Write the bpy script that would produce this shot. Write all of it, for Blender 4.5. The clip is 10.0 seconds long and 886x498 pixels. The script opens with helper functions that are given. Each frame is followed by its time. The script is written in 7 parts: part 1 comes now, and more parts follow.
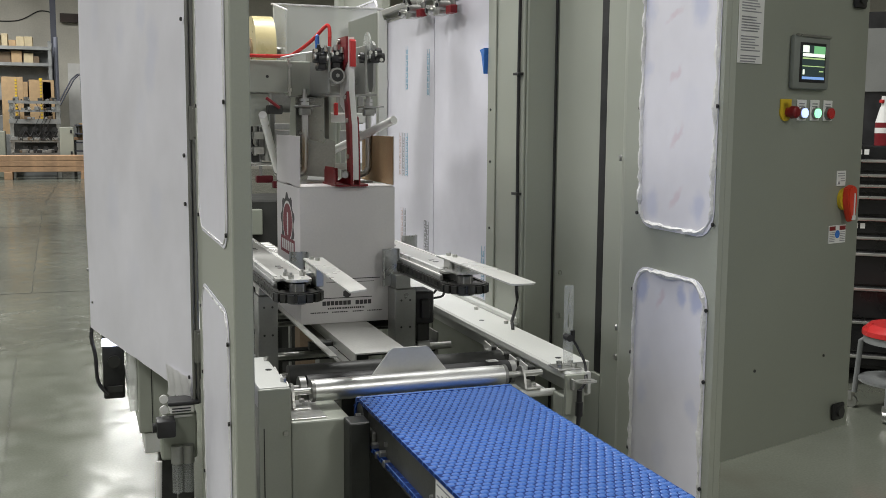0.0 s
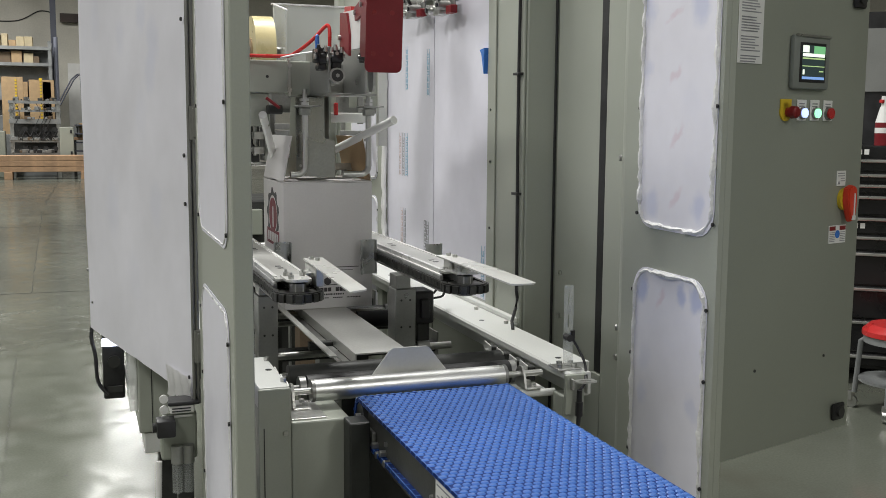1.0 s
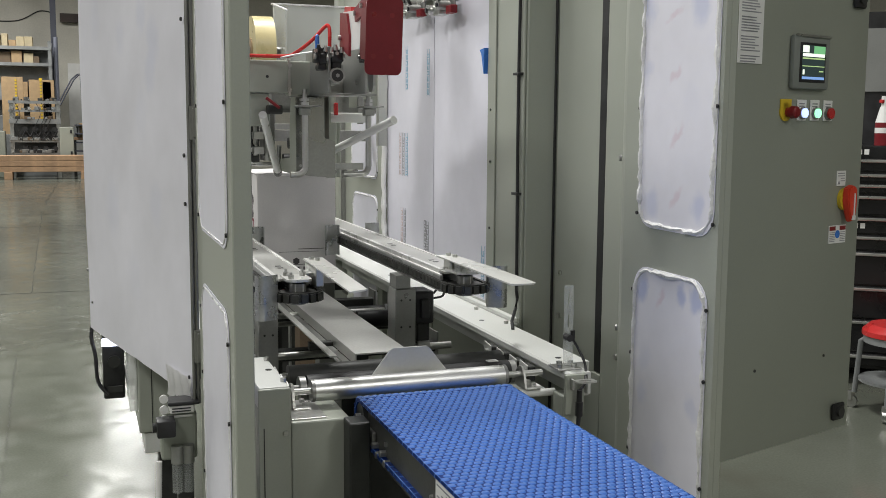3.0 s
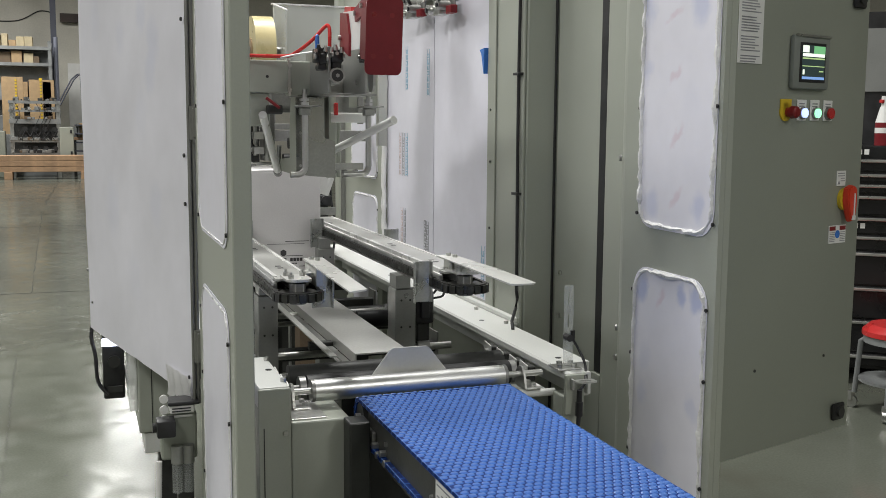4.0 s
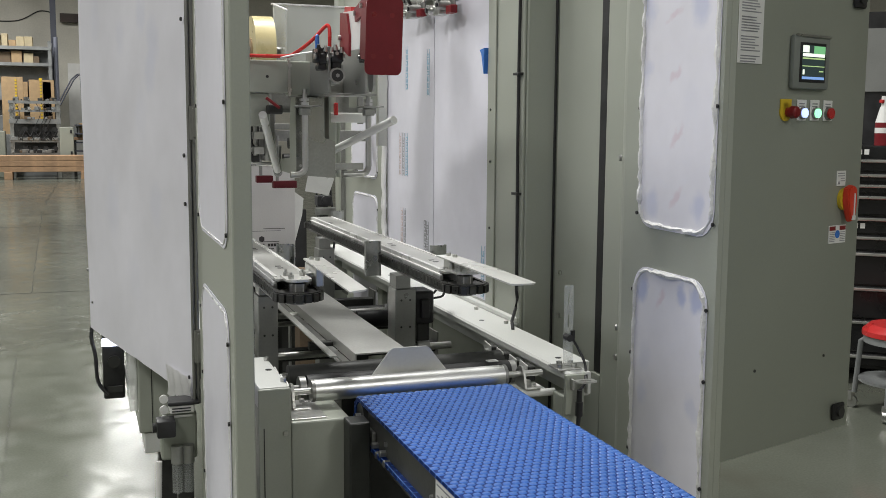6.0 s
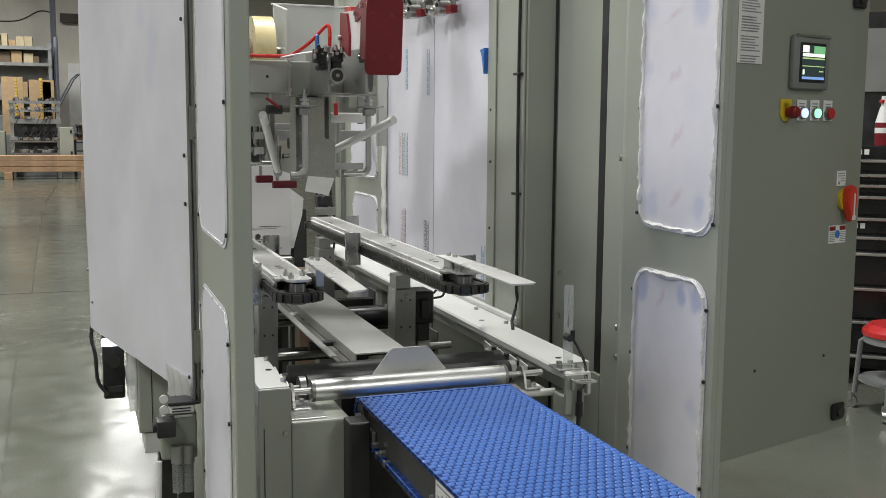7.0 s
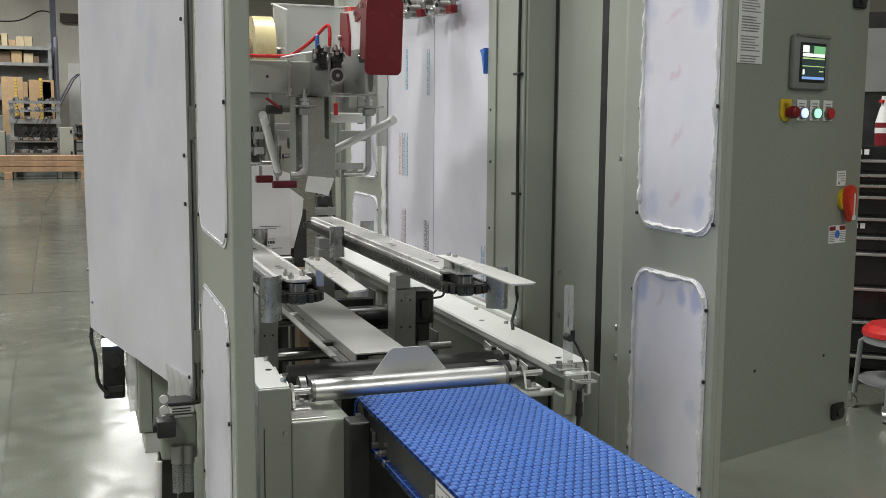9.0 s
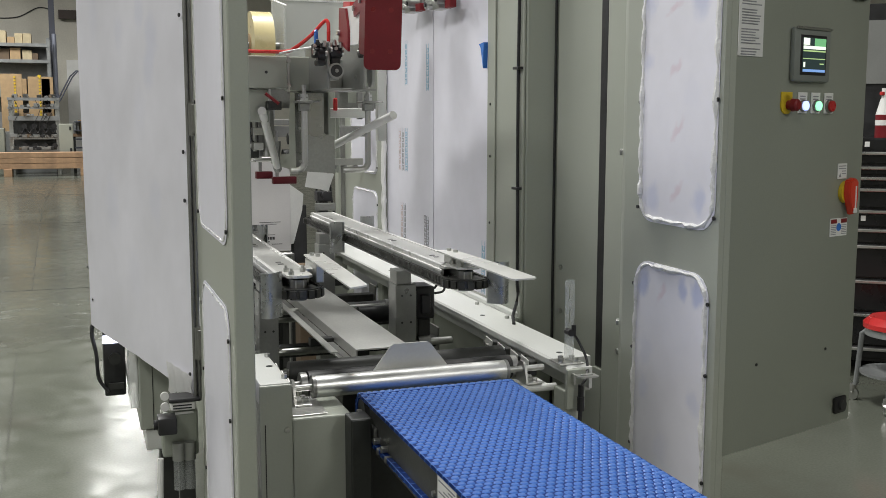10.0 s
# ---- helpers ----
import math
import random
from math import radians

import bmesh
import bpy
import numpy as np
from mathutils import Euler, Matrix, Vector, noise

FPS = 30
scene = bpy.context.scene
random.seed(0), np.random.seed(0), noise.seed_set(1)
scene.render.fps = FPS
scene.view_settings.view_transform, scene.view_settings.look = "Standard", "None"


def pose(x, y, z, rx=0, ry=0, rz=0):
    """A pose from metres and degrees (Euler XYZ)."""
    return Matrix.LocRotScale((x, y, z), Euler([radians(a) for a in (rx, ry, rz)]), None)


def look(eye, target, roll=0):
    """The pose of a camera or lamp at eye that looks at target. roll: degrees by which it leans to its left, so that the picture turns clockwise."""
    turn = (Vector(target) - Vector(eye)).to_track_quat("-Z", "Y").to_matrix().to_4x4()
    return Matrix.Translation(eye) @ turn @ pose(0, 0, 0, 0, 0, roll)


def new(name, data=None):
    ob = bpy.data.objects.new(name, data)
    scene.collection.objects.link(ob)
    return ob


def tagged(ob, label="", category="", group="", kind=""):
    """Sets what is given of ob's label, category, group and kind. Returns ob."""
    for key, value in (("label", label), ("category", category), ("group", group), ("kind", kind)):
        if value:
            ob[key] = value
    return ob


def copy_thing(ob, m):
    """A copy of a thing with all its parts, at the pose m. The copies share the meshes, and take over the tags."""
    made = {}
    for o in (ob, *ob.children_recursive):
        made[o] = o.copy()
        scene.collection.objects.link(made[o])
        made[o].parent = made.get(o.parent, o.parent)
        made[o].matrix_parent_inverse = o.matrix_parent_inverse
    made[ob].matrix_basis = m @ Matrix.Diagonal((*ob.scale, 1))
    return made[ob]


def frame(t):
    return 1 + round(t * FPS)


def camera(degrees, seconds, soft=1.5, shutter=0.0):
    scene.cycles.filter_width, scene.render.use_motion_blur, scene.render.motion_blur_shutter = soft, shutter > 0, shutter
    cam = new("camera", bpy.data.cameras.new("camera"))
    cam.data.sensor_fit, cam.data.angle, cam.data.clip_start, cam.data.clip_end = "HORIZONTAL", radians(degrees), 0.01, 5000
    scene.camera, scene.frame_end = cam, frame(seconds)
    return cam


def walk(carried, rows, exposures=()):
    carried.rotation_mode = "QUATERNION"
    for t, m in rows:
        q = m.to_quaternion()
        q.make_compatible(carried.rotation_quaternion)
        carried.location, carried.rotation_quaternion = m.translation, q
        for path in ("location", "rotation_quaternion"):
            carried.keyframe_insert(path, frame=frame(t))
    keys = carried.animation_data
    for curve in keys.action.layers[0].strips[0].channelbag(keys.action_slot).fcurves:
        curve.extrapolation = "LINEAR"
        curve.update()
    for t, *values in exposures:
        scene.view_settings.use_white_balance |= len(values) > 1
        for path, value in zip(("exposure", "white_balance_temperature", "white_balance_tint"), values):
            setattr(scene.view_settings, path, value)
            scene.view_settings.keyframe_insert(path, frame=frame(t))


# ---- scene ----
cam = camera(47.07, 10.0, soft=0.55)
EYE = (0.0, 0.0, 1.5)
AIM = (1.001, 2.805, 1.136)
walk(cam, [(0.0, look(EYE, AIM, 0.416)), (9.9, look(EYE, AIM, 0.416)),
           (10.0, look((0.0013, 0.0056, 1.5007), (1.001, 2.8086, 1.1211), 0.086))])

# ---------------------------------------------------------------- world and light
world = bpy.data.worlds.new("world")
scene.world = world
world.use_nodes = True
world.node_tree.nodes["Background"].inputs[0].default_value = (0.75, 0.8, 0.85, 1)
world.node_tree.nodes["Background"].inputs[1].default_value = 0.012


def area_lamp(name, at, target, sx, sy, power, color=(1, 1, 1)):
    d = bpy.data.lights.new(name, "AREA")
    d.shape, d.size, d.size_y, d.energy, d.color = "RECTANGLE", sx, sy, power, color
    ob = new(name, d)
    ob.matrix_world = look(at, target)
    return ob


LAMP = (1.0, 0.995, 0.965)
# lamps out of view; several are only added to brighten one area each
LAMPS = [(-4.3, 1.7, 6.2, 255), (-3.4, -4.2, 6.2, 190), (3.4, -6.6, 6.2, 250), (5.0, -1.6, 6.2, 45), (0.72, 4.2, 6.2, 285),
         (-6.0, 10.0, 6.2, 150), (-1.7, 9.6, 6.2, 280), (-3.6, 18.0, 6.2, 420), (-3.6, 28.2, 6.2, 400), (1.15, 27.0, 6.2, 165), (0.55, 21.5, 6.2, 70)]
for lx, ly, lz, lp in LAMPS:
    area_lamp("unseen_hall_lamp", (lx, ly, lz - 0.12), (lx, ly, 0), 1.3, 1.3, lp, LAMP)


# ---------------------------------------------------------------- materials
def mat(name, color, rough=0.5, metal=0.0, vary=0.12, scale=6.0, fine=90.0, bump=0.05, rvary=0.12, spec=0.5,
        dirt=None, dirt_at=0.62, coat=0.0, trans=0.0, alpha=1.0):
    m = bpy.data.materials.new(name)
    m.use_nodes = True
    nt = m.node_tree
    b = nt.nodes["Principled BSDF"]
    tc = nt.nodes.new("ShaderNodeTexCoord")
    n1 = nt.nodes.new("ShaderNodeTexNoise")
    n1.inputs["Scale"].default_value, n1.inputs["Detail"].default_value = scale, 4
    n2 = nt.nodes.new("ShaderNodeTexNoise")
    n2.inputs["Scale"].default_value, n2.inputs["Detail"].default_value = fine, 3
    nt.links.new(tc.outputs["Object"], n1.inputs["Vector"])
    nt.links.new(tc.outputs["Object"], n2.inputs["Vector"])
    ramp = nt.nodes.new("ShaderNodeMapRange")
    ramp.inputs["From Min"].default_value, ramp.inputs["From Max"].default_value = 0.3, 0.7
    ramp.inputs["To Min"].default_value, ramp.inputs["To Max"].default_value = 1 - vary, 1 + vary
    nt.links.new(n1.outputs["Fac"], ramp.inputs["Value"])
    fr = nt.nodes.new("ShaderNodeMapRange")
    fr.inputs["From Min"].default_value, fr.inputs["From Max"].default_value = 0.3, 0.7
    fr.inputs["To Min"].default_value, fr.inputs["To Max"].default_value = 1 - vary * 0.4, 1 + vary * 0.4
    nt.links.new(n2.outputs["Fac"], fr.inputs["Value"])
    mul = nt.nodes.new("ShaderNodeMath")
    mul.operation = "MULTIPLY"
    nt.links.new(ramp.outputs[0], mul.inputs[0])
    nt.links.new(fr.outputs[0], mul.inputs[1])
    sc = nt.nodes.new("ShaderNodeVectorMath")
    sc.operation = "SCALE"
    sc.inputs[0].default_value = color[:3]
    nt.links.new(mul.outputs[0], sc.inputs["Scale"])
    last = sc.outputs[0]
    if dirt:
        n3 = nt.nodes.new("ShaderNodeTexNoise")
        n3.inputs["Scale"].default_value, n3.inputs["Detail"].default_value = scale * 2.3, 8
        nt.links.new(tc.outputs["Object"], n3.inputs["Vector"])
        dr = nt.nodes.new("ShaderNodeMapRange")
        dr.inputs["From Min"].default_value, dr.inputs["From Max"].default_value = dirt_at, dirt_at + 0.15
        nt.links.new(n3.outputs["Fac"], dr.inputs["Value"])
        mx = nt.nodes.new("ShaderNodeMix")
        mx.data_type = "RGBA"
        nt.links.new(dr.outputs[0], mx.inputs["Factor"])
        nt.links.new(last, mx.inputs["A"])
        mx.inputs["B"].default_value = (*dirt, 1)
        last = mx.outputs["Result"]
    nt.links.new(last, b.inputs["Base Color"])
    rr = nt.nodes.new("ShaderNodeMapRange")
    rr.inputs["From Min"].default_value, rr.inputs["From Max"].default_value = 0.3, 0.7
    rr.inputs["To Min"].default_value, rr.inputs["To Max"].default_value = max(rough - rvary, 0.02), min(rough + rvary, 1)
    nt.links.new(n1.outputs["Fac"], rr.inputs["Value"])
    nt.links.new(rr.outputs[0], b.inputs["Roughness"])
    b.inputs["Metallic"].default_value = metal
    b.inputs["Specular IOR Level"].default_value = spec
    b.inputs["Coat Weight"].default_value = coat
    b.inputs["Transmission Weight"].default_value = trans
    b.inputs["Alpha"].default_value = alpha
    if bump:
        bp = nt.nodes.new("ShaderNodeBump")
        bp.inputs["Strength"].default_value, bp.inputs["Distance"].default_value = bump, 0.004
        nt.links.new(n2.outputs["Fac"], bp.inputs["Height"])
        nt.links.new(bp.outputs[0], b.inputs["Normal"])
    return m


def glow(name, color, strength):
    m = bpy.data.materials.new(name)
    m.use_nodes = True
    b = m.node_tree.nodes["Principled BSDF"]
    b.inputs["Base Color"].default_value = (*color, 1)
    b.inputs["Emission Color"].default_value = (*color, 1)
    b.inputs["Emission Strength"].default_value = strength
    return m


PAINT = mat("machine_paint", (0.385, 0.405, 0.35), 0.34, 0, 0.05, 2.0, 260, 0.06, 0.06)
PAINT_D = mat("cabinet_paint", (0.29, 0.31, 0.262), 0.38, 0, 0.05, 1.6, 320, 0.10, 0.06)
PAINT_L = mat("light_machine_paint", (0.72, 0.73, 0.70), 0.36, 0, 0.05, 2.5, 240, 0.06, 0.06)
FILM = mat("masking_film", (0.80, 0.793, 0.875), 0.4, 0, 0.045, 3.0, 15, 0.12, 0.12)
FILM_EDGE = mat("crumpled_film", (0.80, 0.80, 0.80), 0.32, 0, 0.12, 30, 140, 0.7, 0.1)
FILM_WHITE = mat("bright_film", (0.84, 0.84, 0.83), 0.4, 0, 0.05, 8, 60, 0.2)
INK_GREY = mat("grey_ink", (0.28, 0.28, 0.3), 0.5, 0, 0.3, 40, 120, 0)
STEEL = mat("brushed_steel", (0.55, 0.55, 0.53), 0.32, 0.9, 0.1, 5, 160, 0.1, 0.08)
STEEL_D = mat("dark_zinc_steel", (0.3, 0.3, 0.29), 0.42, 0.8, 0.15, 6, 120, 0.1, 0.1)
ALU = mat("polished_roller", (0.74, 0.74, 0.73), 0.36, 1.0, 0.06, 9, 220, 0.06, 0.08)
SLIDE = mat("worn_slide_steel", (0.60, 0.60, 0.575), 0.36, 0.6, 0.12, 3.5, 120, 0.03, 0.1)
STEEL_P = mat("grey_post_steel", (0.33, 0.335, 0.32), 0.36, 0.6, 0.1, 6, 120, 0.1)
# red of the rear folder tabs, with the shadow they hang in painted in
RED_K = mat("shaded_red_steel", (0.10, 0.006, 0.012), 0.4, 0.2, 0.12, 8, 160, 0.05)
CARD_D = mat("dull_cardboard", (0.14, 0.10, 0.065), 0.8, 0, 0.15, 8, 120, 0.1)
LIP = mat("bright_rail_edge", (0.80, 0.80, 0.78), 0.3, 0.15, 0.05, 6, 120, 0.04)
PLATE = mat("bare_plate", (0.73, 0.73, 0.70), 0.32, 0.25, 0.08, 4, 120, 0.06, 0.08)
RUBBER = mat("black_rubber", (0.018, 0.018, 0.019), 0.55, 0, 0.3, 12, 120, 0.15)
BLACK = mat("black_plastic", (0.022, 0.022, 0.024), 0.4, 0, 0.3, 12, 120, 0.08)
STAND = mat("black_stand_enamel", (0.022, 0.024, 0.022), 0.38, 0, 0.25, 8, 90, 0.08)
# dark frame colour, lowered until the inside of the machine read as shaded
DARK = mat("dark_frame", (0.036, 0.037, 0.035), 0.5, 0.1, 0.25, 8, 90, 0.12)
CHAIN = mat("oiled_chain", (0.085, 0.085, 0.08), 0.38, 0.75, 0.3, 30, 200, 0.15)
RED = mat("red_anodised", (0.19, 0.008, 0.014), 0.46, 0.1, 0.12, 8, 160, 0.05)
RED_P = mat("red_plastic", (0.55, 0.03, 0.03), 0.35, 0, 0.1, 10, 160, 0.05)
WHITE = mat("white_plastic", (0.8, 0.8, 0.78), 0.4, 0, 0.05, 6, 120, 0.04)
CARD_W = mat("white_carton_board", (0.72, 0.70, 0.70), 0.62, 0, 0.045, 5, 150, 0.12)
CARD_B = mat("brown_corrugated_board", (0.42, 0.29, 0.16), 0.75, 0, 0.12, 8, 150, 0.2)
CARD_T = mat("tan_cardboard", (0.5, 0.42, 0.27), 0.75, 0, 0.12, 8, 120, 0.1)
INK_DK = mat("carton_black_ink", (0.06, 0.055, 0.06), 0.6, 0, 0.15, 30, 160, 0.05)
INK_RED = mat("carton_maroon_ink", (0.20, 0.03, 0.045), 0.6, 0, 0.15, 30, 160, 0.05)
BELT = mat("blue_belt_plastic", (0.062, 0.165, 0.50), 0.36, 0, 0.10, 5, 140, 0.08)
# same blue plastic, with the shade between the lands put into the colour
BELT_D = mat("blue_belt_shaded", (0.009, 0.034, 0.18), 0.6, 0, 0.15, 8, 140, 0.08, spec=0.15)
TAPE = mat("yellow_tape", (0.72, 0.62, 0.34), 0.35, 0, 0.08, 12, 240, 0.06)
YELLOW = mat("yellow_plastic", (0.7, 0.5, 0.03), 0.45, 0, 0.1, 10, 120, 0.05)
HOSE_R = mat("red_air_hose", (0.62, 0.035, 0.03), 0.25, 0, 0.08, 10, 120, 0)
HOSE_B = mat("blue_air_hose", (0.05, 0.2, 0.65), 0.25, 0, 0.08, 10, 120, 0)
WOOD = mat("raw_pine", (0.52, 0.33, 0.2), 0.7, 0, 0.2, 5, 60, 0.2)
CONC_WALL = mat("painted_block_wall", (0.62, 0.60, 0.53), 0.8, 0, 0.12, 0.7, 20, 0.2, dirt=(0.4, 0.38, 0.33), dirt_at=0.66)
CEIL = mat("white_roof_deck", (0.38, 0.38, 0.36), 0.8, 0, 0.1, 0.6, 20, 0.1)
PAPER = mat("paper_label", (0.78, 0.78, 0.76), 0.6, 0, 0.04, 20, 120, 0.05)
BLUE_IRON = mat("blue_grey_iron", (0.075, 0.08, 0.105), 0.55, 0.2, 0.2, 3, 40, 0.1)
RACK_GREY = mat("rack_grey", (0.25, 0.26, 0.26), 0.5, 0.3, 0.2, 4, 60, 0.1)
BEZEL = mat("grey_bezel", (0.24, 0.26, 0.24), 0.42, 0.1, 0.06, 20, 200, 0.06)


def clear_mat(name, tint, alpha, rough):
    m = bpy.data.materials.new(name)
    m.use_nodes = True
    nt = m.node_tree
    b = nt.nodes["Principled BSDF"]
    b.inputs["Base Color"].default_value = (*tint, 1)
    b.inputs["Roughness"].default_value = rough
    b.inputs["IOR"].default_value = 1.3
    mixer = nt.nodes.new("ShaderNodeMixShader")
    clear = nt.nodes.new("ShaderNodeBsdfTransparent")
    mixer.inputs[0].default_value = alpha
    nt.links.new(clear.outputs[0], mixer.inputs[1])
    nt.links.new(b.outputs[0], mixer.inputs[2])
    nt.links.new(mixer.outputs[0], nt.nodes["Material Output"].inputs["Surface"])
    return m


CLEAR = clear_mat("clear_acrylic", (0.75, 0.78, 0.76), 0.3, 0.12)
BOWL = clear_mat("clear_bowl", (0.4, 0.42, 0.41), 0.35, 0.1)
SMOKED = clear_mat("hazy_acrylic", (0.8, 0.82, 0.8), 0.55, 0.2)


def floor_material():
    m = mat("polished_concrete", (0.155, 0.165, 0.135), 0.27, 0, 0.22, 0.55, 90, 0.012, 0.12,
            dirt=(0.13, 0.13, 0.105), dirt_at=0.6)
    nt = m.node_tree
    b = nt.nodes["Principled BSDF"]
    # speckle and worn patches in the gloss
    tc = nt.nodes.new("ShaderNodeTexCoord")
    n = nt.nodes.new("ShaderNodeTexNoise")
    n.inputs["Scale"].default_value, n.inputs["Detail"].default_value = 6.0, 13
    nt.links.new(tc.outputs["Object"], n.inputs["Vector"])
    r = nt.nodes.new("ShaderNodeMapRange")
    r.inputs["From Min"].default_value, r.inputs["From Max"].default_value = 0.35, 0.68
    r.inputs["To Min"].default_value, r.inputs["To Max"].default_value = 0.11, 0.26
    nt.links.new(n.outputs["Fac"], r.inputs["Value"])
    nt.links.new(r.outputs[0], b.inputs["Roughness"])
    return m


FLOOR = floor_material()
CRACK = mat("crack_dirt", (0.07, 0.072, 0.06), 0.8, 0, 0.2, 8, 60, 0.1)

# ---------------------------------------------------------------- mesh helpers
ORIGIN = {}


def thing(name, at, label, category, group="", kind=""):
    ob = new(name)
    ob.empty_display_size = 0.05
    ob.location = at
    ORIGIN[ob] = Vector(at)
    return tagged(ob, label, category, group, kind)


def mesh_of(bm, name, material, origin):
    bmesh.ops.recalc_face_normals(bm, faces=bm.faces[:])
    me = bpy.data.meshes.new(name)
    bmesh.ops.translate(bm, verts=bm.verts[:], vec=-Vector(origin))
    bm.to_mesh(me)
    bm.free()
    for mm in (material if isinstance(material, (list, tuple)) else [material]):
        me.materials.append(mm)
    return me


def part(name, bm, material, parent, label="", smooth=False):
    o = ORIGIN[parent]
    ob = new(name, mesh_of(bm, name, material, o))
    if smooth:
        shade(ob)
    ob.parent = parent
    ORIGIN[ob] = o
    if label:
        tagged(ob, label)
    return ob


def solo(name, bm, material, at, label, category="", group="", kind="", smooth=False):
    ob = new(name, mesh_of(bm, name, material, at))
    if smooth:
        shade(ob)
    ob.location = at
    ORIGIN[ob] = Vector(at)
    return tagged(ob, label, category, group, kind)


def shade(ob):
    me = ob.data
    me.polygons.foreach_set("use_smooth", [True] * len(me.polygons))
    me.set_sharp_from_angle(angle=radians(35))


def B():
    return bmesh.new()


def bx(bm, x0, x1, y0, y1, z0, z1, bev=0.0, m=None, mi=0):
    r = bmesh.ops.create_cube(bm, size=1.0)
    vs = r["verts"]
    for v in vs:
        v.co = Vector(((x0 + x1) / 2 + v.co.x * (x1 - x0), (y0 + y1) / 2 + v.co.y * (y1 - y0), (z0 + z1) / 2 + v.co.z * (z1 - z0)))
    if m is not None:
        bmesh.ops.transform(bm, matrix=m, verts=vs)
    fs = list({f for v in vs for f in v.link_faces})
    for f in fs:
        f.material_index = mi
    if bev:
        es = list({e for v in vs for e in v.link_edges})
        bmesh.ops.bevel(bm, geom=es, offset=bev, segments=2, affect="EDGES", profile=0.5)
    return bm


def cy(bm, a, b, r, n=18, r2=None, mi=0):
    a, b = Vector(a), Vector(b)
    d = b - a
    m = Matrix.Translation((a + b) / 2) @ d.to_track_quat("Z", "Y").to_matrix().to_4x4()
    res = bmesh.ops.create_cone(bm, cap_ends=True, segments=n, radius1=r, radius2=r if r2 is None else r2, depth=d.length, matrix=m)
    for f in {f for v in res["verts"] for f in v.link_faces}:
        f.material_index = mi
    return bm


def tube(bm, pts, r, n=10):
    pts = [Vector(p) for p in pts]
    rings = []
    up = Vector((0.13, 0.21, 0.97)).normalized()
    for i, p in enumerate(pts):
        d = (pts[min(i + 1, len(pts) - 1)] - pts[max(i - 1, 0)]).normalized()
        s = d.cross(up)
        if s.length < 1e-3:
            s = d.cross(Vector((1, 0, 0)))
        s.normalize()
        t = s.cross(d).normalized()
        rad = r[i] if isinstance(r, (list, tuple)) else r
        rings.append([bm.verts.new(p + (s * math.cos(2 * math.pi * k / n) + t * math.sin(2 * math.pi * k / n)) * rad) for k in range(n)])
    for a, b in zip(rings, rings[1:]):
        for k in range(n):
            bm.faces.new((a[k], a[(k + 1) % n], b[(k + 1) % n], b[k]))
    bm.faces.new(rings[0])
    bm.faces.new(list(reversed(rings[-1])))
    return bm


def smooth_path(pts, k=6):
    """Catmull-Rom through the points."""
    pts = [Vector(p) for p in pts]
    out = []
    for i in range(len(pts) - 1):
        p0, p1, p2, p3 = pts[max(i - 1, 0)], pts[i], pts[i + 1], pts[min(i + 2, len(pts) - 1)]
        for j in range(k):
            u = j / k
            out.append(0.5 * ((2 * p1) + (p2 - p0) * u + (2 * p0 - 5 * p1 + 4 * p2 - p3) * u * u + (3 * p1 - p0 - 3 * p2 + p3) * u ** 3))
    out.append(pts[-1])
    return out


def sheet(bm, outer, holes, to3d, thick, mi=0):
    """A plate with holes: 2D loops, put in space by to3d(u, v, depth)."""
    edges, lay = [], []
    for loop in [outer] + list(holes):
        vs = [bm.verts.new(to3d(u, v, 0.0)) for u, v in loop]
        lay.append((vs, loop))
        edges += [bm.edges.new((vs[i], vs[(i + 1) % len(vs)])) for i in range(len(vs))]
    fs = [g for g in bmesh.ops.triangle_fill(bm, edges=edges, use_beauty=True)["geom"] if isinstance(g, bmesh.types.BMFace)]
    for f in fs:
        f.material_index = mi
    ex = bmesh.ops.extrude_face_region(bm, geom=fs)
    d = Vector(to3d(0, 0, thick)) - Vector(to3d(0, 0, 0))
    bmesh.ops.translate(bm, verts=[g for g in ex["geom"] if isinstance(g, bmesh.types.BMVert)], vec=d)
    return bm


def rrect(u0, u1, v0, v1, r, n=6):
    out = []
    for cu, cv, a0 in ((u1 - r, v1 - r, 0), (u0 + r, v1 - r, 90), (u0 + r, v0 + r, 180), (u1 - r, v0 + r, 270)):
        for k in range(n + 1):
            a = radians(a0 + 90 * k / n)
            out.append((cu + r * math.cos(a), cv + r * math.sin(a)))
    return out


def rect(u0, u1, v0, v1):
    return [(u0, v0), (u1, v0), (u1, v1), (u0, v1)]


def bolt(bm, at, axis, r=0.006, h=0.005):
    a = Vector(at)
    d = Vector(axis).normalized()
    cy(bm, a, a + d * h, r, 6)
    return bm


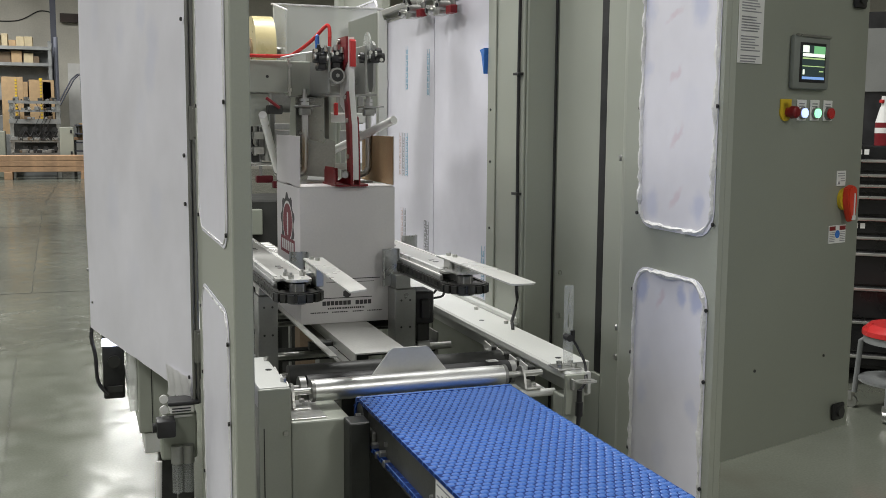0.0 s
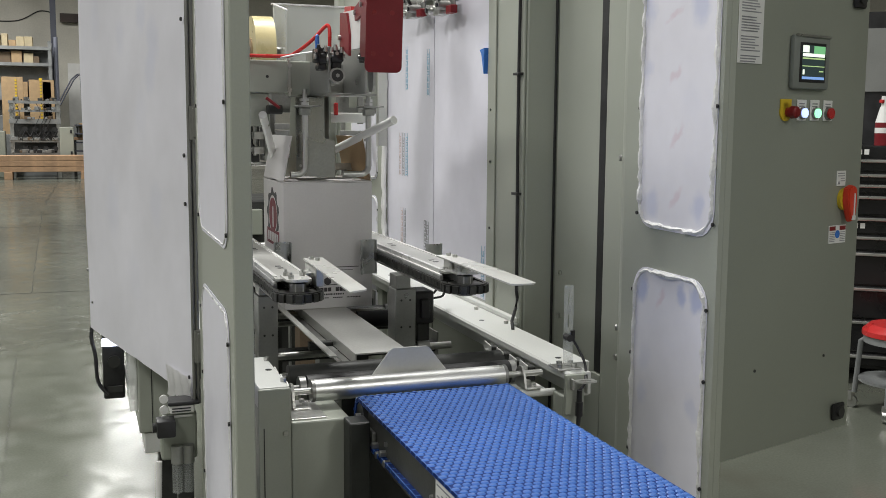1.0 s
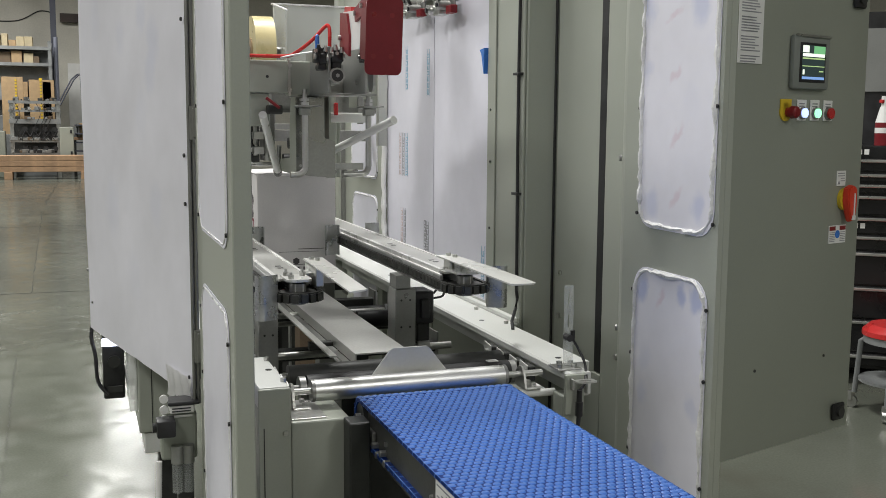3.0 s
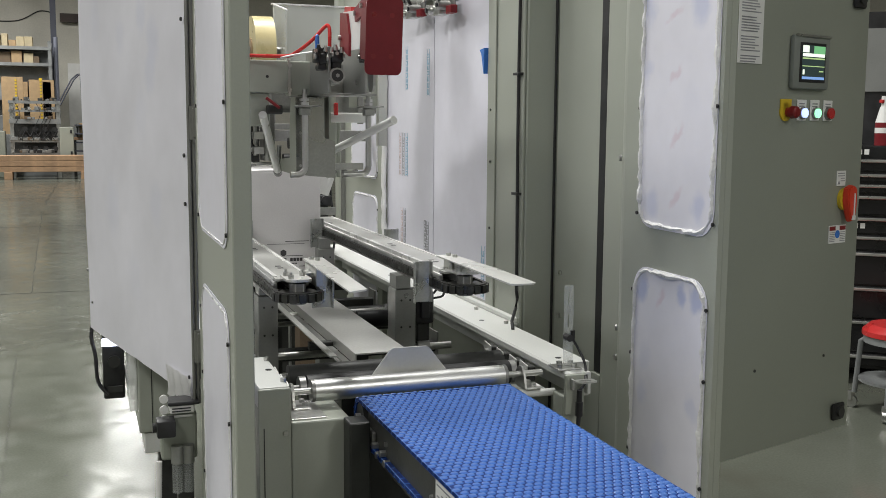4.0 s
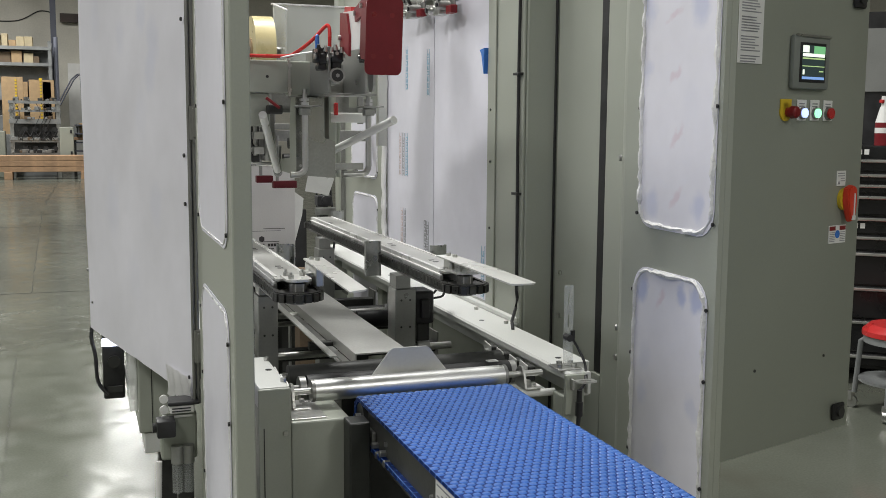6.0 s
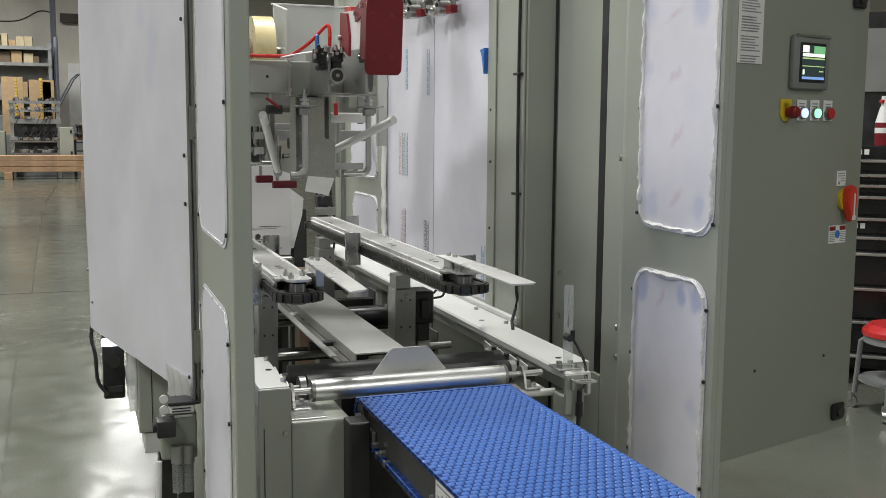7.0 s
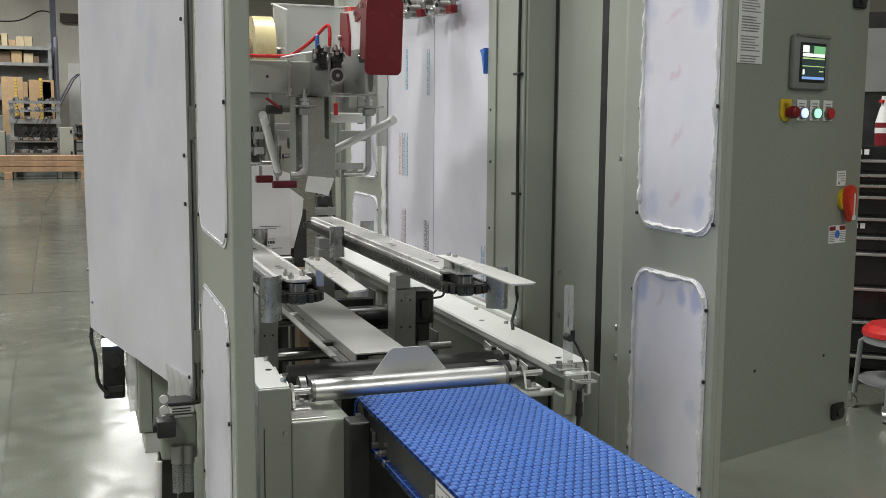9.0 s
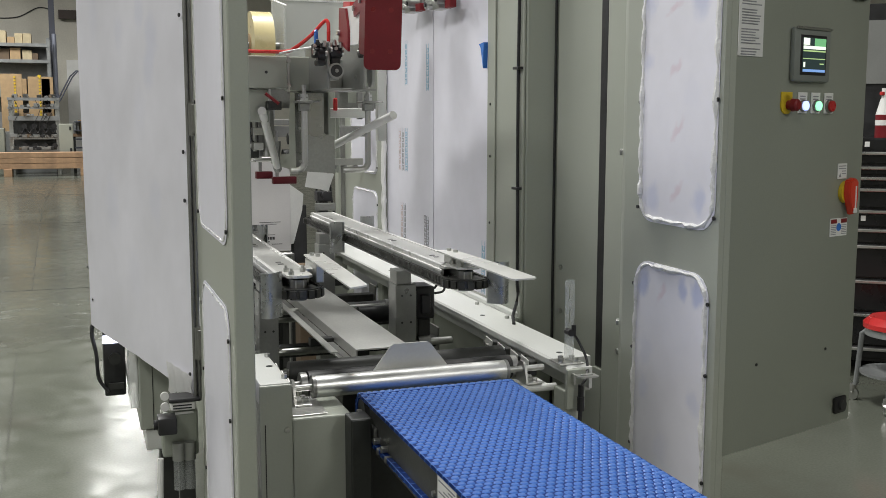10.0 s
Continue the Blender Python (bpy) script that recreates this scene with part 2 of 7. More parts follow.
# ---------------------------------------------------------------- shop hall
def hall():
    fl = solo("floor", bx(B(), -16, 16, -10, 34, -0.2, 0.0), FLOOR, (0, 0, 0), "polished grey-green concrete shop floor with stains", kind="structure")
    solo("wall_north", bx(B(), -16, 16, 34, 34.3, 0, 6.6), CONC_WALL, (0, 34, 0), "cream painted block wall at the far end of the hall", kind="structure")
    solo("wall_south", bx(B(), -16, 16, -10.3, -10, 0, 6.6), CONC_WALL, (0, -10, 0), "cream painted block wall behind the machine", kind="structure")
    solo("wall_west", bx(B(), -16.3, -16, -10, 34, 0, 6.6), CONC_WALL, (-16, 0, 0), "cream painted block side wall", kind="structure")
    solo("wall_east", bx(B(), 16, 16.3, -10, 34, 0, 6.6), CONC_WALL, (16, 0, 0), "cream painted block side wall", kind="structure")
    solo("ceiling", bx(B(), -16.3, 16.3, -10.3, 34.3, 6.6, 6.8), CEIL, (0, 0, 6.6), "white metal roof deck", kind="structure")
    # saw-cut joints and a wandering crack in the slab
    bm = B()
    for x in (-5.2, -2.6):
        bx(bm, x - 0.004, x + 0.004, -9, 33, -0.001, 0.0015)
    for y in (9.55, 15.7, 21.6, 27.5):
        bx(bm, -15, 15, y - 0.004, y + 0.004, -0.001, 0.0015)
    solo("floor_joint", bm, DARK, (0, 0, 0), "thin dark saw-cut joints in the concrete slab", kind="structure")
    rnd = random.Random(4)
    bm = B()
    for y0, y1, x0, x1, rough_ in ((4.3, 7.0, -0.345, -0.43, 0.008), (9.55, 18.4, -0.44, -0.625, 0.008), (19.6, 28.0, -0.63, -0.52, 0.03)):
        n = 90
        pts = [(x0 + (x1 - x0) * i / n + rnd.uniform(-rough_, rough_), y0 + (y1 - y0) * i / n) for i in range(n + 1)]
        for (xa, ya), (xb, yb) in zip(pts, pts[1:]):
            w = rnd.uniform(0.0003, 0.0022) * (1 + 0.08 * ya)
            vs = [bm.verts.new(p) for p in ((xa - w, ya, 0.0016), (xa + w, ya, 0.0016), (xb + w, yb, 0.0016), (xb - w, yb, 0.0016))]
            bm.faces.new(vs)
    for k in range(80):
        x, y, w = rnd.uniform(-0.7, 0.35), rnd.uniform(3.4, 9.0), rnd.uniform(0.003, 0.011)
        vs = [bm.verts.new((x + w * dx, y + w * dy, 0.0017)) for dx, dy in ((-1, -0.4), (0.6, -0.6), (1.2, 0.3), (-0.2, 0.7))]
        bm.faces.new(vs)
    solo("floor_crack", bm, CRACK, (0, 0, 0), "wandering hairline crack in the concrete slab", kind="structure")
    # fixtures given to the added lamps, all out of view
    src = None
    for lx, ly, lz, lp in LAMPS:
        if src is None:
            src = thing("unseen_bay_lamp", (lx, ly, lz), "white lamp hung under the roof out of view, added for brightness", "lamp", "high bay lamps")
            bm = B()
            bx(bm, lx - 0.7, lx + 0.7, ly - 0.7, ly + 0.7, lz, lz + 0.08, 0.02)
            part("housing", bm, WHITE, src)
            bm = B()
            cy(bm, (lx, ly, lz + 0.08), (lx, ly, 6.6), 0.012, 8)
            part("rod", bm, STEEL_D, src)
        else:
            copy_thing(src, pose(lx, ly, lz))


hall()


# ---------------------------------------------------------------- guard frame of the machine
XR, XL = 1.285, 0.265


def film_border(bm, loop, to3d, rnd, r0, r1, jit):
    pts = [to3d(u, v, -0.004) for u, v in loop]
    fine = []
    for i in range(len(pts)):
        a, b = Vector(pts[i]), Vector(pts[(i + 1) % len(pts)])
        k = max(1, int((b - a).length / 0.018))
        for j in range(k):
            p = a.lerp(b, j / k)
            fine.append(p + jit * Vector((rnd.uniform(-0.002, 0.002), rnd.uniform(-0.004, 0.004), rnd.uniform(-0.004, 0.004))))
    fine.append(fine[0])
    tube(bm, fine, [rnd.uniform(r0, r1) for _ in fine], 6)
    return bm


def printed_film(name, blots, streaks, origin):
    """White masking film with soft blue blots (y, z, size, strength) and pink streaks (y0, z0, y1, z1) of print showing through."""
    m = mat(name, (0.82, 0.812, 0.885), 0.42, 0, 0.045, 3.0, 15, 0.12, 0.12)
    nt = m.node_tree
    b = nt.nodes["Principled BSDF"]
    tc = nt.nodes.new("ShaderNodeTexCoord")
    nz = nt.nodes.new("ShaderNodeTexNoise")
    nz.inputs["Scale"].default_value, nz.inputs["Detail"].default_value = 22.0, 3
    nt.links.new(tc.outputs["Object"], nz.inputs["Vector"])
    wob = nt.nodes.new("ShaderNodeVectorMath")
    wob.operation = "MULTIPLY_ADD"
    wob.inputs[1].default_value = (0.05, 0.05, 0.05)
    nt.links.new(nz.outputs["Color"], wob.inputs[0])
    nt.links.new(tc.outputs["Object"], wob.inputs[2])
    last = b.inputs["Base Color"].links[0].from_socket
    blobs = [((y, z), (1, 0), s_, s_ * 1.25, k, (0.36, 0.43, 0.72)) for y, z, s_, k in blots]
    for y0, z0, y1, z1 in streaks:
        L = math.hypot(y1 - y0, z1 - z0)
        blobs.append((((y0 + y1) / 2, (z0 + z1) / 2), ((y1 - y0) / L, (z1 - z0) / L), L * 0.62, 0.014, 0.36, (0.66, 0.46, 0.54)))
    for (y, z), (ey, ez), r1, r2, k, col in blobs:
        sub = nt.nodes.new("ShaderNodeVectorMath")
        sub.operation = "SUBTRACT"
        sub.inputs[1].default_value = (0.025, y - origin[1] + 0.025, z - origin[2] + 0.025)
        nt.links.new(wob.outputs[0], sub.inputs[0])
        comp = nt.nodes.new("ShaderNodeCombineXYZ")
        for d, (a, c) in enumerate(((ey / r1, ez / r1), (-ez / r2, ey / r2))):
            dot = nt.nodes.new("ShaderNodeVectorMath")
            dot.operation = "DOT_PRODUCT"
            dot.inputs[1].default_value = (0, a, c)
            nt.links.new(sub.outputs[0], dot.inputs[0])
            nt.links.new(dot.outputs["Value"], comp.inputs[d])
        ln = nt.nodes.new("ShaderNodeVectorMath")
        ln.operation = "LENGTH"
        nt.links.new(comp.outputs[0], ln.inputs[0])
        mr = nt.nodes.new("ShaderNodeMapRange")
        mr.interpolation_type = "SMOOTHSTEP"
        mr.inputs["From Min"].default_value, mr.inputs["From Max"].default_value = 0.25, 1.0
        mr.inputs["To Min"].default_value, mr.inputs["To Max"].default_value = k, 0.0
        nt.links.new(ln.outputs["Value"], mr.inputs["Value"])
        mx = nt.nodes.new("ShaderNodeMix")
        mx.data_type = "RGBA"
        mx.inputs["B"].default_value = (*col, 1)
        nt.links.new(mr.outputs[0], mx.inputs["Factor"])
        nt.links.new(last, mx.inputs["A"])
        last = mx.outputs["Result"]
    nt.links.new(last, b.inputs["Base Color"])
    return m


def guard_panel(x, y0, y1, wins, label, side=-1, seed=1, films=(), jit=1.0):
    """An upright sheet-metal guard in a plane of constant x with masked windows (y0, y1, z0, z1)."""
    t = thing("guard_panel", (x, (y0 + y1) / 2, 0), label, "machine guard", "guard panels")
    rnd = random.Random(seed)

    def to3d(u, v, d):
        return Vector((x - side * d, u, v))
    loops = [rrect(a, b, c, e, 0.055) for a, b, c, e in wins]
    bm = B()
    sheet(bm, rect(y0, y1, 0.02, 2.2), loops, to3d, 0.012)
    part("panel_sheet", bm, PAINT, t)
    for wi, (a, b, c, e) in enumerate(wins):
        bm = B()
        big = rrect(a - 0.012, b + 0.012, c - 0.012, e + 0.012, 0.06, 5)
        sheet(bm, big, [], lambda u, v, d: Vector((x + side * (0.0025 + d * 0.0), u, v)) if d == 0 else Vector((x + side * 0.001, u, v)), 0.001)
        w = part("window_film", bm, films[wi] if films else FILM, t, "white translucent protective film over the window")
        bm = B()
        film_border(bm, rrect(a - 0.004, b + 0.004, c - 0.004, e + 0.004, 0.058, 6), lambda u, v, d: Vector((x + side * 0.003, u, v)), rnd, 0.0015 * jit + 0.0006, 0.0085 * jit, jit * 0.7)
        part("film_edge", bm, FILM_EDGE, w, "crumpled torn film edge", smooth=True)
        for v in (c + 0.02, c + (e - c) * 0.35, c + (e - c) * 0.7, e - 0.05):
            for u in (a - 0.012, b + 0.012):
                part("screw", bolt(B(), (x + side * 0.003, u, v), (side, 0, 0), 0.0045, 0.004), BLACK, t)
    return t


def guards():
    # near right panel with two masked windows, bent flange at both ends
    at = (XR, (1.846 + 2.25) / 2, 0)
    upper = printed_film("printed_upper_film", [(2.15, 1.777, 0.045, 0.3), (1.933, 1.765, 0.05, 0.35), (2.147, 1.628, 0.028, 0.22), (2.115, 1.318, 0.04, 0.28), (1.922, 1.326, 0.042, 0.34), (1.96, 1.55, 0.05, 0.05)],
                         [(2.0745, 1.737, 2.0065, 1.768), (2.0536, 1.595, 2.003, 1.646), (2.04, 1.451, 1.99, 1.5115), (2.0355, 1.308, 1.987, 1.363)], at)
    lower = printed_film("printed_lower_film", [(2.145, 1.11, 0.036, 0.58), (1.978, 1.115, 0.032, 0.58), (1.915, 1.115, 0.032, 0.55), (2.127, 0.943, 0.04, 0.13), (2.1345, 0.85, 0.035, 0.18), (1.914, 0.8665, 0.035, 0.22), (2.05, 0.72, 0.05, 0.1)],
                         [(2.0873, 1.065, 2.036, 1.125)], at)
    t = guard_panel(XR, 1.846, 2.25, [(1.872, 2.166, 1.27, 2.05), (1.884, 2.176, 0.45, 1.150)],
                    "grey-green painted steel guard panel with two film-covered windows", -1, 3, (upper, lower))
    bm = B()
    arc = [(XR + 0.05 - 0.05 * math.cos(radians(a)), 2.25 + 0.05 * math.sin(radians(a))) for a in range(0, 91, 15)]
    prof = arc + [(px_ + 0.006, py_ - 0.006) for px_, py_ in reversed(arc)]
    prism_z(bm, prof, 0.02, 2.2)
    part("bent_edge", bm, PAINT, t, smooth=True)
    bm = B()
    bx(bm, XR + 0.0125, XR + 0.03, 1.8465, 1.852, 0.02, 2.2, 0.002)
    part("front_flange", bm, PAINT, t)
    bm = B()
    bx(bm, XR + 0.012, XR + 0.05, 1.87, 2.24, 0.0, 0.02)
    part("foot_rail", bm, STEEL_D, t)
    for z in (0.985, 1.42):
        part("bolt", bolt(B(), (XR + 0.004, 2.275, z), (-1, 0.4, 0), 0.008, 0.006), STEEL_P, t)
    # near left panel
    t = guard_panel(XL, 1.925, 2.52, [(1.985, 2.44, 1.265, 2.05), (1.99, 2.42, 0.42, 1.12)],
                    "grey-green painted steel guard panel beside the infeed, windows under white film", -1, 7, (), 0.35)
    bm = B()
    bx(bm, XL - 0.001, XL + 0.037, 1.912, 1.925, 0.02, 2.2, 0.003)
    part("front_flange", bm, PAINT, t)
    bm = B()
    bx(bm, XL + 0.012, XL + 0.05, 1.93, 2.5, 0.0, 0.02)
    part("foot_rail", bm, STEEL_D, t)
    # far right panel at the exit
    t = guard_panel(XR, 4.44, 5.12, [(4.5, 4.95, 1.26, 2.05), (4.5, 4.93, 0.5, 1.16)],
                    "grey-green painted guard panel at the exit with film-covered windows", -1, 9, (), 0.7)
    bm = B()
    bx(bm, XR - 0.03, XR + 0.03, 5.12, 5.2, 0.0, 2.2, 0.004)
    part("corner_post", bm, PAINT, t)
    bm = B()
    bx(bm, XR - 0.02, XR + 0.02, 4.36, 4.435, 0.0, 2.2, 0.006)
    part("door_post", bm, PAINT, t)


def prism_z(bm, pts, z0, z1, mi=0):
    lo = [bm.verts.new((x, y, z0)) for x, y in pts]
    hi = [bm.verts.new((x, y, z1)) for x, y in pts]
    n = len(pts)
    fs = [bm.faces.new(lo), bm.faces.new(list(reversed(hi)))]
    for i in range(n):
        fs.append(bm.faces.new((lo[i], lo[(i + 1) % n], hi[(i + 1) % n], hi[i])))
    for f in fs:
        f.material_index = mi
    return bm


def prism_x(bm, pts, x0, x1, mi=0):
    lo = [bm.verts.new((x0, y, z)) for y, z in pts]
    hi = [bm.verts.new((x1, y, z)) for y, z in pts]
    n = len(pts)
    fs = [bm.faces.new(lo), bm.faces.new(list(reversed(hi)))]
    for i in range(n):
        fs.append(bm.faces.new((lo[i], lo[(i + 1) % n], hi[(i + 1) % n], hi[i])))
    for f in fs:
        f.material_index = mi
    return bm


def prism_y(bm, pts, y0, y1, mi=0):
    lo = [bm.verts.new((x, y0, z)) for x, z in pts]
    hi = [bm.verts.new((x, y1, z)) for x, z in pts]
    n = len(pts)
    fs = [bm.faces.new(lo), bm.faces.new(list(reversed(hi)))]
    for i in range(n):
        fs.append(bm.faces.new((lo[i], lo[(i + 1) % n], hi[(i + 1) % n], hi[i])))
    for f in fs:
        f.material_index = mi
    return bm


guards()


def right_side():
    # folded column and fixed side panels between the near guard and the sliding doors
    t = thing("frame_column", (1.33, 2.9, 0), "grey-green folded sheet-metal column of the machine frame", "machine frame")
    bm = B()
    bx(bm, XR, 1.40, 2.856, 3.13, 0.0, 2.25, 0.006)
    part("column_box", bm, PAINT, t)
    bm = B()
    bx(bm, XR - 0.006, XR - 0.0005, 3.09, 3.155, 0.0, 2.25, 0.002)
    part("door_stop", bm, PAINT, t)
    bm = B()
    bx(bm, XR - 0.010, XR - 0.0005, 2.858, 2.888, 0.0, 2.25, 0.004)
    part("corner_ridge", bm, PAINT, t)
    bm = B()
    for z in (1.0, 1.16, 1.38, 1.55, 1.95):
        bolt(bm, (XR - 0.006, 3.125, z), (-1, 0, 0), 0.004, 0.003)
    part("screw", bm, BLACK, t)
    bm = B()
    pts = [(XR - 0.0165, 2.876 + 0.004 * math.sin(z * 5.0), z) for z in np.linspace(0.99, 2.24, 40)]
    pts = [(1.199, 2.735, 0.897), (1.215, 2.78, 0.912), (1.262, 2.86, 0.935), (XR - 0.013, 2.872, 0.965)] + pts
    tube(bm, pts, 0.0052, 8)
    c = part("cable", bm, BLACK, t, "black cable tied to the column", smooth=True)
    bm = B()
    for z in (1.29, 1.655):
        bx(bm, XR - 0.028, XR - 0.0105, 2.858, 2.898, z - 0.004, z + 0.004, 0.001)
    part("cable_tie", bm, BLACK, c)
    t = thing("steel_cladding", (1.39, 2.7, 0), "plain grey-green painted steel side panel", "machine guard")
    bm = B()
    bx(bm, 1.385, 1.40, 2.555, 2.845, 0.0, 2.25, 0.003)
    part("panel_sheet", bm, PAINT, t)
    bm = B()
    bx(bm, 1.372, 1.392, 2.51, 2.552, 0.80, 2.25, 0.004)
    part("gasket", bm, RUBBER, t, "black rubber edge seal")
    bm = B()
    bx(bm, 1.3625, 1.3715, 2.4975, 2.548, 0.0, 0.80, 0.002)
    part("lower_panel", bm, PAINT, t)
    part("bolt", bolt(B(), (1.361, 2.40, 0.875), (-1, 0, 0), 0.008, 0.006), STEEL, t)
    for z in (0.915, 1.05):
        part("bolt", bolt(B(), (1.385, 2.80, z), (-1, 0, 0), 0.008, 0.006), STEEL, t)
    bm = B()
    bx(bm, 1.3775, 1.3815, 2.845, 2.8555, 0.0, 2.25)
    part("gasket", bm, RUBBER, t, "black rubber edge seal")
    bm = B()
    bx(bm, 1.362, 1.40, 2.30, 2.497, 0.0, 2.25, 0.006)
    part("jamb", bm, PAINT, t)
    # masked sliding doors
    for y0, y1, seed in ((3.165, 3.715, 1), (3.725, 4.35, 2)):
        t = thing("sliding_guard_door", (XR, (y0 + y1) / 2, 0.0), "clear guard door covered in white printed masking film", "machine door", "guard doors")
        bm = B()
        rnd = random.Random(seed)
        bx(bm, XR + 0.002, XR + 0.012, y0, y1, 0.89, 1.955)
        part("pane", bm, FILM, t, "pane under white masking film")
        bm = B()
        for z in (0.9, 1.945):
            bx(bm, XR - 0.002, XR + 0.02, y0 + 0.004, y1 - 0.004, z - 0.006, z + 0.006, 0.002)
        part("edge_rail", bm, STEEL, t)
        bm = B()
        bx(bm, XR + 0.0, XR + 0.03, y0, y1, 0.0, 0.884, 0.002)
        part("lower_panel", bm, PAINT, t)
        # blocks of printed lettering on the film, unreadable
        for ci, (yy, zz, n) in enumerate((((4.065, 1.73, 1), (4.11, 1.375, 1), (4.155, 1.375, 1), (4.065, 1.375, 1), (4.09, 1.06, 1), (4.13, 1.06, 1), (3.79, 1.70, 1), (3.79, 1.03, 2)) if seed == 2 else ((3.2, 1.0, 1),))):
            bm = B()
            for k in range(n):
                yb = yy + k * 0.03
                for dy in (-0.0135, 0.0125):
                    bx(bm, XR + 0.0008, XR + 0.0025, yb + dy, yb + dy + 0.001, zz - 0.09, zz + 0.09)
                z = zz - 0.085
                while z < zz + 0.075:
                    h = rnd.uniform(0.014, 0.022)
                    for dy, w, h0, h1 in ((-0.009, 0.004, 0, 1), (0.005, 0.004, 0, 1), (-0.005, 0.01, 0.0, 0.25)) if rnd.random() < 0.6 else ((-0.009, 0.018, 0, 0.22), (-0.009, 0.018, 0.75, 1), (-0.009, 0.005, 0.22, 0.75)):
                        bx(bm, XR + 0.0008, XR + 0.0025, yb + dy, yb + dy + w, z + h * h0, z + h * h1)
                    z += h + 0.005
            part("film_print", bm, (INK_TEAL2, INK_GREY2, INK_PINK2)[ci % 3], t, "faded print on the film")
    t = thing("film_fold", (1.272, 4.33, 0.9), "loose bright fold of masking film at the door edge", "film")
    rnd = random.Random(8)
    bm = B()
    tube(bm, [(1.268 + rnd.uniform(-0.003, 0.003), 4.335 + rnd.uniform(-0.006, 0.006), z) for z in np.linspace(0.90, 1.95, 36)], [rnd.uniform(0.009, 0.015) for _ in range(36)], 8)
    part("fold", bm, FILM_WHITE, t, smooth=True)
    t = thing("door_track", (XR, 4.0, 1.95), "steel overhead track of the sliding guard doors", "door track")
    bm = B()
    bx(bm, XR - 0.03, XR + 0.03, 3.155, 5.1, 1.966, 1.992, 0.004)
    part("track", bm, STEEL, t)
    bm = B()
    bx(bm, XR - 0.02, XR + 0.02, 5.1, 5.16, 1.0, 2.0, 0.003)
    part("bracket", bm, STEEL_D, t)
    part("bracket", bx(B(), XR - 0.02, XR + 0.02, 3.14, 3.16, 1.95, 2.1, 0.003), STEEL_D, t)
    for y, z in ((3.80, 1.925), (3.47, 1.905)):
        s = thing("door_switch", (XR - 0.04, y, z), "chrome and red guard interlock switch on the door track", "safety switch", "door switches")
        part("body", bx(B(), XR - 0.07, XR - 0.03, y - 0.005, y + 0.06, z - 0.018, z + 0.035, 0.004), STEEL, s)
        part("back_plate", bx(B(), XR - 0.03, XR - 0.022, y - 0.05, y + 0.08, z - 0.012, z + 0.04, 0.002), STEEL_D, s)
        for dy, dz, r in ((0.085, 0.005, 0.018), (0.02, 0.045, 0.013), (-0.028, 0.012, 0.016)):
            part("roller", cy(B(), (XR - 0.085, y + dy, z + dz), (XR - 0.04, y + dy, z + dz), r, 16), STEEL if dy > 0 else STEEL_D, s, smooth=True)
            part("roller_bolt", bolt(B(), (XR - 0.085, y + dy, z + dz), (-1, 0, 0), r * 0.5, 0.006), BLACK, s)
        part("actuator", bx(B(), XR - 0.06, XR - 0.035, y - 0.10, y - 0.045, z - 0.02, z + 0.008, 0.003), RED, s, "red switch actuator")
        bm = B()
        tube(bm, smooth_path([(XR - 0.07, y - 0.02, z + 0.02), (XR - 0.09, y - 0.035, z + 0.05), (XR - 0.08, y, z + 0.085), (XR - 0.05, y + 0.06, z + 0.09)], 5), 0.006, 8)
        part("cable", bm, BLACK, s, smooth=True)


INK_TEAL2 = mat("faded_teal_print", (0.36, 0.54, 0.68), 0.5, 0, 0.2, 60, 120, 0.05)
INK_GREY2 = mat("faded_grey_print", (0.42, 0.42, 0.45), 0.5, 0, 0.2, 60, 120, 0.05)
INK_PINK2 = mat("faded_pink_print", (0.70, 0.60, 0.60), 0.5, 0, 0.2, 60, 120, 0.05)
right_side()


DOOR_BLOTS = [(2.83, 1.71, 0.07, 0.14), (2.86, 1.63, 0.06, 0.12), (3.15, 1.75, 0.06, 0.08), (3.28, 1.24, 0.10, 0.08), (2.84, 1.28, 0.07, 0.08),
              (2.93, 1.79, 0.06, 0.12), (2.95, 1.52, 0.08, 0.05), (3.42, 1.82, 0.08, 0.06), (3.06, 1.05, 0.09, 0.05)]


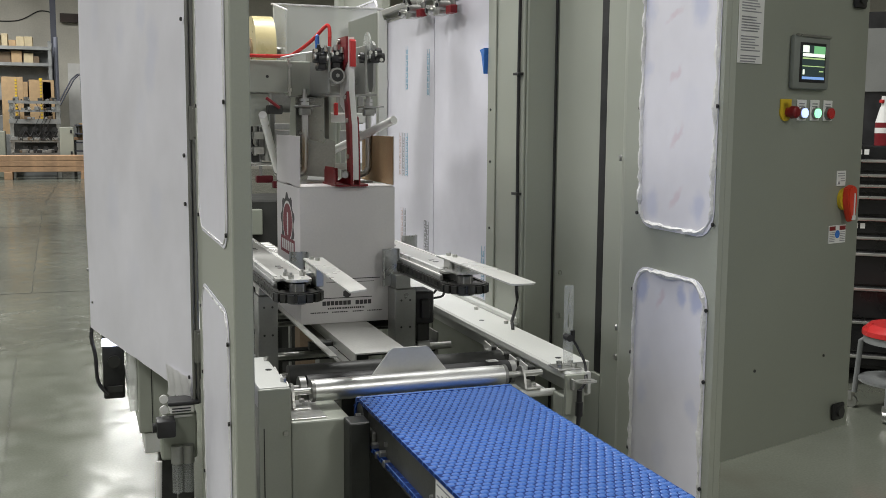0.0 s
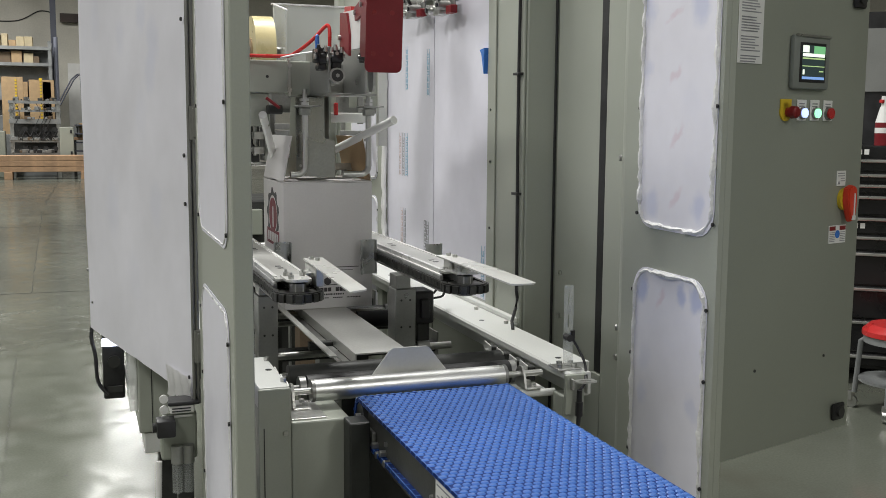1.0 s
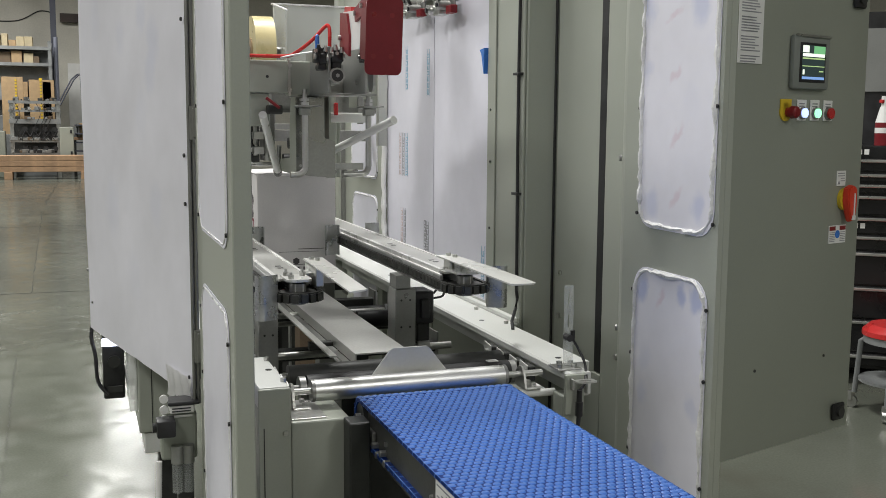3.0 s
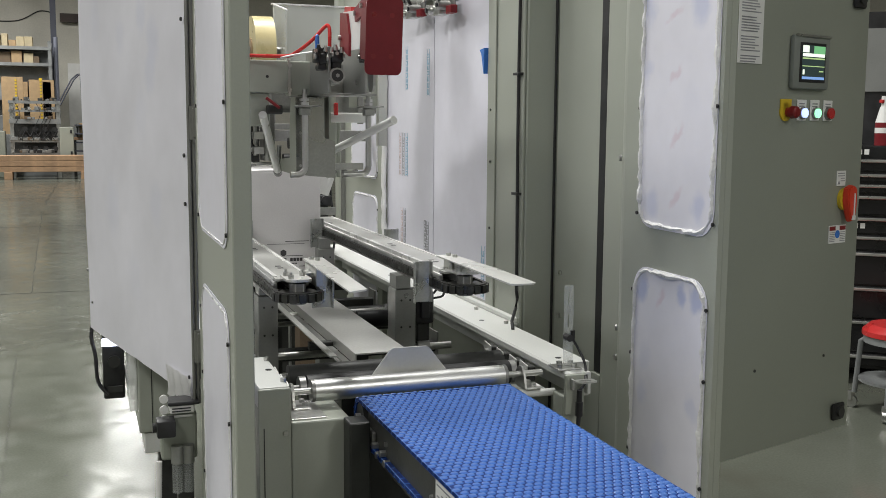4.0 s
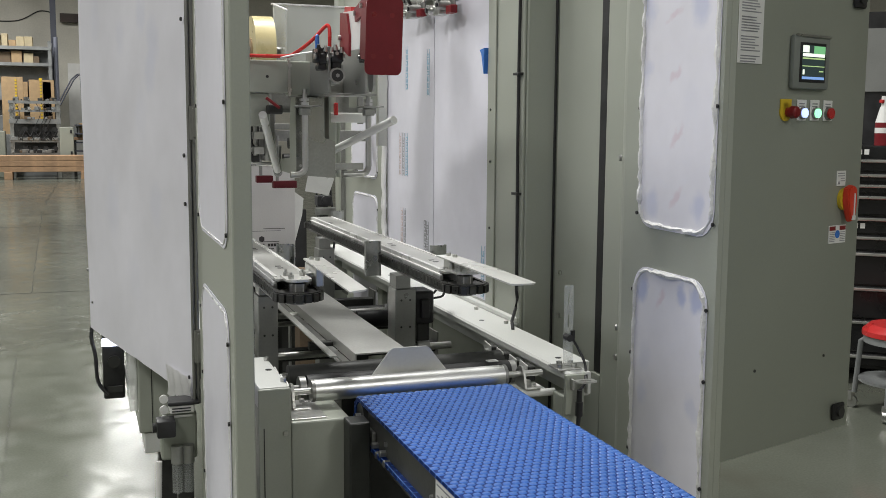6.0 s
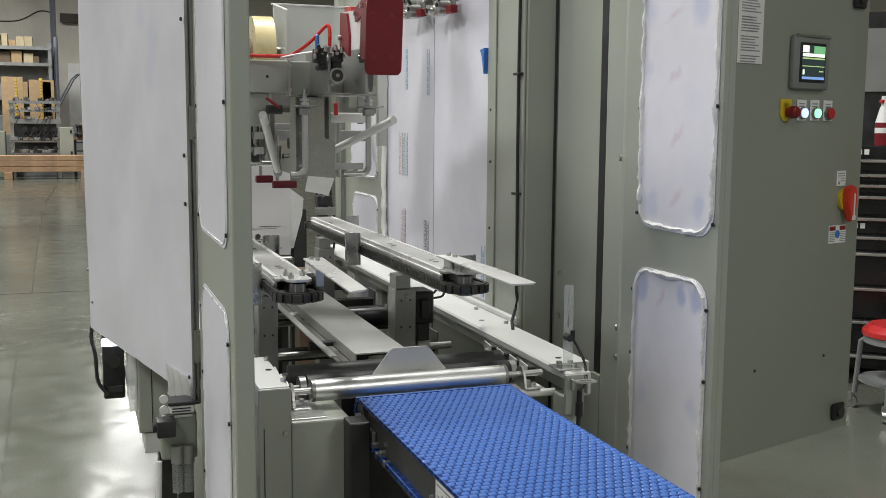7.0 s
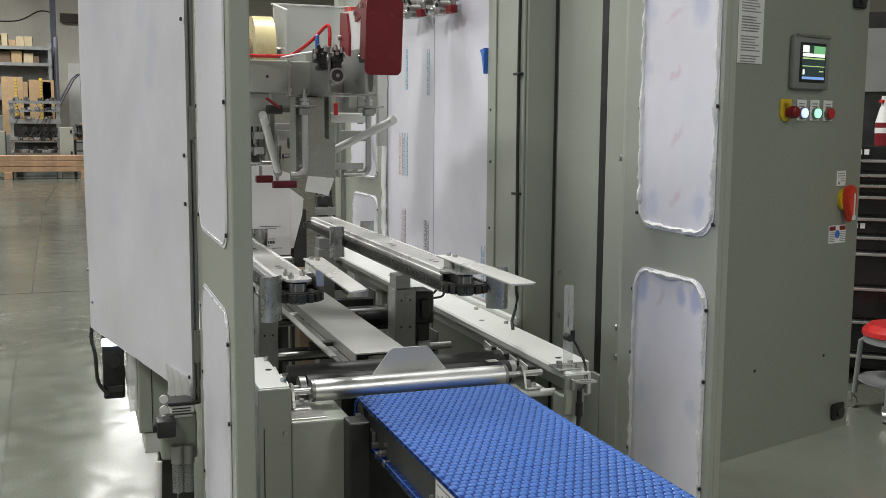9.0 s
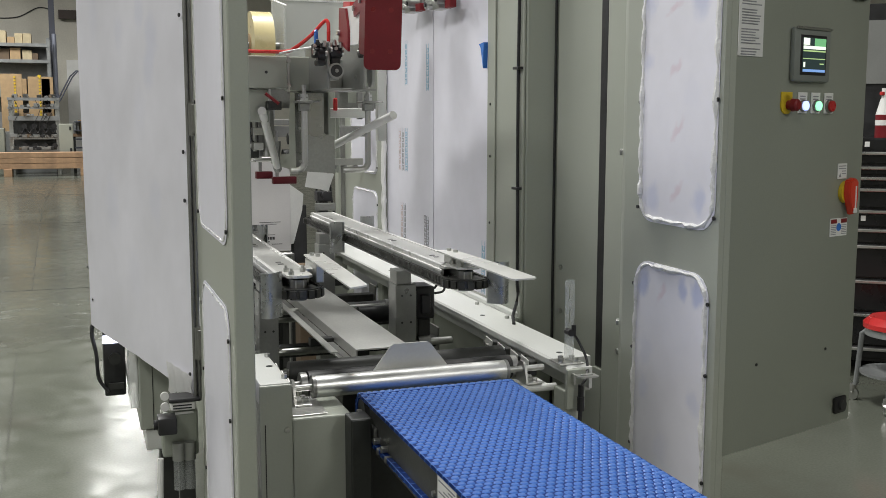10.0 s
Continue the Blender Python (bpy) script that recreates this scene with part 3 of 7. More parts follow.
def door_leaf():
    h = Vector((0.262, 2.56, 0))
    d = Vector((-math.sin(radians(12.8)), math.cos(radians(12.8)), 0))
    t = thing("guard_door", (h.x, h.y, 0.8), "open guard door of plastic sheet under white protective film", "machine door")
    n = Vector((-d.y, d.x, 0))
    if n.x > 0:
        n = -n

    def to3d(u, v, dd):
        return h + d * u + Vector((0, 0, v)) + n * dd
    bm = B()
    # film bulges a little: a fine grid
    nu, nv = 26, 34
    for off in (0.0, 0.008):
        grid = [[None] * (nv + 1) for _ in range(nu + 1)]
        for i in range(nu + 1):
            for j in range(nv + 1):
                u = 1.085 * i / nu
                v = 0.806 + 1.4 * j / nv
                w = 0.004 * noise.noise(Vector((u * 4, v * 3, 1.3))) + 0.002 * noise.noise(Vector((u * 12, v * 2, 7)))
                grid[i][j] = bm.verts.new(to3d(u, v, off + (w if off else 0)))
        for i in range(nu):
            for j in range(nv):
                bm.faces.new((grid[i][j], grid[i + 1][j], grid[i + 1][j + 1], grid[i][j + 1]))
    film = printed_film("printed_door_film", DOOR_BLOTS, [], (h.x, h.y, 0.8))
    part("door_pane", bm, film, t, "pane under white film with faint blue print", smooth=True)
    bm = B()
    nu, nv = 24, 8
    front = [[bm.verts.new(to3d(0.21 * i / nu, 0.86 - (0.86 - (0.812 - 0.035 * (i / nu) ** 0.8 + 0.006 * math.sin(i * 1.3))) * j / nv,
                                0.017 + (0.3 + 0.7 * j / nv) * 0.006 * math.sin(i * 0.9 + 0.4 * j))) for j in range(nv + 1)] for i in range(nu + 1)]
    for i in range(nu):
        for j in range(nv):
            bm.faces.new((front[i][j], front[i + 1][j], front[i + 1][j + 1], front[i][j + 1]))
    bmesh.ops.solidify(bm, geom=bm.faces[:], thickness=0.001)
    part("loose_film", bm, FILM_WHITE, t, "loose hanging corner of the film", smooth=True)
    bm = B()
    for k in range(3):
        cy(bm, h + Vector((0.012 - 0.011 * k, -0.004 * k, 0.80)), h + Vector((0.012 - 0.011 * k, -0.004 * k, 2.2)), 0.0045, 8)
    part("edge_trim", bm, STEEL_D, t, "dark metal edge trim")
    bm = B()
    for v in (0.86, 1.3, 1.42, 1.75):
        bolt(bm, to3d(0.03, v, 0.011), n, 0.005, 0.004)
    for u, v in ((1.03, 0.9),):
        bolt(bm, to3d(u, v, 0.009), n, 0.004, 0.003)
    part("screw", bm, BLACK, t)
    bm = B()
    for z in (0.95, 1.5, 2.05):
        cy(bm, (0.264, 2.535, z - 0.04), (0.264, 2.535, z + 0.04), 0.012, 12)
        bx(bm, 0.258, 0.27, 2.515, 2.58, z - 0.035, z + 0.035, 0.002)
    part("hinge", bm, STEEL_D, t)
    bm = B()
    a = to3d(1.085, 1.0, 0)
    cy(bm, a, a + d * 0.03 + Vector((-0.0, 0, 0)), 0.006, 8)
    part("latch_pin", bm, BLACK, t)


door_leaf()


# ---------------------------------------------------------------- control cabinet
CAB = (1.312, 1.846)
CAZ = 17.3


def cab_m():
    return Matrix.Translation((CAB[0], CAB[1], 0)) @ pose(0, 0, 0, 0, 0, CAZ)


def cu(x, y):
    """Distance along the cabinet face of a plan point."""
    a = radians(CAZ)
    return (x - CAB[0]) * math.cos(a) + (y - CAB[1]) * math.sin(a)


def cabinet():
    M = cab_m()
    t = thing("control_cabinet", (CAB[0], CAB[1], 0.76), "grey-green steel control cabinet with touch screen and push buttons", "control cabinet")
    bm = B()
    bx(bm, 0.10, 0.50, 0.022, 0.30, 0.76, 2.15, 0.004, M)
    part("body", bm, PAINT_D, t)
    bm = B()
    bx(bm, -0.004, 0.503, 0.0, 0.02, 0.758, 2.15, 0.006, M)
    door = part("cabinet_door", bm, PAINT_D, t, smooth=True)
    bm = B()
    bx(bm, 0.14, 0.30, 0.301, 0.36, 0.0, 1.6, 0.004, M)
    part("mounting_bracket", bm, PAINT_D, t)
    # touch screen
    bm = B()
    bx(bm, 0.186, 0.325, -0.014, -0.0005, 1.585, 1.704, 0.006, M)
    hmi = part("touch_panel", bm, BEZEL, t, "grey touch panel bezel", smooth=True)
    bm = B()
    bx(bm, 0.19, 0.323, -0.018, -0.012, 1.70, 1.7055, 0.002, M)
    part("bezel_lip", bm, STEEL, hmi)
    bm = B()
    bx(bm, 0.207, 0.305, -0.0155, -0.0135, 1.600, 1.688, 0.001, M)
    part("screen_surround", bm, BLACK, hmi)
    for nm, m, u0, u1, z0, z1 in (("screen", SCR, 0.213, 0.299, 1.606, 1.682), ("screen_field", SCR_W, 0.214, 0.237, 1.666, 1.681), ("screen_field", SCR_G, 0.256, 0.299, 1.664, 1.681),
                                  ("screen_field", SCR_W, 0.214, 0.298, 1.657, 1.664), ("screen_field", SCR_L, 0.214, 0.298, 1.6515, 1.6545), ("screen_field", SCR_L, 0.214, 0.298, 1.635, 1.6368),
                                  ("screen_field", SCR_B, 0.214, 0.298, 1.607, 1.6125), ("screen_field", SCR_W, 0.216, 0.222, 1.617, 1.628), ("screen_field", SCR_L, 0.278, 0.294, 1.624, 1.6265)):
        bm = B()
        d0 = -0.0165 if nm == "screen" else -0.0172
        bx(bm, u0, u1, d0, d0 + 0.0008, z0, z1, 0, M)
        part(nm, bm, m, hmi)
    # push buttons with legend plates
    for u, mt, pl, rad, name in ((0.186, RED_D, YELLOW, 0.0145, "emergency_stop"), (0.2405, BTN_W, PAPER, 0.0105, "push_button"), (0.291, BTN_G, PAPER, 0.0105, "push_button"), (0.343, RED_P, PAPER, 0.0125, "push_button")):
        bm = B()
        if name == "emergency_stop":
            cy(bm, M @ Vector((u - 0.006, -0.0005, 1.534)), M @ Vector((u - 0.006, -0.004, 1.534)), 0.021, 24)
            bx(bm, u - 0.026, u + 0.014, -0.004, -0.0005, 1.535, 1.562, 0.001, M)
        else:
            bx(bm, u - 0.0175, u + 0.0175, -0.003, -0.0005, 1.515, 1.562, 0.001, M)
        plate = part("legend_plate", bm, pl, t, "yellow legend plate" if name == "emergency_stop" else "white legend plate")
        bm = B()
        if name == "emergency_stop":
            cy(bm, M @ Vector((u, -0.004, 1.533)), M @ Vector((u, -0.017, 1.533)), 0.011, 20)
            cy(bm, M @ Vector((u, -0.015, 1.533)), M @ Vector((u, -0.027, 1.533)), rad, 22, rad * 0.9)
            cy(bm, M @ Vector((u, -0.027, 1.533)), M @ Vector((u, -0.031, 1.533)), rad * 0.9, 22, rad * 0.6)
        else:
            cy(bm, M @ Vector((u, -0.003, 1.532)), M @ Vector((u, -0.014, 1.532)), rad, 20)
        b = part(name, bm, mt, t, smooth=True)
        if name != "emergency_stop":
            bm = B()
            cy(bm, M @ Vector((u, -0.003, 1.532)), M @ Vector((u, -0.0095, 1.532)), rad + 0.0025, 20)
            part("bezel_ring", bm, STEEL_D, b, smooth=True)
            bm = B()
            for dz in (0.0, 0.006):
                bx(bm, u - 0.011, u + 0.009, -0.0036, -0.0028, 1.552 - dz, 1.5545 - dz, 0, M)
            part("legend_text", bm, INK_GREY, plate)
    # rotary isolator
    bm = B()
    cy(bm, M @ Vector((0.43, -0.0005, 1.33)), M @ Vector((0.43, -0.010, 1.33)), 0.027, 28)
    iso = part("isolator_plate", bm, YELLOW, t, "yellow isolator plate", smooth=True)
    bm = B()
    prof = [(-0.022, 0.03), (0.006, 0.036), (0.024, 0.028), (0.022, -0.012), (0.018, -0.052), (-0.002, -0.056), (-0.012, -0.03), (-0.024, -0.004)]
    lo = [bm.verts.new(M @ Vector((0.431 + u * 0.9, -0.010, 1.33 + v))) for u, v in prof]
    hi = [bm.verts.new(M @ Vector((0.431 + u * 0.75, -0.026, 1.33 + v * 0.93))) for u, v in prof]
    bm.faces.new(lo)
    bm.faces.new(list(reversed(hi)))
    for i in range(len(prof)):
        bm.faces.new((lo[i], lo[(i + 1) % len(prof)], hi[(i + 1) % len(prof)], hi[i]))
    bmesh.ops.bevel(bm, geom=bm.edges[:], offset=0.003, segments=2, affect="EDGES")
    k = part("isolator_handle", bm, RED_H, iso, "red rotary isolator handle", smooth=True)
    bm = B()
    bx(bm, 0.435, 0.4385, -0.0282, -0.0245, 1.285, 1.345, 0.001, M)
    bx(bm, 0.430, 0.443, -0.0282, -0.0245, 1.281, 1.292, 0.001, M)
    part("handle_pointer", bm, WHITE, k)
    # labels
    for u0, u1, z0, z1, rows in ((0.003, 0.087, 1.635, 1.90, 24), (0.396, 0.433, 1.362, 1.398, 4), (0.375, 0.445, 1.225, 1.268, 4)):
        bm = B()
        bx(bm, u0, u1, -0.0022, -0.0005, z0, z1, 0, M)
        lab = part("label_sheet", bm, PAPER, t, "white printed label")
        bm = B()
        rnd = random.Random(rows)
        if rows == 24:
            for i in range(44):
                if i % 7 == 5:
                    continue
                z = z1 - 0.012 - i * 0.0058
                bx(bm, u0 + 0.008, u1 - rnd.uniform(0.008, 0.03), -0.0028, -0.002, z - 0.0012, z + 0.0012, 0, M)
        elif z1 < 1.3:
            for i in range(6):
                z = z1 - 0.017 - i * 0.0042
                bx(bm, u0 + 0.003, u0 + 0.024, -0.0028, -0.002, z - 0.0008, z + 0.0008, 0, M)
                bx(bm, u1 - 0.024, u1 - 0.003, -0.0028, -0.002, z - 0.0008, z + 0.0008, 0, M)
        else:
            for i in range(4):
                z = z1 - 0.006 - i * 0.006
                bx(bm, u0 + 0.004 + (0.012 if i > 1 else 0), u1 - 0.004, -0.0028, -0.002, z - 0.001, z + 0.001, 0, M)
        part("label_text", bm, INK_GREY, lab)
        if z1 < 1.3:
            bm = B()
            bx(bm, u0 + 0.002, u0 + 0.026, -0.0029, -0.002, z1 - 0.012, z1 - 0.002, 0, M)
            bx(bm, u1 - 0.026, u1 - 0.002, -0.0029, -0.002, z1 - 0.012, z1 - 0.002, 0, M)
            part("warning_bar", bm, RED_D, lab)
            bm = B()
            cy(bm, M @ Vector(((u0 + u1) / 2, -0.002, 1.2465)), M @ Vector(((u0 + u1) / 2, -0.003, 1.2465)), 0.0095, 20)
            part("mandatory_sign", bm, HOSE_B, lab)
        elif rows == 4:
            bm = B()
            vs = [bm.verts.new(M @ Vector(p)) for p in ((u0 + 0.003, -0.0029, z0 + 0.004), (u0 + 0.014, -0.0029, z0 + 0.004), (u0 + 0.0085, -0.0029, z0 + 0.014))]
            bm.faces.new(vs)
            part("warning_triangle", bm, INK_GREY, lab)
    # latches and plugged holes
    for z in (0.805, 1.80):
        bm = B()
        bx(bm, 0.424, 0.475, -0.010, -0.0005, z - 0.021, z + 0.021, 0.006, M)
        la = part("latch", bm, BLACK, t, "black door latch", smooth=True)
        bm = B()
        cy(bm, M @ Vector((0.45, -0.010, z)), M @ Vector((0.45, -0.016, z)), 0.013, 18)
        part("latch_core", bm, DARK, la, smooth=True)
    bm = B()
    for u in (0.112, 0.382):
        cy(bm, M @ Vector((u, -0.0003, 0.953)), M @ Vector((u, -0.002, 0.953)), 0.0035, 10)
    part("hole_plug", bm, BLACK, t)


SCR = glow("screen_dark", (0.03, 0.05, 0.05), 0.5)
SCR_W = glow("screen_white", (0.9, 1.0, 0.85), 0.9)
SCR_G = glow("screen_green", (0.2, 0.55, 0.25), 0.6)
SCR_L = glow("screen_line", (0.5, 0.7, 0.3), 0.6)
SCR_B = glow("screen_blue", (0.25, 0.45, 0.9), 0.6)
BTN_W = glow("lit_white_button", (0.42, 0.52, 1.0), 1.7)
BTN_G = glow("lit_green_button", (0.35, 1.0, 0.55), 1.3)
RED_D = mat("dark_red_plastic", (0.22, 0.012, 0.015), 0.35, 0, 0.1, 10, 160, 0.03)
RED_H = mat("orange_red_plastic", (0.65, 0.05, 0.02), 0.32, 0, 0.08, 10, 160, 0.03)
cabinet()


# ---------------------------------------------------------------- transfer bed: beams, slide plate, rollers
def bed():
    for x0, x1, nm in ((1.115, 1.225, "right"), (0.355, 0.425, "left")):
        t = thing("side_beam", ((x0 + x1) / 2, 3.4, 0), "grey-green painted box beam carrying the transfer bed", "machine frame", "side beams")
        y0 = 2.19 if nm == "right" else 2.195
        z1 = 0.895 if nm == "right" else 0.92
        bm = B()
        if nm == "right":
            prism_y(bm, [(x0, z1 - 0.02), (x0 + 0.003, z1 - 0.02), (x0 + 0.004, z1 - 0.006), (x0 + 0.075, z1 - 0.006), (x0 + 0.075, z1 - 0.09), (x1, z1 - 0.09), (x1, z1), (x0 + 0.005, z1), (x0, z1 - 0.005)], 2.30, 5.0)
            prism_y(bm, [(x0, z1 - 0.02), (x0 + 0.003, z1 - 0.02), (x0 + 0.004, z1 - 0.006), (x0 + 0.052, z1 - 0.006), (x0 + 0.052, z1 - 0.055), (x0 + 0.06, z1 - 0.055), (x0 + 0.06, z1), (x0 + 0.005, z1), (x0, z1 - 0.005)], y0 + 0.006, 2.2998)
        else:
            bx(bm, x0, x1, y0 + 0.006, 2.506, z1 - 0.055, z1, 0.008)
            bx(bm, x0, x1, 2.5065, 5.0, z1 - 0.12, z1 - 0.06, 0.004)
        part("beam", bm, PAINT_L, t, smooth=True)
        bm = B()
        if nm == "right":
            bx(bm, x0 - 0.014, x0 + 0.034, y0 + 0.008, y0 + 0.07, 0.0, z1 - 0.056, 0.004)
        else:
            bx(bm, x0 + 0.004, x1 - 0.004, y0 + 0.03, y0 + 0.1, 0.0, z1 - 0.056, 0.004)
        bx(bm, x0 + 0.01, x1 - 0.01, 4.8, 4.88, 0.0, z1 - 0.056, 0.004)
        part("leg", bm, PAINT, t)
        bm = B()
        if nm == "right":
            bx(bm, x0 - 0.014, x0 + 0.036, 2.184, 2.196, z1 - 0.10, z1 - 0.001, 0.002)
        part("end_plate", bm, PAINT, t) if len(bm.verts) else bm.free()
        bm = B()
        for y in (2.36, 2.9, 3.4, 3.9) if nm == "right" else (2.36,):
            cy(bm, (x0 + 0.05, y, z1 - 0.001), (x0 + 0.05, y, z1 + 0.0008), 0.008, 14)
        part("hole_plug", bm, BLACK, t)
        bm = B()
        for y in (2.83, 3.08) if nm == "right" else (2.24, 2.46):
            bolt(bm, (x1 - 0.008, y, z1), (0, 0, 1), 0.007, 0.008)
        part("bolt", bm, STEEL, t)
        bm = B()
        if nm == "right":
            prism_z(bm, [(1.226, 2.87), (1.284, 2.87), (1.284, 4.9), (1.226, 4.9)], 0.875, 0.885)
            bx(bm, 1.262, 1.283, 2.88, 4.9, 0.8855, 0.90, 0.003)
        else:
            prism_z(bm, [(0.28, 2.35), (0.354, 2.35), (0.354, 4.9), (0.28, 4.9)], 0.9, 0.91)
        part("sill", bm, PAINT_L, t)
    # slide plate in the middle and its side strip
    t = thing("slide_plate", (0.765, 3.6, 0.86), "worn folded sheet-metal slide plate between the chains", "slide plate")
    bm = B()
    prism_y(bm, [(0.690, 0.878), (0.842, 0.878), (0.845, 0.875), (0.845, 0.845), (0.841, 0.845), (0.841, 0.874), (0.694, 0.874), (0.694, 0.848), (0.690, 0.848)], 2.64, 4.7)
    part("plate", bm, SLIDE, t)
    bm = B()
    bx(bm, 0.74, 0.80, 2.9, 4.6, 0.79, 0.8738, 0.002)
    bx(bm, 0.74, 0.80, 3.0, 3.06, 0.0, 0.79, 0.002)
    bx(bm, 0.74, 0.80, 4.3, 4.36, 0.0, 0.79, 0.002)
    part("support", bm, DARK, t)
    t = thing("guide_strip", (0.607, 3.6, 0.86), "bent sheet-metal guide strip beside the slide plate", "guide strip")
    bm = B()
    prism_y(bm, [(0.614, 0.882), (0.633, 0.882), (0.654, 0.862), (0.654, 0.858), (0.632, 0.878), (0.614, 0.878)], 2.615, 4.7)
    part("strip", bm, SLIDE, t)
    bm = B()
    bx(bm, 0.6545, 0.689, 2.64, 4.7, 0.842, 0.846)
    part("channel_floor", bm, STEEL_D, t)
    for y in (2.9, 3.9, 4.5):
        part("arm", bx(B(), 0.62, 0.739, y, y + 0.03, 0.835, 0.858, 0.002), DARK, t)
    # cross tubes, their dark colour carrying the shade in the depth of the machine
    src = None
    for y, z in ((2.68, 0.80), (3.18, 0.76), (3.64, 0.80), (3.95, 0.78), (4.4, 0.78)):
        if src is None:
            src = thing("cross_tube", (0.79, y, z), "steel cross tube under the bed, darkened for shade", "machine frame", "cross tubes")
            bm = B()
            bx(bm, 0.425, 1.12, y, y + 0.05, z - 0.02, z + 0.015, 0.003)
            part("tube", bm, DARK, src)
            bm = B()
            bx(bm, 0.43, 0.436, y - 0.02, y + 0.07, z - 0.04, z + 0.05, 0.001)
            part("flange", bm, STEEL_D, src)
            bm = B()
            bx(bm, 1.108, 1.114, y - 0.02, y + 0.07, z - 0.04, z + 0.05, 0.001)
            part("flange", bm, STEEL_D, src)
        else:
            copy_thing(src, pose(0.79, y, z))
    for y, r, z in ((3.42, 0.011, 0.845), (3.5, 0.009, 0.80), (3.05, 0.012, 0.79)):
        t = thing("steel_shaft", (0.79, y, z), "round steel shaft across the bed", "shaft", "steel shafts")
        bm = B()
        cy(bm, (0.427, y, z), (1.117, y, z), r, 14)
        part("bar", bm, STEEL, t, smooth=True)
        for x in (0.52, 1.02):
            part("collar", cy(B(), (x - 0.02, y, z), (x + 0.02, y, z), r + 0.012, 14), STEEL_D, t, smooth=True)
    # motor block and grey boxes in the depth
    t = thing("drive_motor", (0.88, 3.05, 0.0), "dark gear motor under the bed", "motor")
    bm = B()
    cy(bm, (0.86, 2.9, 0.6), (0.86, 3.25, 0.6), 0.075, 24)
    bx(bm, 0.8, 0.95, 3.25, 3.4, 0.5, 0.68, 0.01)
    part("motor_body", bm, BLACK, t, smooth=True)
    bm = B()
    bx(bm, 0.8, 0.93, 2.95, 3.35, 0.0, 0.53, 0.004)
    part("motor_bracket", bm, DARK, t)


ENTRY = mat("satin_entry_plate", (0.50, 0.50, 0.48), 0.55, 0.15, 0.06, 5, 120, 0.06)
bed()


SPIN = []


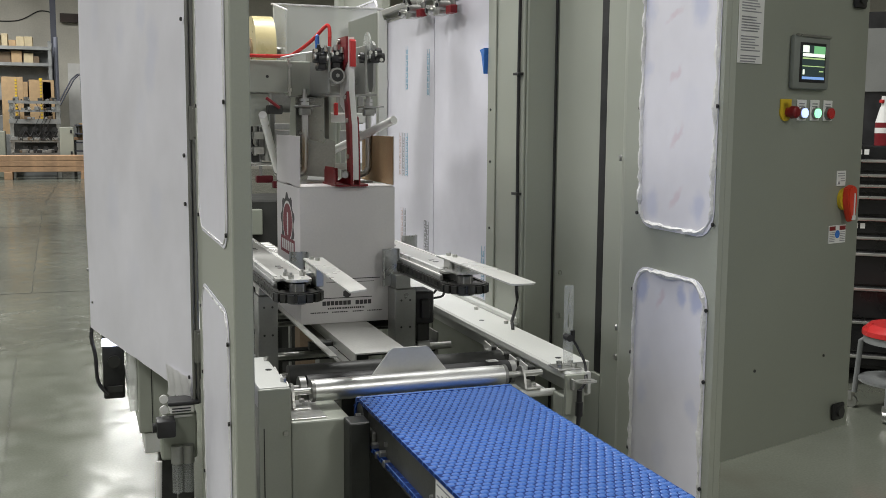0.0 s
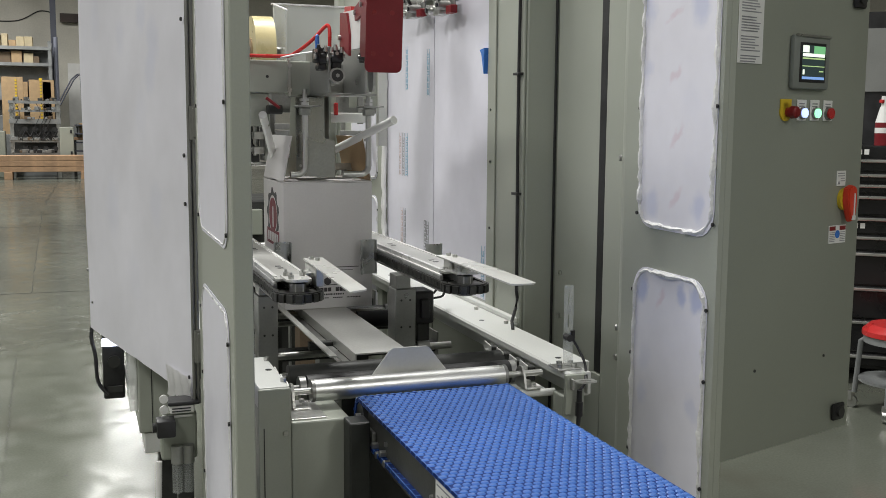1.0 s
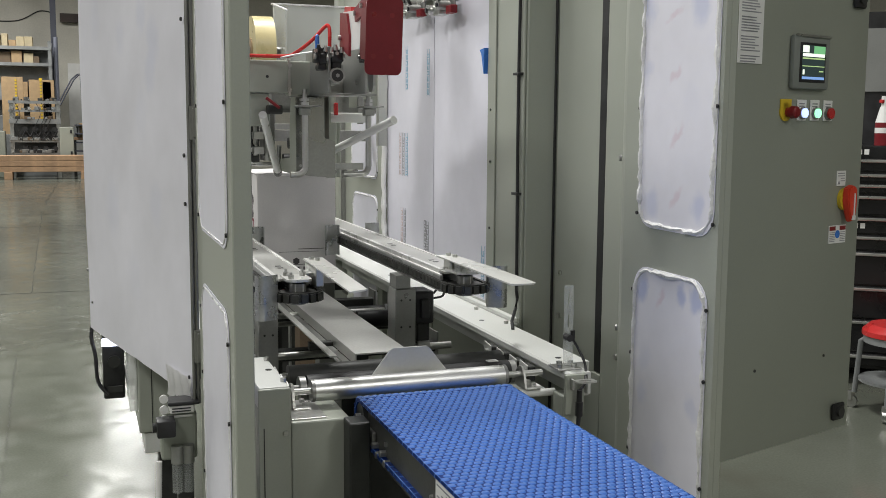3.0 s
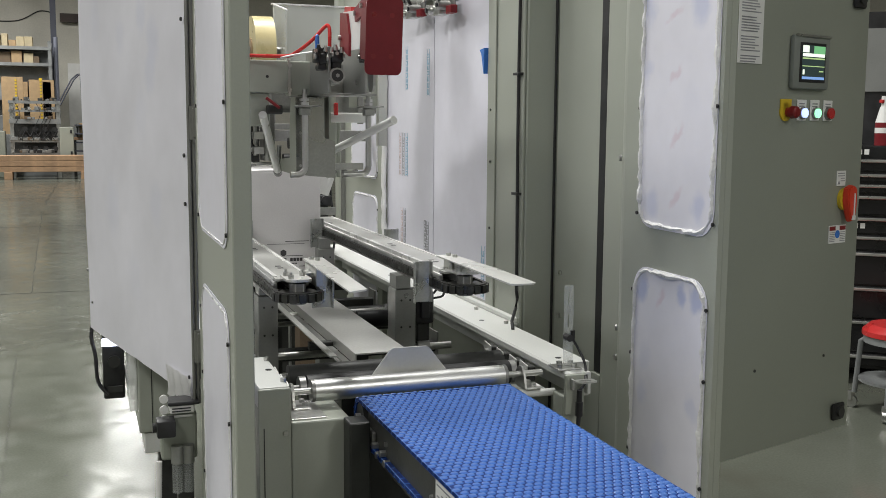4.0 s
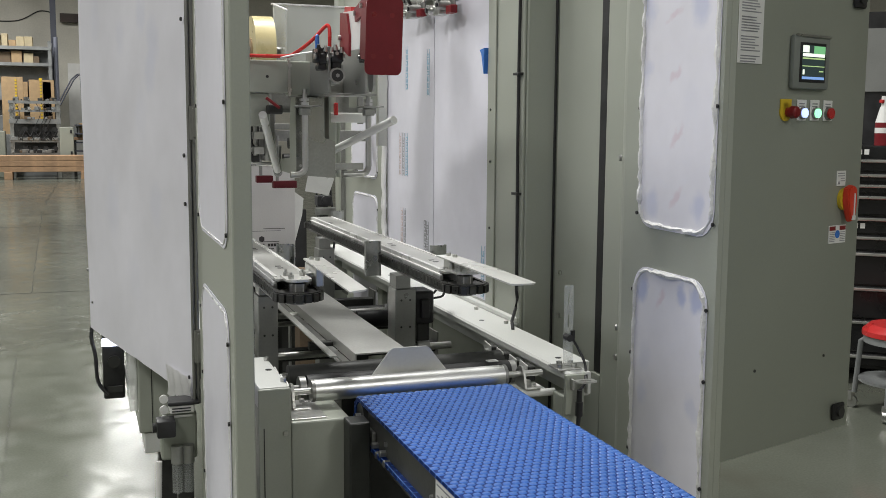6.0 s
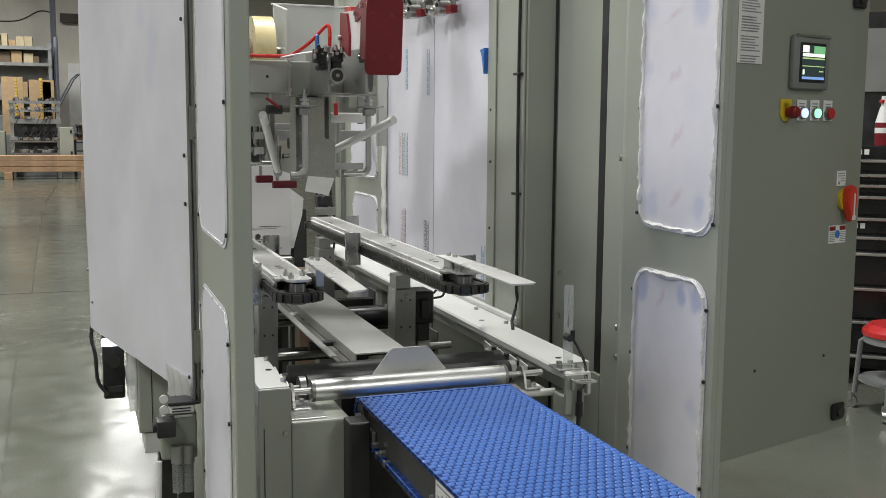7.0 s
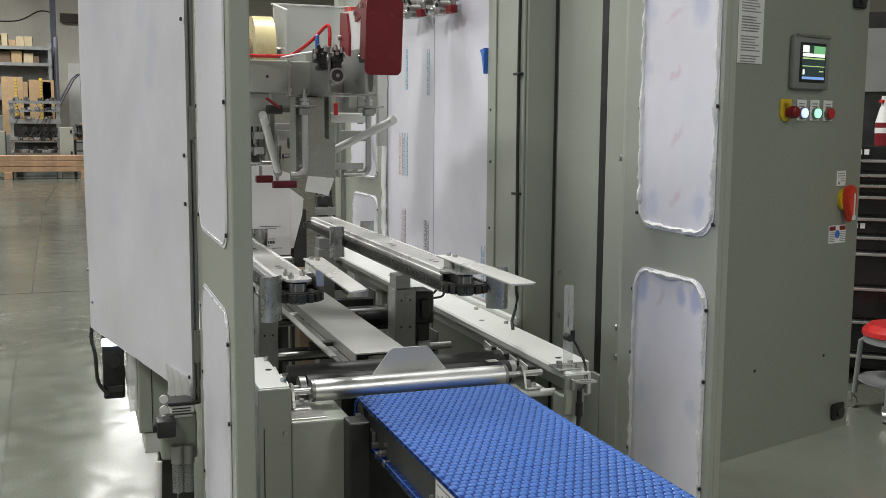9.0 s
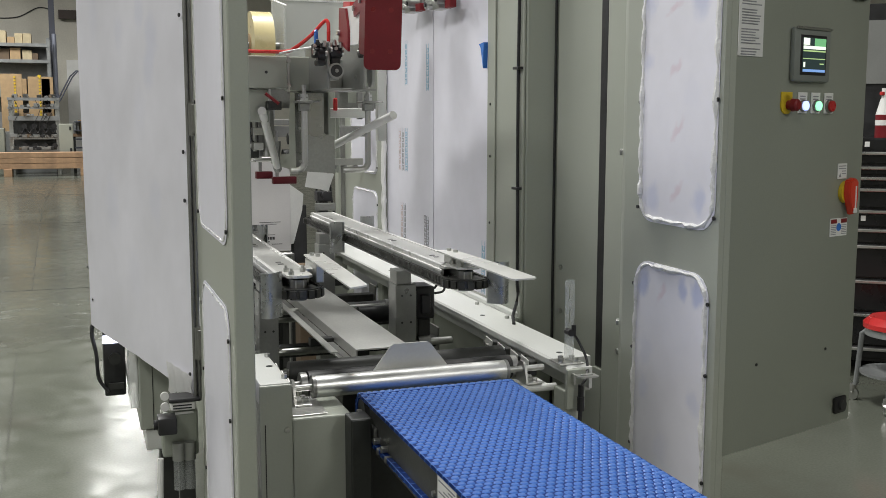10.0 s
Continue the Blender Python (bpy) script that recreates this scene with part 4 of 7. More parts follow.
def idler():
    # bright transfer roller in front of the bed, on forked plates
    t = thing("transfer_roller", (0.74, 2.30, 0.88), "bright steel transfer roller between belt and bed", "roller")
    bm = B()
    cy(bm, (0.497, 2.30, 0.877), (0.985, 2.30, 0.877), 0.026, 36)
    part("roller_tube", bm, ALU, t, smooth=True)
    for x0, x1 in ((0.493, 0.501), (0.981, 0.989)):
        part("end_cap", cy(B(), (x0, 2.30, 0.877), (x1, 2.30, 0.877), 0.0268, 36), STEEL_D, t, smooth=True)
    bm = B()
    cy(bm, (0.43, 2.30, 0.877), (1.09, 2.30, 0.877), 0.008, 14)
    part("axle", bm, STEEL, t, smooth=True)
    for x, nm in ((0.445, 1), (1.03, 2)):
        bm = B()
        prism_x(bm, [(2.268, 0.846), (2.334, 0.846), (2.326, 0.882), (2.31, 0.897), (2.294, 0.897), (2.28, 0.884)], x, x + 0.006)
        bx(bm, x, x + 0.04, 2.262, 2.338, 0.842, 0.847, 0.001)
        b = part("bearing_bracket", bm, STEEL, t)
        bm = B()
        bolt(bm, (x + 0.03, 2.285, 0.847), (0, 0, 1), 0.007, 0.007)
        bolt(bm, (x + 0.03, 2.318, 0.847), (0, 0, 1), 0.007, 0.007)
        part("bolt", bm, STEEL, b)
    bm = B()
    cy(bm, (0.98, 2.27, 0.832), (1.112, 2.27, 0.832), 0.0095, 14)
    bx(bm, 1.02, 1.09, 2.275, 2.338, 0.834, 0.8415, 0.002)
    part("cross_plate", bm, PAINT_L, t)
    # black driven rollers behind it
    t = thing("drive_roller", (0.79, 2.45, 0.845), "black rubber-covered drive roller with a white tag", "roller")
    SPIN.append(t)
    bm = B()
    bx(bm, 1.0, 1.03, 2.44, 2.46, 0.8765, 0.8795, 0.001)
    part("tag", bm, WHITE, t, "white tag on the roller")
    bm = B()
    cy(bm, (0.515, 2.45, 0.845), (1.06, 2.45, 0.845), 0.032, 32)
    part("roller_tube", bm, RUBBER, t, smooth=True)
    bm = B()
    cy(bm, (0.43, 2.45, 0.845), (1.117, 2.45, 0.845), 0.009, 12)
    part("axle", bm, STEEL_D, t, smooth=True)
    for xa in (1.062, 0.495):
        part("sprocket", cy(B(), (xa, 2.45, 0.845), (xa + 0.016, 2.45, 0.845), 0.03, 20), STEEL_D, t, smooth=True)
    t = thing("drive_roller", (0.79, 2.58, 0.83), "dark roller across the front of the bed", "roller")
    bm = B()
    cy(bm, (0.49, 2.565, 0.848), (1.09, 2.565, 0.848), 0.029, 28)
    part("roller_tube", bm, DARK, t, smooth=True)
    bm = B()
    cy(bm, (0.43, 2.565, 0.848), (1.117, 2.565, 0.848), 0.009, 12)
    part("axle", bm, STEEL_D, t, smooth=True)
    # chain of small bearing blocks along both beams
    for xx, sd, ys in ((1.09, -1, (2.41, 2.48, 2.57, 2.66)), (0.452, 1, (2.37, 2.45, 2.53))):
        for y in ys:
            s = thing("bearing_block", (xx, y, 0.85), "bolted steel bearing plate below the beam", "bearing", "bearing blocks")
            a, b = sorted((xx, xx + sd * 0.004))
            M = Matrix.Translation((xx, y, 0.86)) @ pose(0, 0, 0, 7, 0, 0) @ Matrix.Translation((-xx, -y, -0.86))
            part("plate", bx(B(), a, b, y - 0.024, y + 0.024, 0.846, 0.878, 0.0015, M), PLATE, s, "bright steel plate")
            a, b = sorted((xx - sd * 0.0005, xx - sd * 0.022))
            part("block", bx(B(), a, b, y - 0.028, y + 0.02, 0.832, 0.872, 0.003), DARK, s)
            part("bolt", bolt(B(), (xx + sd * 0.004, y - 0.004, 0.857), (sd, 0, 0), 0.0065, 0.008), STEEL, s)
    # flared entry plate
    t = thing("entry_plate", (0.75, 2.36, 0.87), "bare steel trapezoid entry plate leaning behind the roller", "guide plate")
    bm = B()
    prism_y(bm, [(0.637, 0.872), (0.698, 0.952), (0.706, 0.957), (0.792, 0.957), (0.80, 0.952), (0.862, 0.872)], 2.335, 2.341)
    part("plate", bm, ENTRY, t)
    bm = B()
    bx(bm, 0.66, 0.84, 2.3412, 2.347, 0.82, 0.90, 0.001)
    bx(bm, 0.66, 0.84, 2.345, 2.40, 0.806, 0.82, 0.001)
    part("bracket", bm, DARK, t)
    # left housing below the beam
    t = thing("front_housing", (0.46, 2.26, 0.0), "grey-green sheet-metal housing beside the infeed belt", "machine housing")
    bm = B()
    bx(bm, 0.352, 0.425, 2.188, 2.1945, 0.0, 0.918, 0.003)
    bx(bm, 0.4255, 0.56, 2.188, 2.36, 0.0, 0.838, 0.004)
    part("housing_sheet", bm, PAINT, t)
    bm = B()
    bx(bm, 0.363, 0.365, 2.1868, 2.1882, 0.0, 0.83)
    part("seam", bm, BLACK, t)
    bm = B()
    bx(bm, 0.428, 0.508, 2.20, 2.35, 0.8383, 0.8418, 0.001)
    part("top_plate", bm, STEEL, t)
    bm = B()
    bolt(bm, (0.412, 2.188, 0.815), (0, -1, 0), 0.006, 0.004)
    part("screw", bm, STEEL, t)
    t = thing("conveyor_stand", (0.6, 2.26, 0.0), "dark steel stand under the end of the belt", "stand")
    bm = B()
    bx(bm, 0.5365, 0.5835, 2.10, 2.16, 0.0, 0.85, 0.004)
    bx(bm, 0.93, 0.98, 2.20, 2.25, 0.0, 0.80, 0.004)
    bx(bm, 0.584, 0.93, 2.12, 2.15, 0.42, 0.46, 0.004)
    part("stand_frame", bm, STAND, t)
    bm = B()
    bx(bm, 0.585, 0.965, 2.26, 2.275, 0.0, 0.79, 0.002)
    part("back_sheet", bm, DARK, t)
    # bracket with cable at the end of the right beam
    t = thing("sensor_bracket", (1.14, 2.25, 0.895), "clear slotted sensor bracket bolted on the beam", "sensor")
    bm = B()
    sheet(bm, rrect(1.1285, 1.1535, 0.90, 1.105, 0.006, 3), [rrect(1.138, 1.1425, 1.055, 1.085, 0.002, 2), rrect(1.138, 1.1425, 0.995, 1.03, 0.002, 2)], lambda u, v, d: Vector((u, 2.255 + d, v)), 0.004)
    part("bracket_plate", bm, CLEAR, t)
    bm = B()
    bx(bm, 1.10, 1.165, 2.225, 2.285, 0.8955, 0.9, 0.001)
    part("foot", bm, STEEL, t)
    bm = B()
    for p in ((1.11, 2.24), (1.125, 2.272), (1.15, 2.24), (1.155, 2.27)):
        bolt(bm, (p[0], p[1], 0.9), (0, 0, 1), 0.007, 0.009)
    part("bolt", bm, STEEL, t)
    bm = B()
    cy(bm, (1.134, 2.232, 0.975), (1.134, 2.255, 0.975), 0.009, 12)
    cy(bm, (1.152, 2.255, 0.965), (1.152, 2.255, 0.99), 0.006, 12)
    part("sensor_eye", bm, BLACK, t)
    bm = B()
    tube(bm, smooth_path([(1.152, 2.258, 0.968), (1.168, 2.25, 0.94), (1.172, 2.22, 0.905), (1.15, 2.18, 0.872), (1.13, 2.168, 0.85), (1.126, 2.168, 0.76), (1.12, 2.168, 0.70)], 6), 0.0035, 6)
    part("cable", bm, BLACK, t, smooth=True)
    bm = B()
    sheet(bm, rrect(1.112, 1.165, 2.140, 2.170, 0.006, 3), [rrect(1.122, 1.155, 2.151, 2.159, 0.003, 3)], lambda u, v, d: Vector((u, v, 0.882 + d)), 0.004)
    bx(bm, 1.112, 1.118, 2.1705, 2.1838, 0.86, 0.886, 0.001)
    part("slotted_tab", bm, STEEL, t)
    bm = B()
    cy(bm, (1.13, 2.168, 0.86), (1.13, 2.168, 0.83), 0.007, 12)
    cy(bm, (1.13, 2.168, 0.83), (1.13, 2.168, 0.795), 0.009, 10)
    cy(bm, (1.13, 2.168, 0.795), (1.128, 2.168, 0.77), 0.005, 10)
    part("plug", bm, BLACK, t)


idler()

# ---------------------------------------------------------------- side chains with their rails
CHAIN_Y0, CHAIN_Y1 = 2.62, 4.46
ZR = 1.09


def chain_rail(sgn, xc, group):
    """sgn +1: the inner run lies on the side of smaller x."""
    t = thing("chain_rail", (xc, 3.5, 0), "bare metal guide rail with a side-running black roller chain", "chain conveyor", group)

    def X(d):
        return xc + sgn * d
    bm = B()
    a, b = sorted((X(-0.046), X(0.05)))
    prism_z(bm, [(a, 2.66), (b, 2.66), (b, 4.42), (a, 4.42)], ZR - 0.006, ZR)
    bx(bm, xc - 0.012, xc + 0.012, 2.6, 4.44, ZR - 0.03, ZR - 0.0065, 0.001)
    part("rail_top", bm, SLIDE, t)
    for c, e in ((a, a + 0.011), (b - 0.009, b)):
        part("edge_lip", bx(B(), c - 0.0005, e, 2.70, 4.40, ZR - 0.03, ZR + 0.003, 0.0012), LIP, t, "bright folded rail edge")
    bm = B()
    prof = [(xc - 0.034, 2.69), (xc - 0.034, 2.60), (xc - 0.02, 2.585), (xc + 0.02, 2.585), (xc + 0.034, 2.60), (xc + 0.034, 2.69)]
    prism_z(bm, prof, ZR + 0.0005, ZR + 0.007)
    cap = part("nose_plate", bm, PLATE, t)
    for px_, py_ in ((xc - 0.02, 2.61), (xc + 0.02, 2.66), (xc - 0.022, 2.67)):
        bm = bolt(B(), (px_, py_, ZR + 0.007), (0, 0, 1), 0.008, 0.01)
        cy(bm, (px_, py_, ZR + 0.015), (px_, py_, ZR + 0.024), 0.004, 8)
        part("bolt", bm, STEEL, cap)
    bm = B()
    for y in (2.86, 2.9, 3.3, 3.34):
        bx(bm, xc - 0.008, xc + 0.008, y, y + 0.012, ZR, ZR + 0.001)
    part("slot", bm, BLACK, t)
    # lower wear track
    bm = B()
    a, b = sorted((X(-0.06), X(0.06)))
    bx(bm, a, b, 2.66, 4.42, ZR - 0.056, ZR - 0.050, 0.001)
    bx(bm, xc - 0.025, xc + 0.025, 2.58, 4.46, ZR - 0.0495, ZR - 0.031, 0.001)
    part("track", bm, STEEL_D, t)
    # chain run: two straight runs and two half turns of links
    bm = B()
    pitch = 0.0127
    L = CHAIN_Y1 - CHAIN_Y0
    r = 0.056
    total = 2 * L + 2 * math.pi * r
    n = int(total / pitch)
    for i in range(n):
        s = i * total / n
        x, y, ang = loop_xy(s, r, xc, sgn, L)
        M = Matrix.Translation((x, y, ZR - 0.036)) @ pose(0, 0, 0, 0, 0, ang)
        w = 0.0085 if i % 2 else 0.0105
        bx(bm, -0.0075, 0.0075, -w / 2, w / 2, -0.011, -0.0065, 0, M)
        bx(bm, -0.0075, 0.0075, -w / 2, w / 2, 0.0065, 0.011, 0, M)
        bx(bm, -0.0042, 0.0042, -0.0045, 0.0045, -0.0065, 0.0065, 0, M)
    part("chain", bm, CHAIN, t, "black oiled roller chain")
    # legs
    d0, d1 = (-0.09, -0.022) if sgn > 0 else (-0.014, 0.045)
    for y in (3.02, 4.1):
        a, b = sorted((X(d0), X(d1)))
        bm = bx(B(), a, b, y - 0.03, y + 0.05, 0.0, ZR - 0.1, 0.003)
        bx(bm, a + 0.004, b - 0.016 if sgn > 0 else b - 0.004, y - 0.026, y + 0.045, ZR - 0.0995, ZR - 0.0565, 0.002)
        po = part("post", bm, STEEL_P, t)
        bm = B()
        for z in (0.87, 0.955):
            for u in (0.3, 0.72):
                cy(bm, (a + (b - a) * u, y - 0.0302, z), (a + (b - a) * u, y - 0.0312, z), 0.0035, 8)
        part("post_hole", bm, BLACK, po)
    bm = B()
    for dd in (-0.052, 0.046):
        a, b = sorted((X(dd), X(dd + 0.006)))
        bx(bm, a, b, 2.68, 4.40, ZR - 0.016, ZR - 0.010, 0.001)
    part("wear_strip", bm, WHITE, t, "white plastic wear strip over the chain")
    # dark band added behind the links, so the gaps between them read as shaded
    bm = B()
    for dd in (-0.047, 0.041):
        a, b = sorted((X(dd), X(dd + 0.006)))
        bx(bm, a, b, 2.66, 4.42, ZR - 0.0495, ZR - 0.0315)
    part("chain_gap_fill", bm, DARK, t)
    # flared plate at the entry, standing on a pillar
    bm = B()
    if sgn > 0:
        prism_z(bm, [(0.963, 2.757), (1.016, 2.767), (1.028, 2.46), (1.024, 2.205), (1.012, 2.193), (0.962, 2.193), (0.957, 2.2)], 1.121, 1.125)
    else:
        prism_z(bm, [(0.583, 2.80), (0.638, 2.80), (0.612, 2.235), (0.606, 2.222), (0.563, 2.20)], 1.121, 1.125)
    fl = part("flared_plate", bm, PLATE, t, "flared bare metal entry plate")
    bm = B()
    if sgn > 0:
        cy(bm, (0.997, 2.66, ZR + 0.0005), (0.997, 2.66, 1.1208), 0.014, 16)
        bx(bm, 0.985, 1.008, 2.70, 2.755, ZR + 0.0005, 1.1208, 0.002)
    else:
        bx(bm, 0.578, 0.60, 2.62, 2.76, ZR - 0.02, 1.1208, 0.003)
        bx(bm, 0.562, 0.5995, 2.66, 2.72, ZR + 0.008, ZR + 0.014, 0.001)
    part("pillar", bm, STEEL, fl)
    for px_, py_ in (((0.995, 2.74), (1.0, 2.70)) if sgn > 0 else ((0.60, 2.77), (0.61, 2.74))):
        part("bolt", bolt(B(), (px_, py_, 1.125), (0, 0, 1), 0.007, 0.007), STEEL, fl)
    return t


def loop_xy(s, r, xc, sgn, L):
    """Plan point and heading (degrees) on the chain's loop; s = 0 where the inner run starts."""
    half = math.pi * r
    total = 2 * L + 2 * half
    s = s % total
    if s < L:
        d, y, a = -r, CHAIN_Y0 + s, 90.0
    elif s < L + half:
        p = (s - L) / r
        d, y, a = -r * math.cos(p), CHAIN_Y1 + r * math.sin(p), 90.0 - math.degrees(p)
    elif s < 2 * L + half:
        d, y, a = r, CHAIN_Y1 - (s - L - half), -90.0
    else:
        p = (s - 2 * L - half) / r
        d, y, a = r * math.cos(p), CHAIN_Y0 - r * math.sin(p), -90.0 - math.degrees(p)
    if sgn < 0:
        a = 180.0 - a
    return xc + sgn * d, y, a


XC_R, XC_L = 1.0, 0.53


def chain_drive_box():
    t = thing("chain_tensioner", (1.02, 3.1, 0.0), "black chain tensioner block with a cable beside the post", "tensioner")
    bm = B()
    bx(bm, 0.982, 1.05, 3.02, 3.12, 0.87, 0.975, 0.008)
    bx(bm, 1.0, 1.03, 3.0, 3.02, 0.89, 0.95, 0.004)
    part("block", bm, BLACK, t)
    bm = B()
    tube(bm, smooth_path([(1.05, 3.03, 0.965), (1.07, 3.03, 0.985), (1.085, 3.03, 0.975), (1.08, 3.03, 0.955), (1.05, 3.03, 0.95)], 5), 0.004, 6)
    part("cable", bm, BLACK, t, smooth=True)
    bm = B()
    bx(bm, 1.0, 1.04, 3.04, 3.1, 0.0, 0.8695, 0.003)
    part("stand", bm, DARK, t)
    bm = B()
    for x, y, z, ax in ((0.99, 3.3, 0.84, 0.12), (0.95, 3.5, 0.79, 0.2)):
        cy(bm, (x - ax, y, z), (x + ax, y, z), 0.03, 18)
    part("motor_shell", bm, BLACK, t, smooth=True)
    t = thing("blue_tag", (1.272, 3.19, 1.7), "bright blue plastic tag on the door edge", "tag")
    bm = B()
    prism_x(bm, [(3.162, 1.752), (3.205, 1.748), (3.19, 1.735), (3.168, 1.668)], 1.268, 1.283)
    part("tag", bm, HOSE_B, t)


chain_drive_box()
chain_rail(+1, XC_R, "chain rails")
chain_rail(-1, XC_L, "chain rails")


def sprocket(xc, y):
    t = thing("chain_sprocket", (xc, y, ZR - 0.036), "dark toothed chain sprocket at the rail end", "sprocket", "sprockets")
    bm = B()
    n = 17
    pts = []
    for k in range(n):
        for da, rr in ((0.0, 0.047), (0.3, 0.047), (0.42, 0.057), (0.62, 0.058), (0.74, 0.047)):
            a = 2 * math.pi * (k + da) / n
            pts.append((xc + rr * math.cos(a), y + rr * math.sin(a)))
    prism_z(bm, pts, ZR - 0.0445, ZR - 0.0275)
    part("toothed_wheel", bm, CHAIN, t)
    bm = B()
    cy(bm, (xc, y, ZR - 0.0615), (xc, y, ZR - 0.0065), 0.022, 18)
    part("hub", bm, STEEL_D, t, smooth=True)
    bm = B()
    # dark rubber lugs riding with the chain round the wheel
    pts = []
    for k in range(n):
        for da, rr in ((0.0, 0.061), (0.12, 0.061), (0.18, 0.068), (0.86, 0.068), (0.92, 0.061)):
            a = 2 * math.pi * (k + da) / n
            pts.append((xc + rr * math.cos(a), y + rr * math.sin(a)))
    inner = [(xc + 0.0585 * math.cos(2 * math.pi * k / 24), y + 0.0585 * math.sin(2 * math.pi * k / 24)) for k in range(24)]
    sheet(bm, pts, [inner], lambda u, v, d: Vector((u, v, ZR - 0.050 + d)), 0.022)
    part("lug_ring", bm, CHAIN, t)
    return t


SPROCKETS = [(sprocket(XC_R, CHAIN_Y0), 1), (sprocket(XC_L, CHAIN_Y0), -1), (sprocket(XC_R, CHAIN_Y1), 1), (sprocket(XC_L, CHAIN_Y1), -1)]


def pusher(sg):
    """A chain flight: an upright folded plate on the chain; x forward along the chain, y to the chain's left."""
    t = thing("pusher_flight", (0, 0, ZR - 0.03), "grey folded steel pusher flight on the side chain", "pusher", "pusher flights")
    bm = B()
    prof = [(-0.012, 0.003), (-0.006, 0.0045), (-0.0015, 0.0085), (0.0, 0.014), (0.0, 0.044), (-0.0015, 0.051), (-0.006, 0.0575), (-0.012, 0.061), (-0.028, 0.061),
            (-0.028, 0.058), (-0.0125, 0.058), (-0.008, 0.055), (-0.0045, 0.05), (-0.0035, 0.044), (-0.0035, 0.014), (-0.005, 0.01), (-0.0085, 0.0075), (-0.012, 0.0065)]
    prism_z(bm, [(x, sg * y) for x, y in prof], ZR - 0.095, ZR + 0.022)
    part("flight_plate", bm, STEEL_F, t, smooth=True)
    bm = B()
    a, b = sorted((-0.004 * sg, 0.012 * sg))
    bx(bm, -0.02, -0.0045, a, b, ZR - 0.05, ZR - 0.022, 0.002)
    part("chain_block", bm, CHAIN, t)
    return t


STEEL_F = mat("galvanised_flight", (0.46, 0.47, 0.46), 0.32, 0.8, 0.16, 22, 160, 0.1)
FLIGHTS = []
for xc_, sg_ in ((XC_R, 1), (XC_L, -1)):
    src_ = pusher(sg_)
    FLIGHTS += [(src_, xc_, sg_, 0)] + [(copy_thing(src_, Matrix.Identity(4)), xc_, sg_, k_) for k_ in (1, 2)]


# ---------------------------------------------------------------- carton
BX0, BX1, BD, BZ0, BZ1 = 0.631, 0.934, 0.385, 0.879, 1.304


def carton():
    """Built with its near face at y = 0."""
    t = thing("carton", (0.782, 0.0, BZ0), "tall white corrugated carton with maroon and black print, flaps closing", "carton")
    th = 0.004
    bm = B()
    bx(bm, BX0, BX1, 0, th, BZ0, BZ1, 0.0012)
    front = part("wall", bm, CARD_W, t)
    bm = B()
    bx(bm, BX0, BX1, BD - th, BD, BZ0, BZ1, 0.0012)
    part("wall", bm, CARD_W, t)
    bm = B()
    bx(bm, BX0, BX0 + th, th, BD - th, BZ0, BZ1, 0.0012)
    left = part("wall", bm, CARD_W, t)
    bm = B()
    bx(bm, BX1 - th, BX1, th, BD - th, BZ0, BZ1, 0.0012)
    part("wall", bm, CARD_W, t)
    bm = B()
    bx(bm, BX0 + th, BX1 - th, th, BD - th, BZ0 + 0.001, BZ0 + 0.005)
    part("bottom", bm, CARD_B, t)
    bm = B()
    bx(bm, BX0 + 0.004, BX1 - 0.004, 0.001, 0.15, BZ1 + 0.001, BZ1 + 0.0045)
    part("end_flap", bm, CARD_W, t, "folded-in end flap")
    bm = B()
    bx(bm, BX0 + 0.004, BX1 - 0.004, BD - 0.15, BD - 0.001, BZ1 + 0.001, BZ1 + 0.0045)
    part("end_flap", bm, CARD_W, t, "folded-in end flap")
    # print on the near face
    bm = B()
    f = -0.0006

    def bar(b, u0, u1, z0, z1):
        bx(b, BX0 + u0, BX0 + u1, f, 0.0001, BZ0 + z0, BZ0 + z1)
    bar(bm, 0.155, 0.255, 0.138, 0.1405)
    bar(bm, 0.08, 0.235, 0.128, 0.1295)
    bar(bm, 0.064, 0.228, 0.078, 0.0805)
    part("printed_rule", bm, INK_DK, front)
    bm = B()
    cy(bm, (BX0 + 0.147, f, BZ0 + 0.092), (BX0 + 0.147, 0.0001, BZ0 + 0.092), 0.014, 6)
    part("printed_emblem", bm, INK_DK, front, "black hexagon emblem")
    rnd = random.Random(5)
    bm = B()
    u = 0.068
    for k in range(12):
        w = 0.0112
        if k != 7:
            bar(bm, u, u + w, 0.0565, 0.070)
        u += 0.0133
    part("printed_wordmark", bm, INK_DK, front, "row of black print blocks")
    bm = B()
    u = 0.085
    while u < 0.20:
        w = rnd.uniform(0.003, 0.006)
        bar(bm, u, u + w, 0.044, 0.0495)
        u += w + 0.002
    for a, b in ((0.03, 0.085), (0.098, 0.15), (0.165, 0.2), (0.213, 0.262)):
        u = a
        while u < b:
            w = rnd.uniform(0.003, 0.006)
            bar(bm, u, min(u + w, b), 0.033, 0.0365)
            u += w + 0.0015
    part("printed_small_line", bm, INK_DK, front, "fine black print")
    # emblem on the side face: a cogged disc above a band
    bm = B()
    yc, zc = 0.2, BZ0 + 0.305
    pts = []
    for k in range(36):
        a = 2 * math.pi * k / 36
        rr = 0.098 if (k // 2) % 2 else 0.116
        pts.append((yc + rr * math.cos(a), zc + rr * math.sin(a) * 0.82))
    inner = [(yc + 0.084 * math.cos(2 * math.pi * k / 24), zc + 0.068 * math.sin(2 * math.pi * k / 24)) for k in range(24)]
    sheet(bm, pts, [inner], lambda a, b, d: Vector((BX0 - 0.0006 + d, a, b)), 0.0005)
